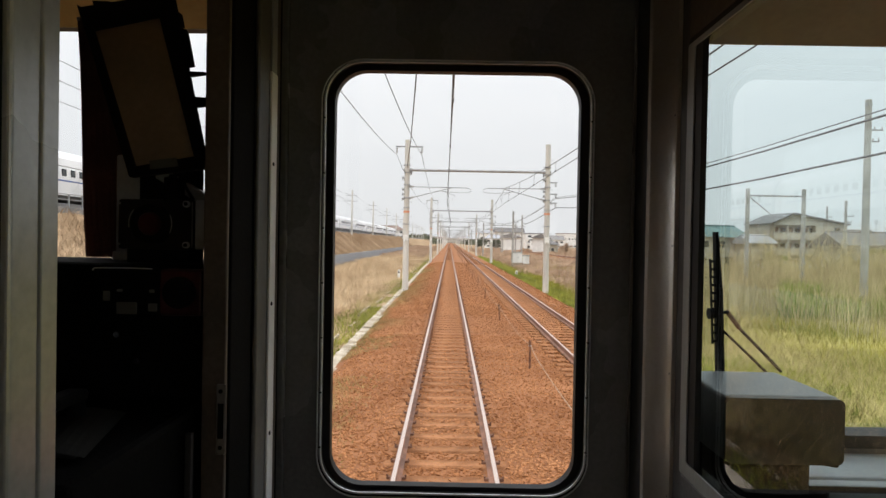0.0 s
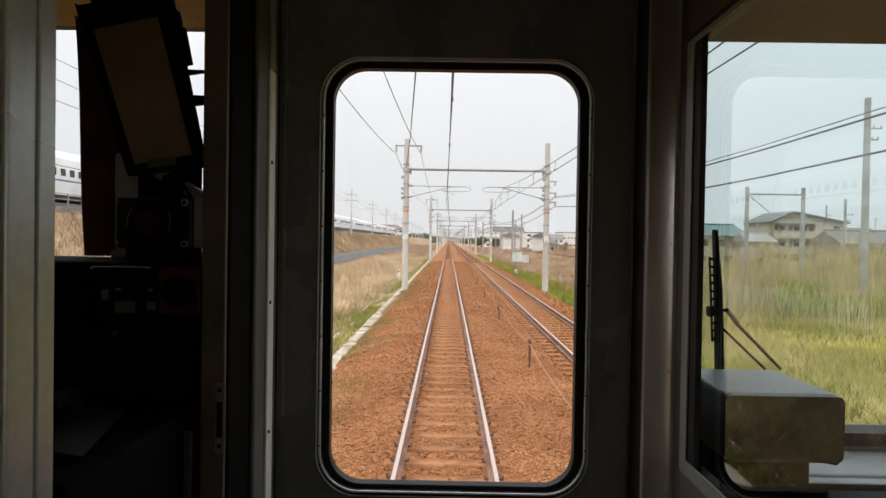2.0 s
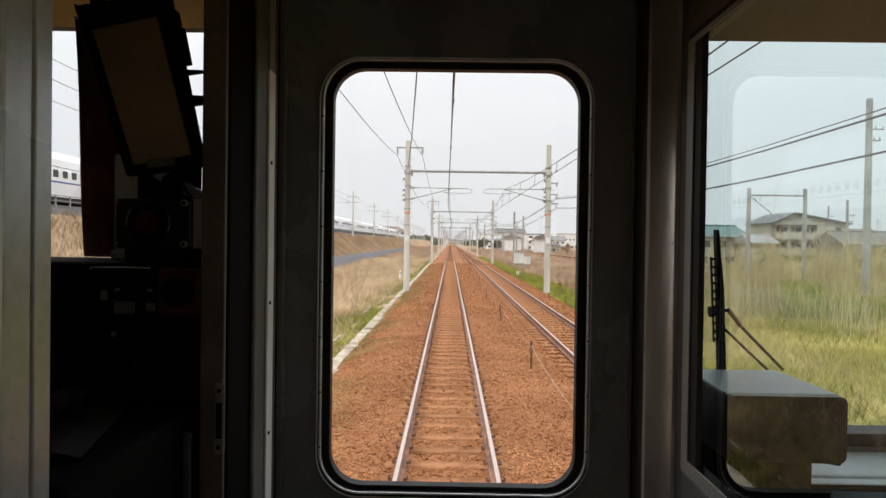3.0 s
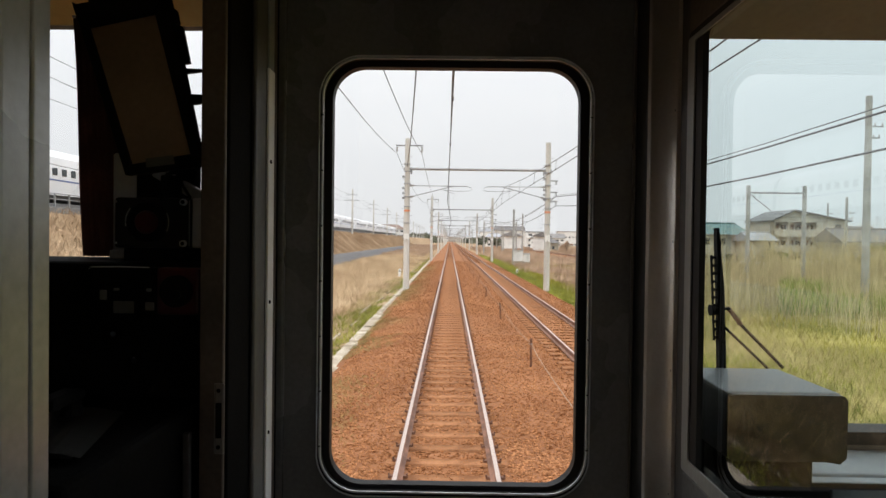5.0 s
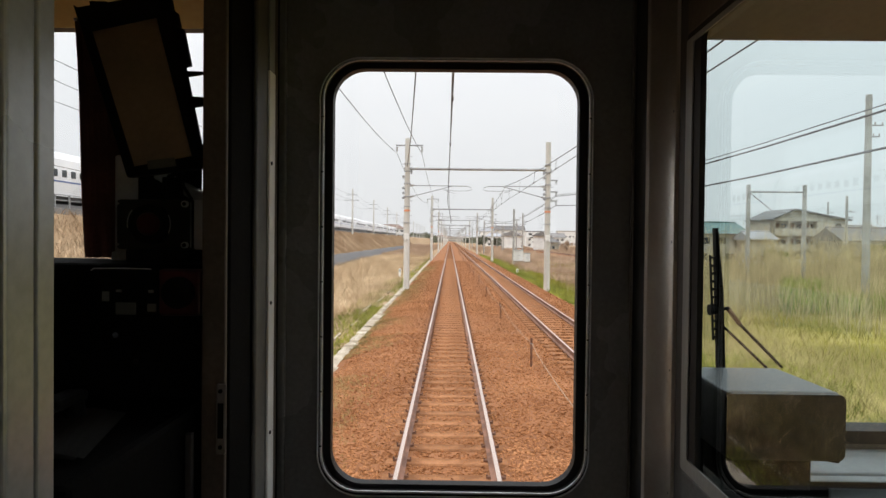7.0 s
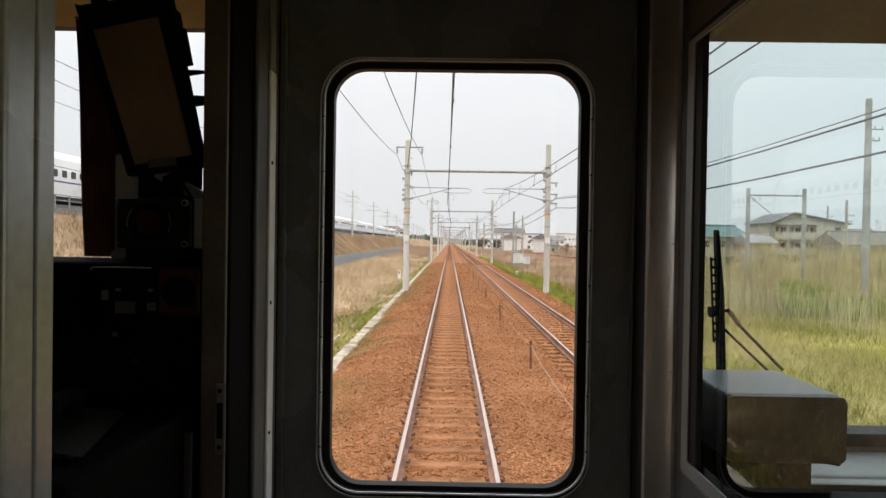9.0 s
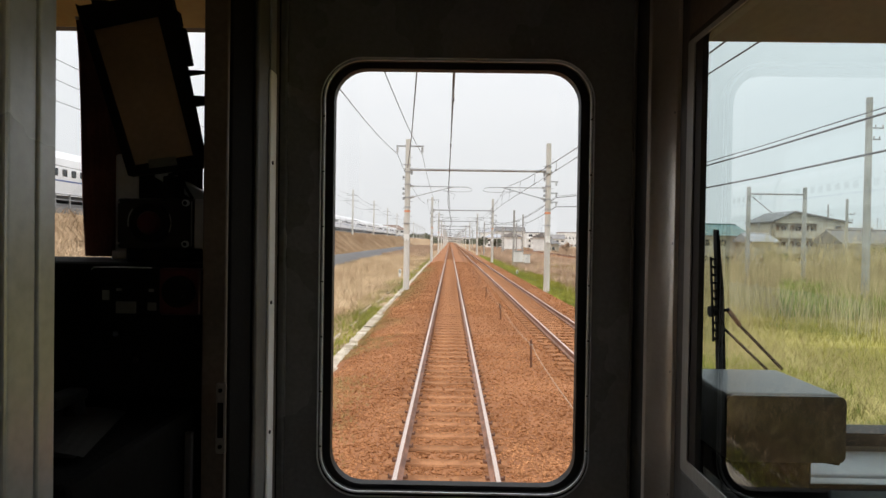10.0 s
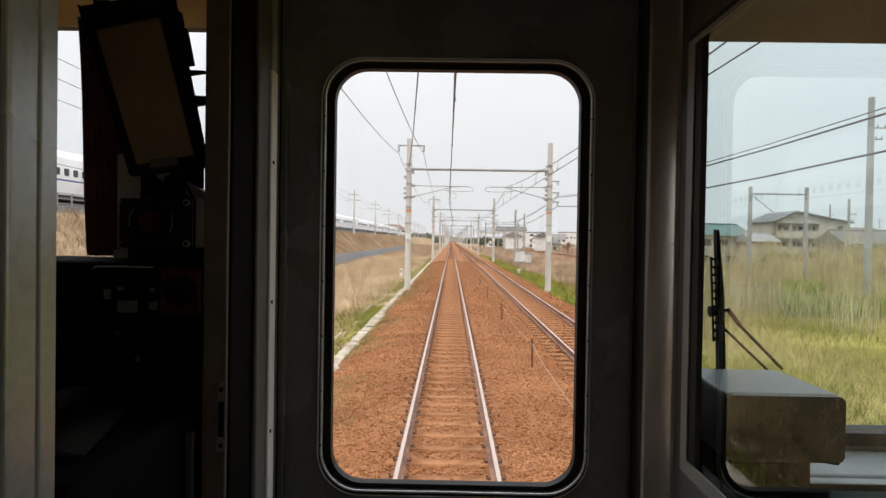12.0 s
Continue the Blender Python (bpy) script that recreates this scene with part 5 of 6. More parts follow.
tree(22, 300, 6, 3.2, 2500, M_FARWOOD, "dark evergreen tree among the houses", 3, 0.28)
tree(36, 250, 5, 2.6, 1800, M_FARWOOD, "dark evergreen tree among the houses", 41, 0.26)
tree(44, 240, 4, 2.2, 1500, M_BRUSH, "leafless brown tree before the houses", 42, 0.2)
tree(54, 235, 5, 2.6, 1800, M_FARWOOD, "dark evergreen tree among the houses", 43, 0.26)
tree(17, 330, 6, 3, 2000, M_FARWOOD, "dark evergreen tree beside the line", 4, 0.3)
tree(64, 96, 4.0, 2.2, 2200, M_LEAF, "green garden tree before the houses", 5, 0.16)
tree(50, 98, 3.0, 1.8, 1500, M_LEAF, "green garden shrub before the houses", 6, 0.16)
xs, ys = rng.uniform(-420, 420, 2600), rng.uniform(700, 1000, 2600)
keep = np.abs(xs - 3) > 14
xs, ys = xs[keep], ys[keep]
scatter("far_woods", xs, ys, lie_all(xs, ys), rng.uniform(3, 9, len(xs)), np.full(len(xs), 6.0), 0.2, M_FARWOOD, "far low woods on the horizon", "woods", 9)


# ---- the driver's cab of the standing train ----
FL, TOP = 1.12, 3.32              # cab floor and roof lining
DY = 1.50                         # inner face of the gangway door
LX, RX = -0.40, 0.470             # inner faces of the passage's side walls
HW = 1.36                         # inner half width of the car


def yz(x0):
    """Turns a wall drawn in x and z into one that runs along the car at x0."""
    return lambda x, y, z: (x0 + y, x, z)


# gangway door with its window
hole = outline(-0.276, 0.301, 2.021, 2.999, 0.075)
door = empty("gangway_door", "dark grey end door with a tall rounded window", "door", kind="structure")
bm = bmesh.new()
sheet_with_hole(bm, -0.385, 0.43, FL, 3.20, outline(-0.284, 0.309, 2.014, 3.006, 0.08), DY, DY + 0.022)
part("leaf", bm, M_DOOR, door)
bm = bmesh.new()
ring(bm, hole, outline(-0.2985, 0.3255, 2.006, 3.0175, 0.094), DY - 0.004, DY + 0.024)
part("window_seal", bm, M_GASKET, door, "black rubber window seal")
for x0, x1, z0, z1, r, w in ((-0.2958, 0.3228, 2.0090, 3.0150, 0.092, 0.0030), (-0.3034, 0.3290, 1.9990, 3.0200, 0.098, 0.0020)):
    bm = bmesh.new()
    loop_tube(bm, outline(x0, x1, z0, z1, r, 14), DY - 0.021, w)
    part("seal_bead", bm, M_BEAD, door, "thin bright bead round the seal", smooth=True)
bm = bmesh.new()
ring(bm, outline(-0.2940, 0.3210, 2.0108, 3.0130, 0.090), outline(-0.3055, 0.3310, 1.9968, 3.0225, 0.100), DY - 0.019, DY + 0.002)
part("seal_lip", bm, M_GASKET, door)
bm = bmesh.new()
bm.faces.new([bm.verts.new((x, DY + 0.008, z)) for x, z in hole])
pane = part("pane", bm, G_FRONT, door, "clear glass pane")
pane.visible_shadow = False
for k in range(7):
    for x in (-0.2958, 0.3228):
        bm = bmesh.new()
        tube(bm, (x, DY - 0.0246, 2.115 + k * 0.128), (x, DY - 0.0205, 2.115 + k * 0.128), 0.0022, seg=8)
        part("seal_pin", bm, M_BLACK, door)

# frame round the door
fr = empty("door_frame", "dark painted frame and posts round the end door", "door frame", kind="structure")
# lintel coloured darker than the leaf to imitate shade at the top
bm = bmesh.new()
box(bm, LX - 0.03, RX + 0.02, DY - 0.03, DY + 0.1, 3.20, 3.45, bevel=0.006)
part("lintel", bm, M_LINTEL, fr)
bm = bmesh.new()
box(bm, LX - 0.05, -0.385, DY - 0.012, DY + 0.1, FL, 3.2, bevel=0.004)
part("post", bm, M_DOOR, fr)
bm = bmesh.new()
box(bm, 0.43, RX + 0.05, DY - 0.02, DY + 0.1, FL, 3.2, bevel=0.006)
part("post", bm, M_TRIM, fr)
bm = bmesh.new()
box(bm, 0.4225, 0.4285, DY - 0.014, DY - 0.002, FL, 3.2, bevel=0.003)
part("ridge", bm, M_POST, fr)

# right side wall of the passage with its window
rw = empty("partition_right", "dark partition with a large framed side window", "partition", kind="structure")
bm = bmesh.new()
curve = [(RX - 0.09 * (math.cos(radians(23)) - math.cos(a)), 1.336 + 0.09 * (math.sin(a) - math.sin(radians(23)))) for a in np.linspace(radians(23), radians(63), 16)]
curve += [(curve[-1][0], 1.400), (RX + 0.03, 1.400), (RX + 0.03, 1.336)]
lo, hi = ([bm.verts.new((x, y, z)) for x, y in curve] for z in (FL, 3.45))
for k in range(len(curve)):
    bm.faces.new((lo[k], lo[(k + 1) % len(curve)], hi[(k + 1) % len(curve)], hi[k])).smooth = k < 15
bm.faces.new(lo)
bm.faces.new(hi)
bmesh.ops.recalc_face_normals(bm, faces=bm.faces[:])
part("coved_panel", bm, M_BEIGEPOST, rw, "grey-beige painted panel with a hollow corner")
bm = bmesh.new()
box(bm, 0.4282, RX + 0.03, 1.401, DY - 0.021, FL, 3.45, bevel=0.004)
part("panel", bm, M_TRIM, rw)
bm = bmesh.new()
box(bm, RX + 0.006, RX + 0.03, 1.2795, 1.3350, FL, 3.45, bevel=0.002)
part("rebate", bm, M_TRIM, rw, "dark brown rebate")
bm = bmesh.new()
box(bm, RX, RX + 0.03, 0.2, 1.278, FL, 2.145, bevel=0.003)
part("panel", bm, M_DOOR, rw)
bm = bmesh.new()
box(bm, RX, RX + 0.012, 0.2, 1.278, 3.013, 3.45, bevel=0.003)
part("panel", bm, M_JAMB, rw)
bm = bmesh.new()
box(bm, RX, RX + 0.03, 0.2, 0.30, 2.147, 3.053, bevel=0.003)
part("panel", bm, M_DOOR, rw)
bm = bmesh.new()
ring(bm, outline(0.36, 1.240, 2.177, 2.988, 0.006, 4), outline(0.30, 1.272, 2.150, 2.998, 0.007, 4), -0.004, -0.001, yz(RX))
part("window_frame", bm, M_STEEL, rw, "bare metal window frame")
bm = bmesh.new()
ring(bm, outline(0.36, 1.208, 2.160, 2.997, 0.012, 6), outline(0.32, 1.279, 2.146, 3.012, 0.012, 6), 0.0, 0.011, yz(RX))
part("window_seal", bm, M_GASKET, rw, "black rubber window seal")
bm = bmesh.new()
bm.faces.new([bm.verts.new((RX + 0.008, y, z)) for y, z in outline(0.355, 1.242, 2.157, 3.000, 0.012, 6)])
pane = part("pane", bm, G_SIDE, rw, "bluish glass pane")
pane.visible_shadow = False
for z in (1.8, 2.07, 2.33, 2.60, 2.874):
    bm = bmesh.new()
    tube(bm, (RX - 0.004, 1.344, z), (RX + 0.003, 1.344, z), 0.0033, seg=8)
    part("rivet", bm, M_CHROME, rw)

# left side wall of the passage with the doorway of the driver's room
lw = empty("partition_left", "dark partition with a doorway into the driver's room", "partition", kind="structure")
bm = bmesh.new()
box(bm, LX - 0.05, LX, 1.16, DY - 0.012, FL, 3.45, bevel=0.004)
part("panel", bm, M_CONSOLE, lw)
bm = bmesh.new()
box(bm, LX - 0.048, LX - 0.004, 1.148, 1.159, FL, 3.45, bevel=0.003)
part("jamb", bm, M_JAMB, lw)
bm = bmesh.new()
box(bm, LX, LX + 0.010, 1.285, 1.425, FL, 3.45, bevel=0.004)
part("trim", bm, M_SIDE, lw)
bm = bmesh.new()
box(bm, LX + 0.010, LX + 0.016, 1.354, 1.396, FL, 2.957, bevel=0.002)
part("metal_strip", bm, M_STRIP, lw, "narrow bright metal strip")
# same strip higher up, in a darker grey that stands in for shade
bm = bmesh.new()
box(bm, LX + 0.010, LX + 0.0145, 1.358, 1.396, 2.958, 3.42, bevel=0.002)
part("metal_strip", bm, M_LEDGE, lw)
bm = bmesh.new()
box(bm, LX + 0.010, LX + 0.0135, 1.397, 1.424, FL, 3.42, bevel=0.002)
part("edge_strip", bm, M_JAMB, lw, "dark brown edge strip")
for z in (1.9, 2.18, 2.46, 2.76):
    bm = bmesh.new()
    tube(bm, (LX + 0.014, 1.366, z), (LX + 0.018, 1.366, z), 0.004, seg=8)
    part("screw", bm, M_BLACK, lw)
bm = bmesh.new()
box(bm, -0.4190, -0.4005, 1.1435, 1.148, 2.207, 2.335, bevel=0.003)
part("strike_plate", bm, M_POST, lw, "dull steel strike plate with a slot")
bm = bmesh.new()
box(bm, -0.4155, -0.4050, 1.1425, 1.1435, 2.236, 2.300)
part("slot", bm, M_BLACK, lw)
for z in (2.220, 2.322):
    bm = bmesh.new()
    tube(bm, (-0.4105, 1.1415, z), (-0.4105, 1.1445, z), 0.004, seg=8)
    part("screw", bm, M_BLACK, lw)
bm = bmesh.new()
box(bm, LX - 0.05, LX, 0.571, 0.6135, FL, 3.45, bevel=0.004, seg=3)
part("near_post", bm, M_GREYPOST, lw, "light grey painted post")
bm = bmesh.new()
box(bm, LX - 0.05, LX + 0.002, 0.6142, 0.6395, FL, 3.45, bevel=0.0016, seg=2)
part("post_flange", bm, M_GREYPOST, lw)
bm = bmesh.new()
box(bm, LX - 0.05, LX - 0.006, 0.2, 0.570, FL, 3.45, bevel=0.003)
part("panel", bm, M_BLACK, lw)

# shell of the car: floor, linings, end wall with the two windscreens, side walls with windows
bm = bmesh.new()
box(bm, -HW, HW, -7.0, 1.62, FL - 0.12, FL)
tagged(link("floor", bm, M_FLOOR), "dark worn floor covering", "floor", kind="structure")
bm = bmesh.new()
box(bm, -HW - 0.06, LX - 0.052, 0.2, 1.62, 3.27, 3.32)
box(bm, RX + 0.032, HW + 0.06, 0.2, 1.62, 3.29, 3.34)
box(bm, -HW - 0.06, HW + 0.06, -7.0, 0.198, 3.40, 3.5)
tagged(link("ceiling", bm, M_BEIGE), "beige painted ceiling lining", "ceiling", kind="structure")
# unseen passage ceiling, coloured dark to cut the light on the door top
bm = bmesh.new()
box(bm, LX - 0.05, RX + 0.03, 0.2, DY - 0.03, 3.452, 3.5)
tagged(link("ceiling_passage", bm, M_TRIM), "unseen lining over the passage, dark to dim the door top", "ceiling", kind="structure")
bm = bmesh.new()
box(bm, -HW - 0.08, HW + 0.08, -7.1, 1.66, 3.502, 3.56, bevel=0.02)
tagged(link("roof", bm, M_BODY), "steel roof of the train", "roof", kind="structure")
end = empty("wall_front", "end wall of the cab with two windscreens", "wall", kind="structure")
for x0, x1, z0 in ((-HW, LX - 0.052, 2.50), (RX + 0.052, HW, 2.128)):
    a, b = (-1.28, -0.56) if x0 < 0 else (0.60, 1.28)
    bm = bmesh.new()
    sheet_with_hole(bm, x0, x1, FL - 0.3, 3.50, outline(a, b, z0, 3.135, 0.02, 4), 1.58, 1.64)
    part("panel", bm, M_WALL, end)
    bm = bmesh.new()
    ring(bm, outline(a + 0.012, b - 0.012, z0 + 0.012, 3.128, 0.02, 4), outline(a - 0.02, b + 0.02, z0 - 0.02, 3.15, 0.03, 4), 1.572, 1.65)
    part("windscreen_seal", bm, M_GASKET, end)
    bm = bmesh.new()
    bm.faces.new([bm.verts.new((x, 1.61, z)) for x, z in outline(a, b, z0, 3.135, 0.02, 4)])
    pane = part("windscreen", bm, G_WIND, end)
    pane.visible_shadow = False
for sgn in (-1, 1):
    sw = empty("wall_left" if sgn < 0 else "wall_right", "side wall of the car with windows", "wall", kind="structure")
    for y0, y1, a, b in ((0.222, 1.58, 0.45, 1.40), (-2.0, 0.22, -1.9, 0.05), (-4.4, -2.002, -4.3, -2.1), (-7.0, -4.402, -6.8, -4.5)):
        # unseen: solid panel instead of the driver's side window, keeps the room dark
        if sgn < 0 and y0 > 0:
            bm = bmesh.new()
            box(bm, -HW - 0.06, -HW, y0, y1, FL - 0.3, 3.50)
            part("panel", bm, M_WALL, sw)
            continue
        bm = bmesh.new()
        sheet_with_hole(bm, y0, y1, FL - 0.3, 3.50, outline(a, b, 1.85, 3.02, 0.06, 4), 0, 0.06 * sgn, yz(sgn * HW))
        part("panel", bm, M_WALL if y0 > 0 else M_SALOON, sw)
        bm = bmesh.new()
        ring(bm, outline(a + 0.01, b - 0.01, 1.86, 3.01, 0.06, 4), outline(a - 0.02, b + 0.02, 1.83, 3.04, 0.08, 4), -0.01 * sgn, 0.07 * sgn, yz(sgn * HW))
        part("window_seal", bm, M_GASKET, sw)
        bm = bmesh.new()
        bm.faces.new([bm.verts.new((sgn * (HW + 0.03), y, z)) for y, z in outline(a + 0.005, b - 0.005, 1.855, 3.015, 0.06, 4)])
        pane = part("pane", bm, G_WIND, sw)
        pane.visible_shadow = False
bm = bmesh.new()
box(bm, -HW - 0.06, HW + 0.06, -7.1, -7.002, FL - 0.3, 3.50)
tagged(link("wall_back", bm, M_SALOON), "plain pale wall at the rear of the car", "wall", kind="structure")
for x0, x1 in ((-HW, LX - 0.052), (RX + 0.032, HW)):
    bm = bmesh.new()
    box(bm, x0, x1, 0.2, 0.24, FL, 3.5, bevel=0.004)
    tagged(link("wall_bulkhead", bm, M_WALL), "dark bulkhead behind the cab", "wall", kind="structure")

for x0, x1, z in ((-HW + 0.01, LX - 0.06, 3.109), (RX + 0.055, HW - 0.01, 3.0905)):
    rb = empty("blind_box", "beige painted pelmet above the windscreen", "pelmet", group="pelmets above the windscreens")
    bm = bmesh.new()
    box(bm, x0, x1, -0.44, 0, 0, 0.014, pose(0, 1.560, z, -26, 0, 0), bevel=0.003)
    part("cover", bm, M_OCHRE if x0 < 0 else M_PELMET, rb)

# ---- things in the right half of the cab ----
ld = empty("window_ledge", "grey metal ledge below the windscreen", "ledge")
bm = bmesh.new()
box(bm, 0.70, HW, 1.40, 1.570, 2.05, 2.098, bevel=0.006)
part("ledge_top", bm, M_LEDGE, ld)
# ledge round the box made black, the darkness there put into its colour
bm = bmesh.new()
box(bm, RX + 0.035, 0.697, 1.30, 1.570, 2.05, 2.0985, bevel=0.006)
part("shaded_base", bm, M_CONSOLE, ld)
bm = bmesh.new()
box(bm, 0.70, HW, 1.36, 1.396, 2.081, 2.094, bevel=0.004)
part("ledge_lip", bm, M_LEDGE, ld)
bm = bmesh.new()
box(bm, 0.70, HW, 1.3555, 1.3595, 2.0800, 2.0935, bevel=0.0015)
part("edge_strip", bm, M_BLACK, ld, "black rubber edge strip")
bm = bmesh.new()
box(bm, 0.82, HW, 1.362, 1.396, 2.02, 2.0795, bevel=0.003)
part("front_board", bm, M_LEDGE, ld)
# left end of the front board, in the same black
bm = bmesh.new()
box(bm, 0.70, 0.818, 1.362, 1.396, 2.02, 2.0795, bevel=0.003)
part("front_board", bm, M_CONSOLE, ld)
bm = bmesh.new()
box(bm, RX + 0.035, HW, 1.10, 1.355, 1.95, 2.03, bevel=0.01)
part("shelf", bm, M_CONSOLE, ld)
bm = bmesh.new()
box(bm, RX + 0.04, HW, 1.2, 1.56, FL, 1.949, bevel=0.01)
part("cabinet", bm, M_WALL, ld)

bx = empty("equipment_box", "dark metal equipment box with a blue-grey top", "equipment box")
bm = bmesh.new()
box(bm, 0.552, 0.788, 1.272, 1.53, 2.170, 2.303, bevel=0.012, seg=3)
part("housing", bm, M_BOX, bx)
bm = bmesh.new()
fc = bm.faces.new([bm.verts.new((x, 1.262, z)) for x, z in outline(0.553, 0.788, 2.170, 2.3015, 0.014, 5)])
bmesh.ops.translate(bm, verts=bmesh.ops.extrude_face_region(bm, geom=[fc])["geom"][:0] or [v for v in bm.verts if v not in set(fc.verts)], vec=(0, 0.0095, 0))
bmesh.ops.recalc_face_normals(bm, faces=bm.faces[:])
part("front_plate", bm, M_BOXFACE, bx)
bm = bmesh.new()
box(bm, 0.555, 0.735, 1.285, 1.52, 2.100, 2.1705, bevel=0.004)
part("plinth", bm, M_BLACK, bx)
bm = bmesh.new()
tube(bm, (0.772, 1.30, 2.164), (0.797, 1.30, 2.160), 0.007, seg=10)
part("latch", bm, M_BLACK, bx)

wp = empty("wiper", "black windscreen wiper at rest", "wiper", pose(0.711, 1.69, 2.453, 0, -3.0, 0))
bm = bmesh.new()
blade = [bm.verts.new(p) for p in ((-0.003, -0.010, 0.186), (0.004, -0.010, 0.186), (0.012, -0.010, 0.02), (0.010, -0.010, -0.186), (-0.008, -0.010, -0.186), (-0.005, -0.010, 0.02))]
bm.faces.new(blade)
bmesh.ops.translate(bm, verts=[v for v in bmesh.ops.extrude_face_region(bm, geom=bm.faces[:])["geom"] if isinstance(v, bmesh.types.BMVert)], vec=(0, 0.02, 0))
bmesh.ops.recalc_face_normals(bm, faces=bm.faces[:])
part("blade", bm, M_BLACK, wp)
bm = bmesh.new()
box(bm, -0.0175, -0.0135, -0.004, 0.004, -0.11, 0.115, bevel=0.001, seg=1)
for k in range(11):
    z = -0.105 + k * 0.021
    box(bm, -0.0175, -0.004, -0.004, 0.004, z, z + 0.0065)
part("blade_bridge", bm, M_BLACK, wp)
bm = bmesh.new()
tube(bm, (-0.024, 0, -0.030), (0.010, 0, -0.030), 0.015, 0.010, seg=12)
tube(bm, (0.010, 0.002, -0.028), (0.030, 0.004, -0.028), 0.004, seg=8)
part("joint", bm, M_BLACK, wp)
bm = bmesh.new()
wire_mesh(bm, [(0.028, 0.01, -0.026), (0.060, 0.01, -0.072)], 0.0062, 8)
part("arm_sleeve", bm, M_RUST, wp, "brown worn arm sleeve")
bm = bmesh.new()
tube(bm, (0.058, 0.01, -0.070), (0.168, 0.01, -0.192), 0.0042, seg=8)
part("arm", bm, M_BLACK, wp)
bm = bmesh.new()
tube(bm, (0.012, 0.01, -0.072), (0.128, 0.01, -0.192), 0.0036, seg=8)
part("arm", bm, M_BLACK, wp)
bm = bmesh.new()
box(bm, 0.10, 0.17, -0.045, 0.02, -0.245, -0.205, bevel=0.008)
part("pivot", bm, M_BLACK, wp)

# ---- things in the driver's room ----
cs = empty("driver_console", "black driver's desk with gauges and switches", "console")
bm = bmesh.new()
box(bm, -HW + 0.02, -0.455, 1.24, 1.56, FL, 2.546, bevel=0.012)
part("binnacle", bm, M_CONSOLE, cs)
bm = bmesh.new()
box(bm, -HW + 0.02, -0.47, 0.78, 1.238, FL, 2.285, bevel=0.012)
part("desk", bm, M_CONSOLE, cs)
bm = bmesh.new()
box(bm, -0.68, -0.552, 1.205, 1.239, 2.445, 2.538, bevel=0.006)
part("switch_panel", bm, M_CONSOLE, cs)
# pale line along the top edge of the switch panel
bm = bmesh.new()
wire_mesh(bm, [(-0.681, 1.204, 2.534), (-0.677, 1.204, 2.5385), (-0.62, 1.204, 2.5395), (-0.566, 1.204, 2.5385)], 0.0010, 6)
part("panel_edge", bm, M_CABGREY, cs, "thin pale line along the switch panel's top edge")
for x, z, w, hh in ((-0.6594, 2.4762, 0.0135, 0.019), (-0.6333, 2.4513, 0.039, 0.023), (-0.5727, 2.4573, 0.017, 0.0155), (-0.633, 2.494, 0.011, 0.005), (-0.571, 2.493, 0.010, 0.006)):
    bm = bmesh.new()
    box(bm, x, x + w, 1.2015, 1.2045, z, z + hh, bevel=0.001, seg=1)
    part("label_plate", bm, M_PLATE, cs, "small pale label")
bm = bmesh.new()
box(bm, -0.551, -0.470, 1.200, 1.239, 2.450, 2.538, bevel=0.005)
dl = part("red_panel", bm, M_RED, cs, "red panel with a round dial")
bm = bmesh.new()
tube(bm, (-0.510, 1.188, 2.495), (-0.510, 1.199, 2.495), 0.030, seg=24)
part("dial", bm, M_BLACK, dl)
bm = bmesh.new()
tube(bm, (-0.505, 1.180, 2.49), (-0.505, 1.188, 2.49), 0.008, seg=12)
part("knob", bm, M_BLACK, dl)
for x, z in ((-0.60, 2.36), (-0.64, 2.41), (-0.57, 2.30)):
    bm = bmesh.new()
    tube(bm, (x, 1.215, z), (x, 1.239, z), 0.006, seg=10)
    part("switch", bm, M_CHROME, cs)
bm = bmesh.new()
box(bm, -0.4650, -0.4525, 1.118, 1.13, FL, 2.2515, bevel=0.002)
part("side_panel", bm, M_TRIM, cs, "dark side panel")
bm = bmesh.new()
tube(bm, (-0.62, 1.05, 2.27), (-0.62, 1.05, 2.33), 0.02, 0.014, seg=12)
box(bm, -0.64, -0.60, 0.97, 1.06, 2.325, 2.345, bevel=0.008)
part("lever", bm, M_BLACK, cs)

# the sheets are darkened in colour as if lying in shade
bk = empty("open_timetable", "loose white papers on the driver's desk, darkened for shade", "papers", pose(-0.60, 0.98, 2.287))
for dz, sh, sx_ in ((0.0, 0.012, -0.02), (0.0062, 0.0, 0.0)):
    bm = bmesh.new()
    n = 8
    rows_ = []
    for k in range(n + 1):
        u = k / n
        a = Vector((-0.10 + sx_, 0.115 + sh, 0)).lerp(Vector((0.042 + sx_, 0.118 + sh, 0)), u)
        b = Vector((-0.005 + sx_, -0.118 + sh, 0)).lerp(Vector((0.10 + sx_, -0.112 + sh, 0)), u)
        lift = 0.008 * math.sin(u * math.pi) * (1 if dz else 0.3)
        rows_.append([bm.verts.new(a.lerp(b, t) + Vector((0, 0, dz + lift))) for t in (0, 0.5, 1)])
    for u, v in zip(rows_, rows_[1:]):
        for q in range(2):
            bm.faces.new((u[q], u[q + 1], v[q + 1], v[q]))
    bmesh.ops.solidify(bm, geom=bm.faces[:], thickness=0.003)
    part("sheet", bm, M_PAPER, bk)

vs = empty("sun_visor", "tilted brown sun visor in a black frame", "sun visor", pose(-0.60, 1.25, 2.90))
VO = [Vector(p) - Vector((-0.60, 1.25, 2.90)) for p in ((-0.7541, 1.28, 3.0564), (-0.5656, 1.28, 3.0885), (-0.4682, 1.22, 2.732), (-0.6166, 1.22, 2.7125))]
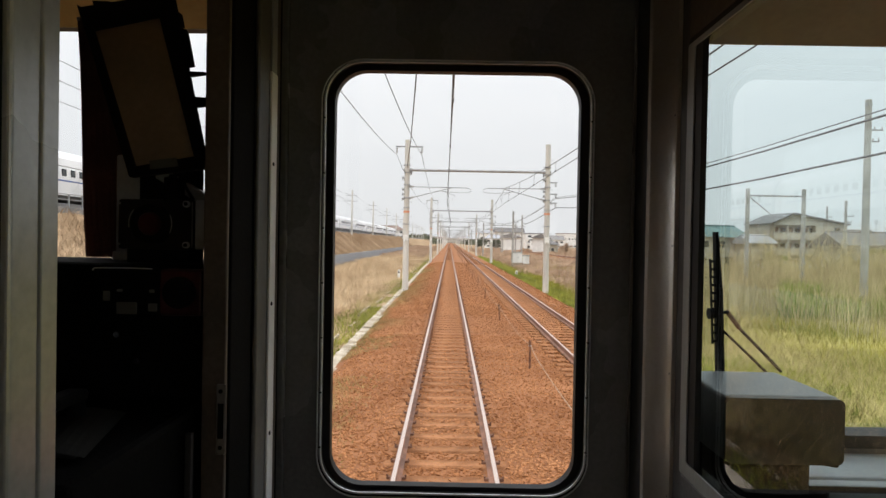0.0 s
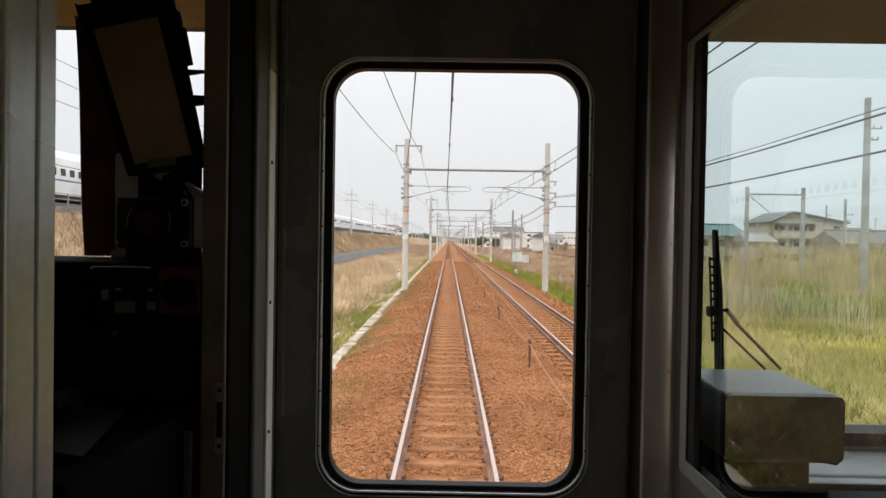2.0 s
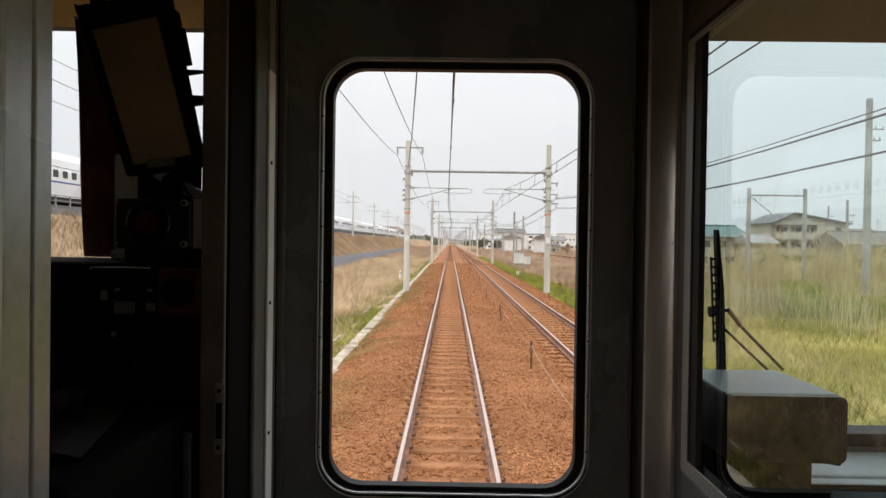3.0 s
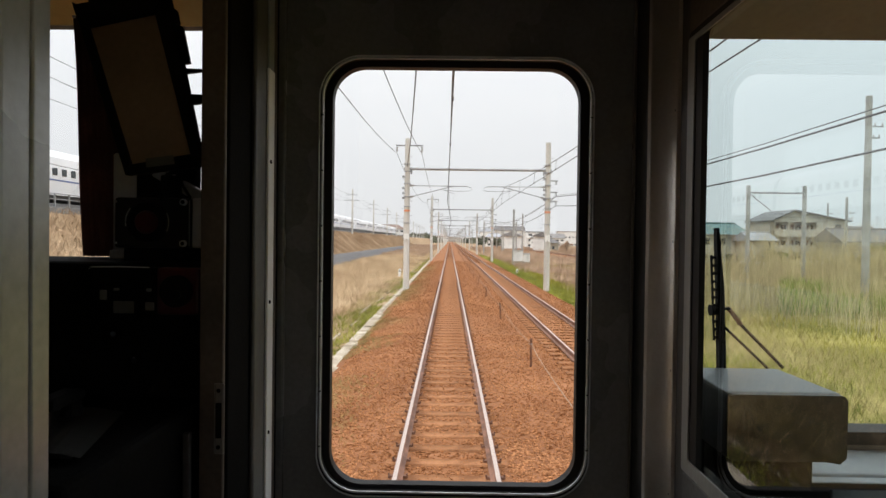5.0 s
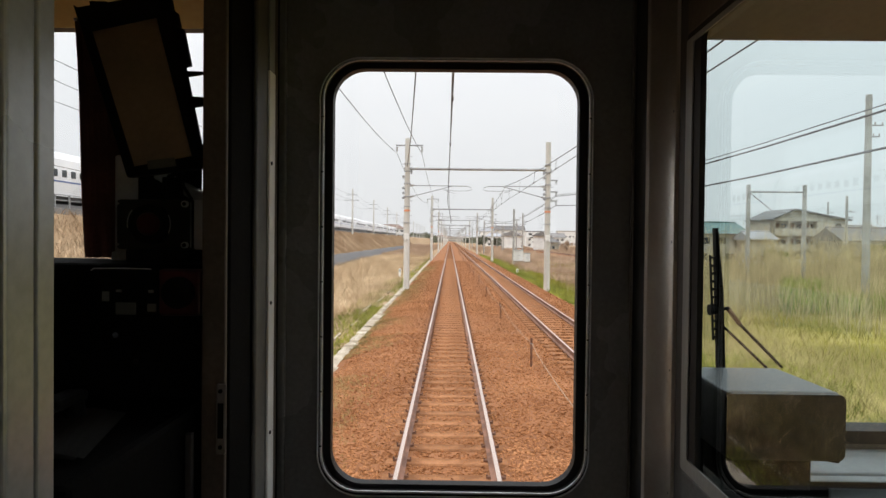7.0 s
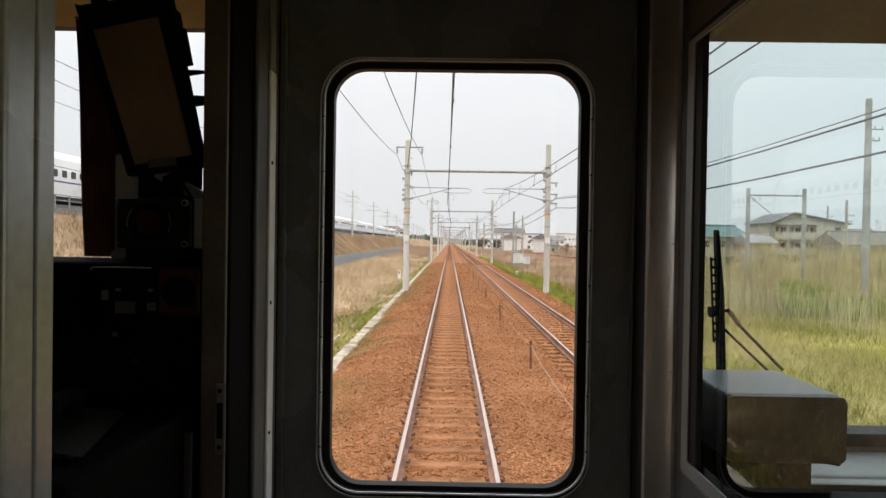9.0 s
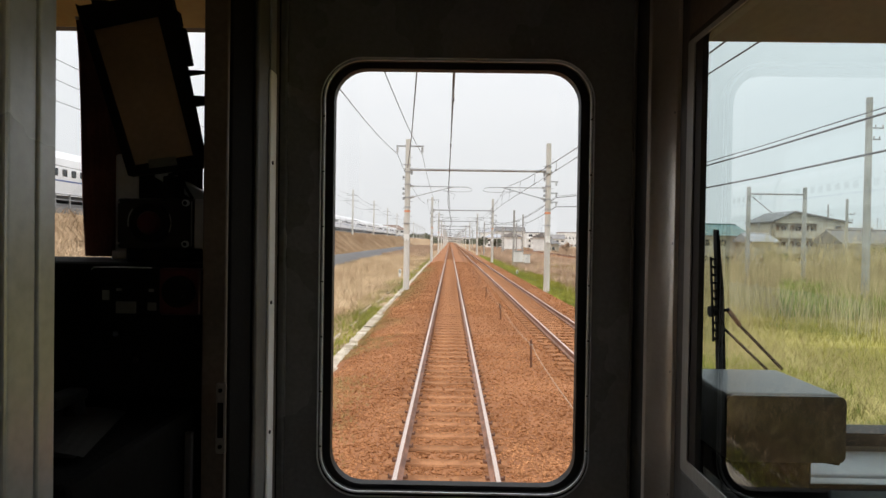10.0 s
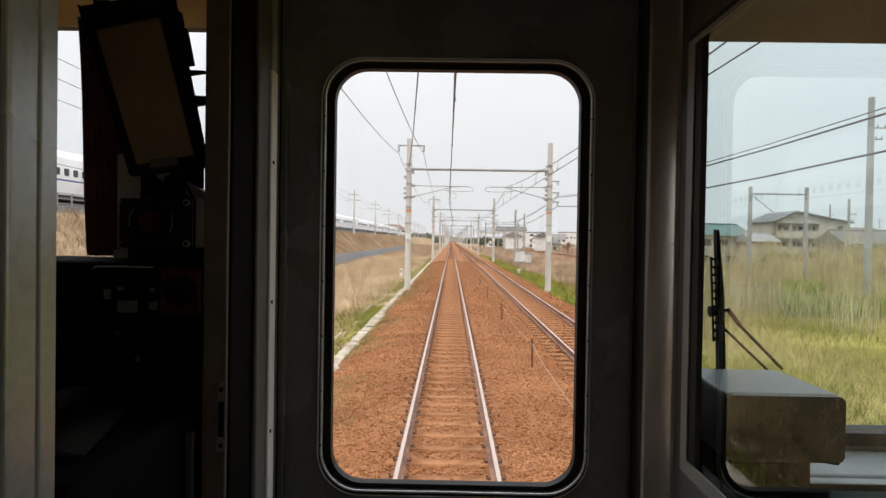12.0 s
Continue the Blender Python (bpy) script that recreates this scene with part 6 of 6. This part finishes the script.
VI = [Vector(p) - Vector((-0.60, 1.25, 2.90)) for p in ((-0.7194, 1.276, 3.0095), (-0.5887, 1.276, 3.0381), (-0.4948, 1.224, 2.7552), (-0.6077, 1.224, 2.734))]


def slab(bm, quad, front, behind, bevel=0.0):
    """A flat plate on four corners, with a thickness along y."""
    a = [bm.verts.new(p + Vector((0, front, 0))) for p in quad]
    b = [bm.verts.new(p + Vector((0, behind, 0))) for p in quad]
    made = [bm.faces.new(a[::-1]), bm.faces.new(b)]
    for k in range(4):
        made.append(bm.faces.new((a[k], a[(k + 1) % 4], b[(k + 1) % 4], b[k])))
    bmesh.ops.recalc_face_normals(bm, faces=made)
    if bevel:
        bmesh.ops.bevel(bm, geom=list({e for f in made for e in f.edges}), offset=bevel, segments=2, affect="EDGES", profile=0.5)


def along(a, b, c, d, u, v):
    """A point inside the quad a b c d, u across and v down."""
    return a.lerp(b, u).lerp(d.lerp(c, u), v)


bm = bmesh.new()
slab(bm, VI, -0.002, 0.004)
part("board", bm, M_VISOR, vs)
for k, nm in enumerate(("frame_top", "frame_side", "frame_foot", "frame_side")):
    bm = bmesh.new()
    n1 = (k + 1) % 4
    slab(bm, [VO[k], VO[n1], VI[n1], VI[k]], -0.010, 0.010, 0.0025)
    part(nm, bm, M_BLACK, vs)
bm = bmesh.new()
slab(bm, [along(*VO, u, v) for u, v in ((0.32, 0.925), (0.66, 0.925), (0.66, 0.972), (0.30, 0.972))], -0.0125, -0.0105)
part("sticker", bm, M_PLATE, vs, "small grey sticker")
for u0, u1, v0, v1 in ((0.98, 1.07, 0.20, 0.43), (0.98, 1.04, 0.10, 0.20), (0.98, 1.20, 0.455, 0.485), (0.98, 1.20, 0.60, 0.66), (0.16, 0.34, -0.028, 0.02), (0.52, 0.60, -0.03, 0.02), (-0.01, 0.03, -0.02, 0.06)):
    bm = bmesh.new()
    slab(bm, [along(*VO, u, v) for u, v in ((u0, v0), (u1, v0 + 0.02), (u1, v1), (u0, v1))], -0.008, 0.008, 0.002)
    part("clip", bm, M_BLACK, vs)

ct = empty("curtain", "dark brown pleated curtain beside the windscreen", "curtain")
bm = bmesh.new()
cols = 40
rows_ = [[bm.verts.new((-0.872 + 0.026 * r / 6 + (0.11 + 0.012 * r / 6) * c / cols, 1.47 + 0.012 * math.sin(c * 1.25) + 0.004 * math.sin(c * 0.5 + r), 3.10 - 0.55 * r / 6)) for c in range(cols + 1)] for r in range(7)]
for r in range(6):
    for c in range(cols):
        bm.faces.new((rows_[r][c], rows_[r][c + 1], rows_[r + 1][c + 1], rows_[r + 1][c]))
bmesh.ops.solidify(bm, geom=bm.faces[:], thickness=0.003)
part("cloth", bm, M_CURTAIN, ct, smooth=True)
bm = bmesh.new()
tube(bm, (-0.872, 1.47, 3.100), (-0.74, 1.47, 3.100), 0.004, seg=8)
part("curtain_rail", bm, M_PIPE, ct)

sp = empty("speaker_unit", "black box with a dull red disc and bolts", "equipment box")
bm = bmesh.new()
box(bm, -0.6846, -0.5286, 1.30, 1.40, 2.5735, 2.6766, bevel=0.006)
part("case", bm, M_CASE, sp)
bm = bmesh.new()
tube(bm, (-0.612, 1.288, 2.626), (-0.612, 1.2995, 2.626), 0.040, 0.042, seg=28)
part("bezel", bm, M_BLACK, sp)
bm = bmesh.new()
tube(bm, (-0.612, 1.280, 2.626), (-0.612, 1.2875, 2.626), 0.020, 0.024, seg=24)
part("disc", bm, M_RED, sp, "dull red round disc")
# highlights on the bezel's rim, built as two pale arcs
bm = bmesh.new()
for q in (0.0, 0.46):
    wire_mesh(bm, [(-0.612 + 0.044 * math.cos(a), 1.290, 2.626 + 0.044 * math.sin(a)) for a in np.linspace(math.tau * (q - 0.07), math.tau * (q + 0.07), 12)], 0.0011, 6)
part("bezel_glints", bm, M_PIPE, sp, "two thin pale arcs modelled as highlights on the bezel")
for x in (-0.6795, -0.5405):
    for z in (2.5835, 2.6675):
        bm = bmesh.new()
        tube(bm, (x, 1.292, z), (x, 1.2995, z), 0.0068 if x > -0.6 else 0.0022, seg=16)
        bolt = part("bolt", bm, M_CABGREY, sp, "dull metal bolt")
        if x > -0.6:
            bm = bmesh.new()
            tube(bm, (x, 1.2905, z), (x, 1.2918, z), 0.0042, seg=12)
            part("socket", bm, M_BLACK, bolt)
bm = bmesh.new()
box(bm, -0.67, -0.54, 1.31, 1.39, 2.545, 2.574, bevel=0.003)
part("bracket", bm, M_BLACK, sp)
bm = bmesh.new()
box(bm, -0.5262, -0.500, 1.302, 1.36, 2.5745, 2.6766, bevel=0.004)
part("side_cover", bm, M_CABGREY, sp, "grey metal side cover")
# pale line down the right edge of the case
bm = bmesh.new()
box(bm, -0.5305, -0.5280, 1.2965, 1.2995, 2.578, 2.672, bevel=0.001, seg=1)
part("edge_bead", bm, M_PIPE, sp, "thin pale metal line on the case edge")
pa = empty("grey_wall_box", "grey panel behind the driver's equipment", "panel")
bm = bmesh.new()
box(bm, -0.763, -0.685, 1.44, 1.56, 2.547, 2.785, bevel=0.006)
part("body", bm, M_CABGREY, pa)
bm = bmesh.new()
box(bm, -0.7507, -0.6727, 1.405, 1.438, 2.547, 2.5662, bevel=0.003)
part("foot", bm, M_CABGREY, pa)
am = empty("monitor_arm", "grey metal bracket arm with a cable", "bracket")
bm = bmesh.new()
box(bm, -0.045, 0.075, -0.015, 0.015, -0.012, 0.012, pose(-0.586, 1.36, 2.714, 0, 29, 0), bevel=0.004)
part("arm", bm, M_LEDGE, am)
bm = bmesh.new()
box(bm, -0.683, -0.552, 1.385, 1.42, 2.677, 2.785, bevel=0.006)
part("back_plate", bm, M_BLACK, am)
bm = bmesh.new()
box(bm, -0.60, -0.565, 1.32, 1.384, 2.677, 2.725, bevel=0.004)
part("foot", bm, M_BLACK, am)
bm = bmesh.new()
wire_mesh(bm, [(-0.545, 1.27, 2.725), (-0.562, 1.27, 2.722), (-0.575, 1.28, 2.70), (-0.582, 1.29, 2.672)], 0.004, 6)
wire_mesh(bm, [(-0.540, 1.27, 2.725), (-0.532, 1.27, 2.70), (-0.524, 1.29, 2.676)], 0.003, 6)
part("cable", bm, M_BLACK, am)

# running gear under the car
for y in (-1.2, -5.6):
    bg = empty("bogie", "dark steel bogie under the train", "bogie", pose(0, y, 0), "bogies under the train")
    bm = bmesh.new()
    box(bm, -0.95, -0.82, -1.3, 1.3, 0.32, 0.55, bevel=0.03)
    box(bm, 0.82, 0.95, -1.3, 1.3, 0.32, 0.55, bevel=0.03)
    box(bm, -0.82, 0.82, -0.25, 0.25, 0.42, 0.82, bevel=0.03)
    part("bogie_frame", bm, M_WIRE, bg)
    for q in (-0.95, 0.95):
        bm = bmesh.new()
        tube(bm, (-0.8, q, 0.43), (0.8, q, 0.43), 0.07, seg=12)
        ax = part("axle", bm, M_PIPE, bg)
        for sgn in (-1, 1):
            bm = bmesh.new()
            tube(bm, (sgn * 0.53, q, 0.43), (sgn * 0.62, q, 0.43), 0.43, seg=32)
            part("wheel", bm, M_PIPE, ax)
bm = bmesh.new()
box(bm, -1.30, 1.30, -7.0, 1.5, 0.70, 0.998, bevel=0.02)
tagged(link("underframe", bm, M_WIRE), "dark steel underframe of the train", "underframe", kind="structure")


# ---- along the line that the train has passed ----
# overbridge: stone piers, steel girders
PB = -318.0
ob_ = empty("overbridge", "dark steel railway overbridge on weathered stone piers", "bridge", pose(0, PB, 0))
for x in (3.9, -9.5):
    bm = bmesh.new()
    box(bm, x, x + 1.9, 0, 5.0, -0.6, 5.3, bevel=0.05)
    pier = part("pier", bm, M_CURB, ob_)
    for k in range(7):
        bm = bmesh.new()
        box(bm, x - 0.012, x + 1.912, -0.012, 5.012, -0.4 + k * 0.8, 0.36 + k * 0.8, bevel=0.03, seg=1)
        part("stone_course", bm, M_CURB, pier)
    bm = bmesh.new()
    box(bm, x - 0.15, x + 2.05, -0.15, 5.15, 5.3, 5.75, bevel=0.05)
    part("pier_cap", bm, M_CURB, ob_)
for y in (0.6, 4.2):
    bm = bmesh.new()
    box(bm, -10.5, 7.0, y, y + 0.25, 5.75, 7.0, bevel=0.01)
    g_ = part("girder", bm, M_WIRE, ob_)
    for k in range(12):
        bm = bmesh.new()
        box(bm, -10.2 + k * 1.5, -10.05 + k * 1.5, y - 0.08, y + 0.33, 5.8, 6.95, bevel=0.01)
        part("stiffener", bm, M_WIRE, g_)
bm = bmesh.new()
box(bm, -10.5, 7.0, 0.3, 4.8, 7.0, 7.25, bevel=0.02)
part("deck", bm, M_VIA, ob_)
for k in range(9):
    bm = bmesh.new()
    box(bm, -10.0 + k * 2, -9.8 + k * 2, 0.86, 4.19, 6.1, 6.4, bevel=0.01)
    part("cross_beam", bm, M_RUST, ob_)

# colour light signal on its mast
sg = empty("railway_signal", "slim mast with a signal head showing green", "signal", pose(-2.9, -262, 0))
bm = bmesh.new()
tube(bm, (0, 0, -0.6), (0, 0, 5.2), 0.08, seg=12)
part("mast", bm, M_PIPE, sg)
bm = bmesh.new()
box(bm, 0.12, 0.58, -0.12, 0.1, 3.7, 4.75, bevel=0.08, seg=3)
hd = part("signal_head", bm, M_BLACK, sg)
for k, z in enumerate((4.5, 4.22, 3.94)):
    bm = bmesh.new()
    tube(bm, (0.35, -0.121, z), (0.35, -0.135, z), 0.09, seg=20)
    part("lens", bm, M_LAMPG if k == 1 else M_DARKWIN, hd)
    bm = bmesh.new()
    tube(bm, (0.35, -0.12, z + 0.1), (0.35, -0.30, z + 0.085), 0.05, seg=12)
    part("hood", bm, M_BLACK, hd)
bm = bmesh.new()
for k in range(14):
    box(bm, -0.2, -0.1, -0.01, 0.01, 0.2 + k * 0.33, 0.23 + k * 0.33)
box(bm, -0.22, -0.19, -0.015, 0.015, 0.0, 5.0)
part("ladder", bm, M_PIPE, sg)

# white equipment cabinets on a slab beside a drain
for x, y, w, h_ in ((-4.6, -275, 0.95, 1.75), (-3.9, -272.5, 0.6, 1.45)):
    cb = empty("relay_cabinet", "white steel relay cabinet on a concrete slab", "cabinet", pose(x, y, -0.85), "relay cabinets")
    bm = bmesh.new()
    box(bm, -w / 2, w / 2, -0.3, 0.3, 0.2, 0.2 + h_, bevel=0.02)
    part("body", bm, M_SIGN, cb)
    bm = bmesh.new()
    box(bm, -w / 2 + 0.05, w / 2 - 0.05, -0.315, -0.301, 0.28, 0.12 + h_, bevel=0.004)
    dr = part("door", bm, M_SIGN, cb)
    bm = bmesh.new()
    box(bm, w / 2 - 0.14, w / 2 - 0.11, -0.34, -0.316, 0.9, 1.1, bevel=0.005)
    part("handle", bm, M_CHROME, dr)
    bm = bmesh.new()
    box(bm, -w / 2 - 0.06, w / 2 + 0.06, -0.36, 0.36, 0.2 + h_, 0.26 + h_, bevel=0.015)
    part("lid", bm, M_SIGN, cb)
    bm = bmesh.new()
    box(bm, -w / 2 - 0.15, w / 2 + 0.15, -0.45, 0.45, -0.1, 0.199, bevel=0.03)
    part("slab", bm, M_CURB, cb)
for x0, x1 in ((-4.4, -1.6), (1.5, 5.6)):
    dn = empty("culvert_wall", "low weathered concrete culvert wall in the ballast", "culvert", pose(0, -284, 0), "culvert walls")
    for y in (0.0, 0.75):
        bm = bmesh.new()
        box(bm, x0, x1, y, y + 0.16, -0.7, 0.02, bevel=0.02)
        part("wall", bm, M_CURB, dn)

# stepped retaining wall and marker posts
rt = empty("retaining_wall", "sloping grey concrete buttress wall under a grassy bank", "retaining wall", pose(11.5, -309, -1.2), kind="structure")
for k in range(4):
    bm = bmesh.new()
    a_ = [bm.verts.new(p) for p in ((0, k * 3.4, 0), (2.6, k * 3.4, 0), (2.6, k * 3.4, 4.6), (1.9, k * 3.4, 4.6))]
    b_ = [bm.verts.new((v.co.x, v.co.y + 2.7, v.co.z)) for v in a_]
    bm.faces.new(a_)
    bm.faces.new(b_)
    for q in range(4):
        bm.faces.new((a_[q], a_[(q + 1) % 4], b_[(q + 1) % 4], b_[q]))
    bmesh.ops.recalc_face_normals(bm, faces=bm.faces[:])
    bmesh.ops.bevel(bm, geom=bm.edges[:], offset=0.05, segments=1, affect="EDGES")
    part("buttress", bm, M_CURB, rt)
for y in (-248, -190, -148, -24):
    marker_post(-3.5, y, -0.75, 0.6, 0.22)

# warehouse with a green sign, and houses beyond the field
wh = house(70, -4, 20, 12, 7.0, -2, "flat", None, 2, lab="pale grey box-shaped warehouse with a green sign", skin=M_TILEP)
bm = bmesh.new()
box(bm, -8.6, -6.9, -6.16, -6.08, 4.6, 6.3, bevel=0.02, seg=1)
part("sign_panel", bm, M_TILEG, wh, "plain green square sign")
for k in range(4):
    bm = bmesh.new()
    box(bm, -6.4 + k * 0.75, -5.85 + k * 0.75, -6.14, -6.08, 5.0, 5.9, bevel=0.01, seg=1)
    part("sign_bar", bm, M_TILEG, wh)
house(62, 55, 10, 8, 5.6, 4, "gable", M_TILEB, lab="tall brown house with a steep dark roof", skin=M_PLASTER)
house(75, 60, 13, 8, 5.0, -3, "hip", M_TILE)
house(52, 20, 9, 7, 3.2, 2, "gable", M_TILEB, 1, lab="low house with a brown tiled roof")
st2 = empty("stay_wire", "slanted stay wire with a yellow and black striped cover", "stay wire", pose(0, Y0 - 3 * SPAN, 0))
bm = bmesh.new()
tube(bm, (PXR, -0.2, 6.2), (PXR + 1.6, -4.6, -0.7), 0.014, seg=8)
part("wire", bm, M_PIPE, st2)
for k in range(8):
    pa_, pb_ = Vector((PXR, -0.2, 6.2)), Vector((PXR + 1.6, -4.6, -0.7))
    bm = bmesh.new()
    tube(bm, pa_.lerp(pb_, 0.70 + k * 0.034), pa_.lerp(pb_, 0.734 + k * 0.034), 0.04, seg=10)
    part("cover_band", bm, M_YELLOW if k % 2 else M_BLACK, st2)

# green willows beside the line
for k, (x, y, h_, r) in enumerate(((13.5, -150, 6.5, 4.0), (19.0, -158, 7.0, 4.2), (15.0, -168, 6.0, 4.0), (22.0, -146, 6.0, 3.6), (12.5, -178, 4.5, 3.0))):
    tree(x, y, h_, r, 5000, M_LEAF, "bushy tree with fresh spring-green leaves", 20 + k, 0.13)
tree(-7.5, -118, 2.2, 1.2, 2500, M_BRUSH, "round leafless brown bush in the dry grass", 31, 0.06)

# stay wire with a striped cover at a passed pole
st = empty("stay_wire", "slanted stay wire with a yellow and black striped cover", "stay wire", pose(0, Y0 - SPAN, 0))
bm = bmesh.new()
tube(bm, (PXL, -0.2, 6.2), (-3.5, -4.6, -0.8), 0.014, seg=8)
part("wire", bm, M_PIPE, st)
for k in range(8):
    t0, t1 = 0.70 + k * 0.034, 0.734 + k * 0.034
    p0 = Vector((PXL, -0.2, 6.2)).lerp(Vector((-3.5, -4.6, -0.8)), t0)
    p1 = Vector((PXL, -0.2, 6.2)).lerp(Vector((-3.5, -4.6, -0.8)), t1)
    bm = bmesh.new()
    tube(bm, p0, p1, 0.04, seg=10)
    part("cover_band", bm, M_YELLOW if k % 2 else M_BLACK, st)
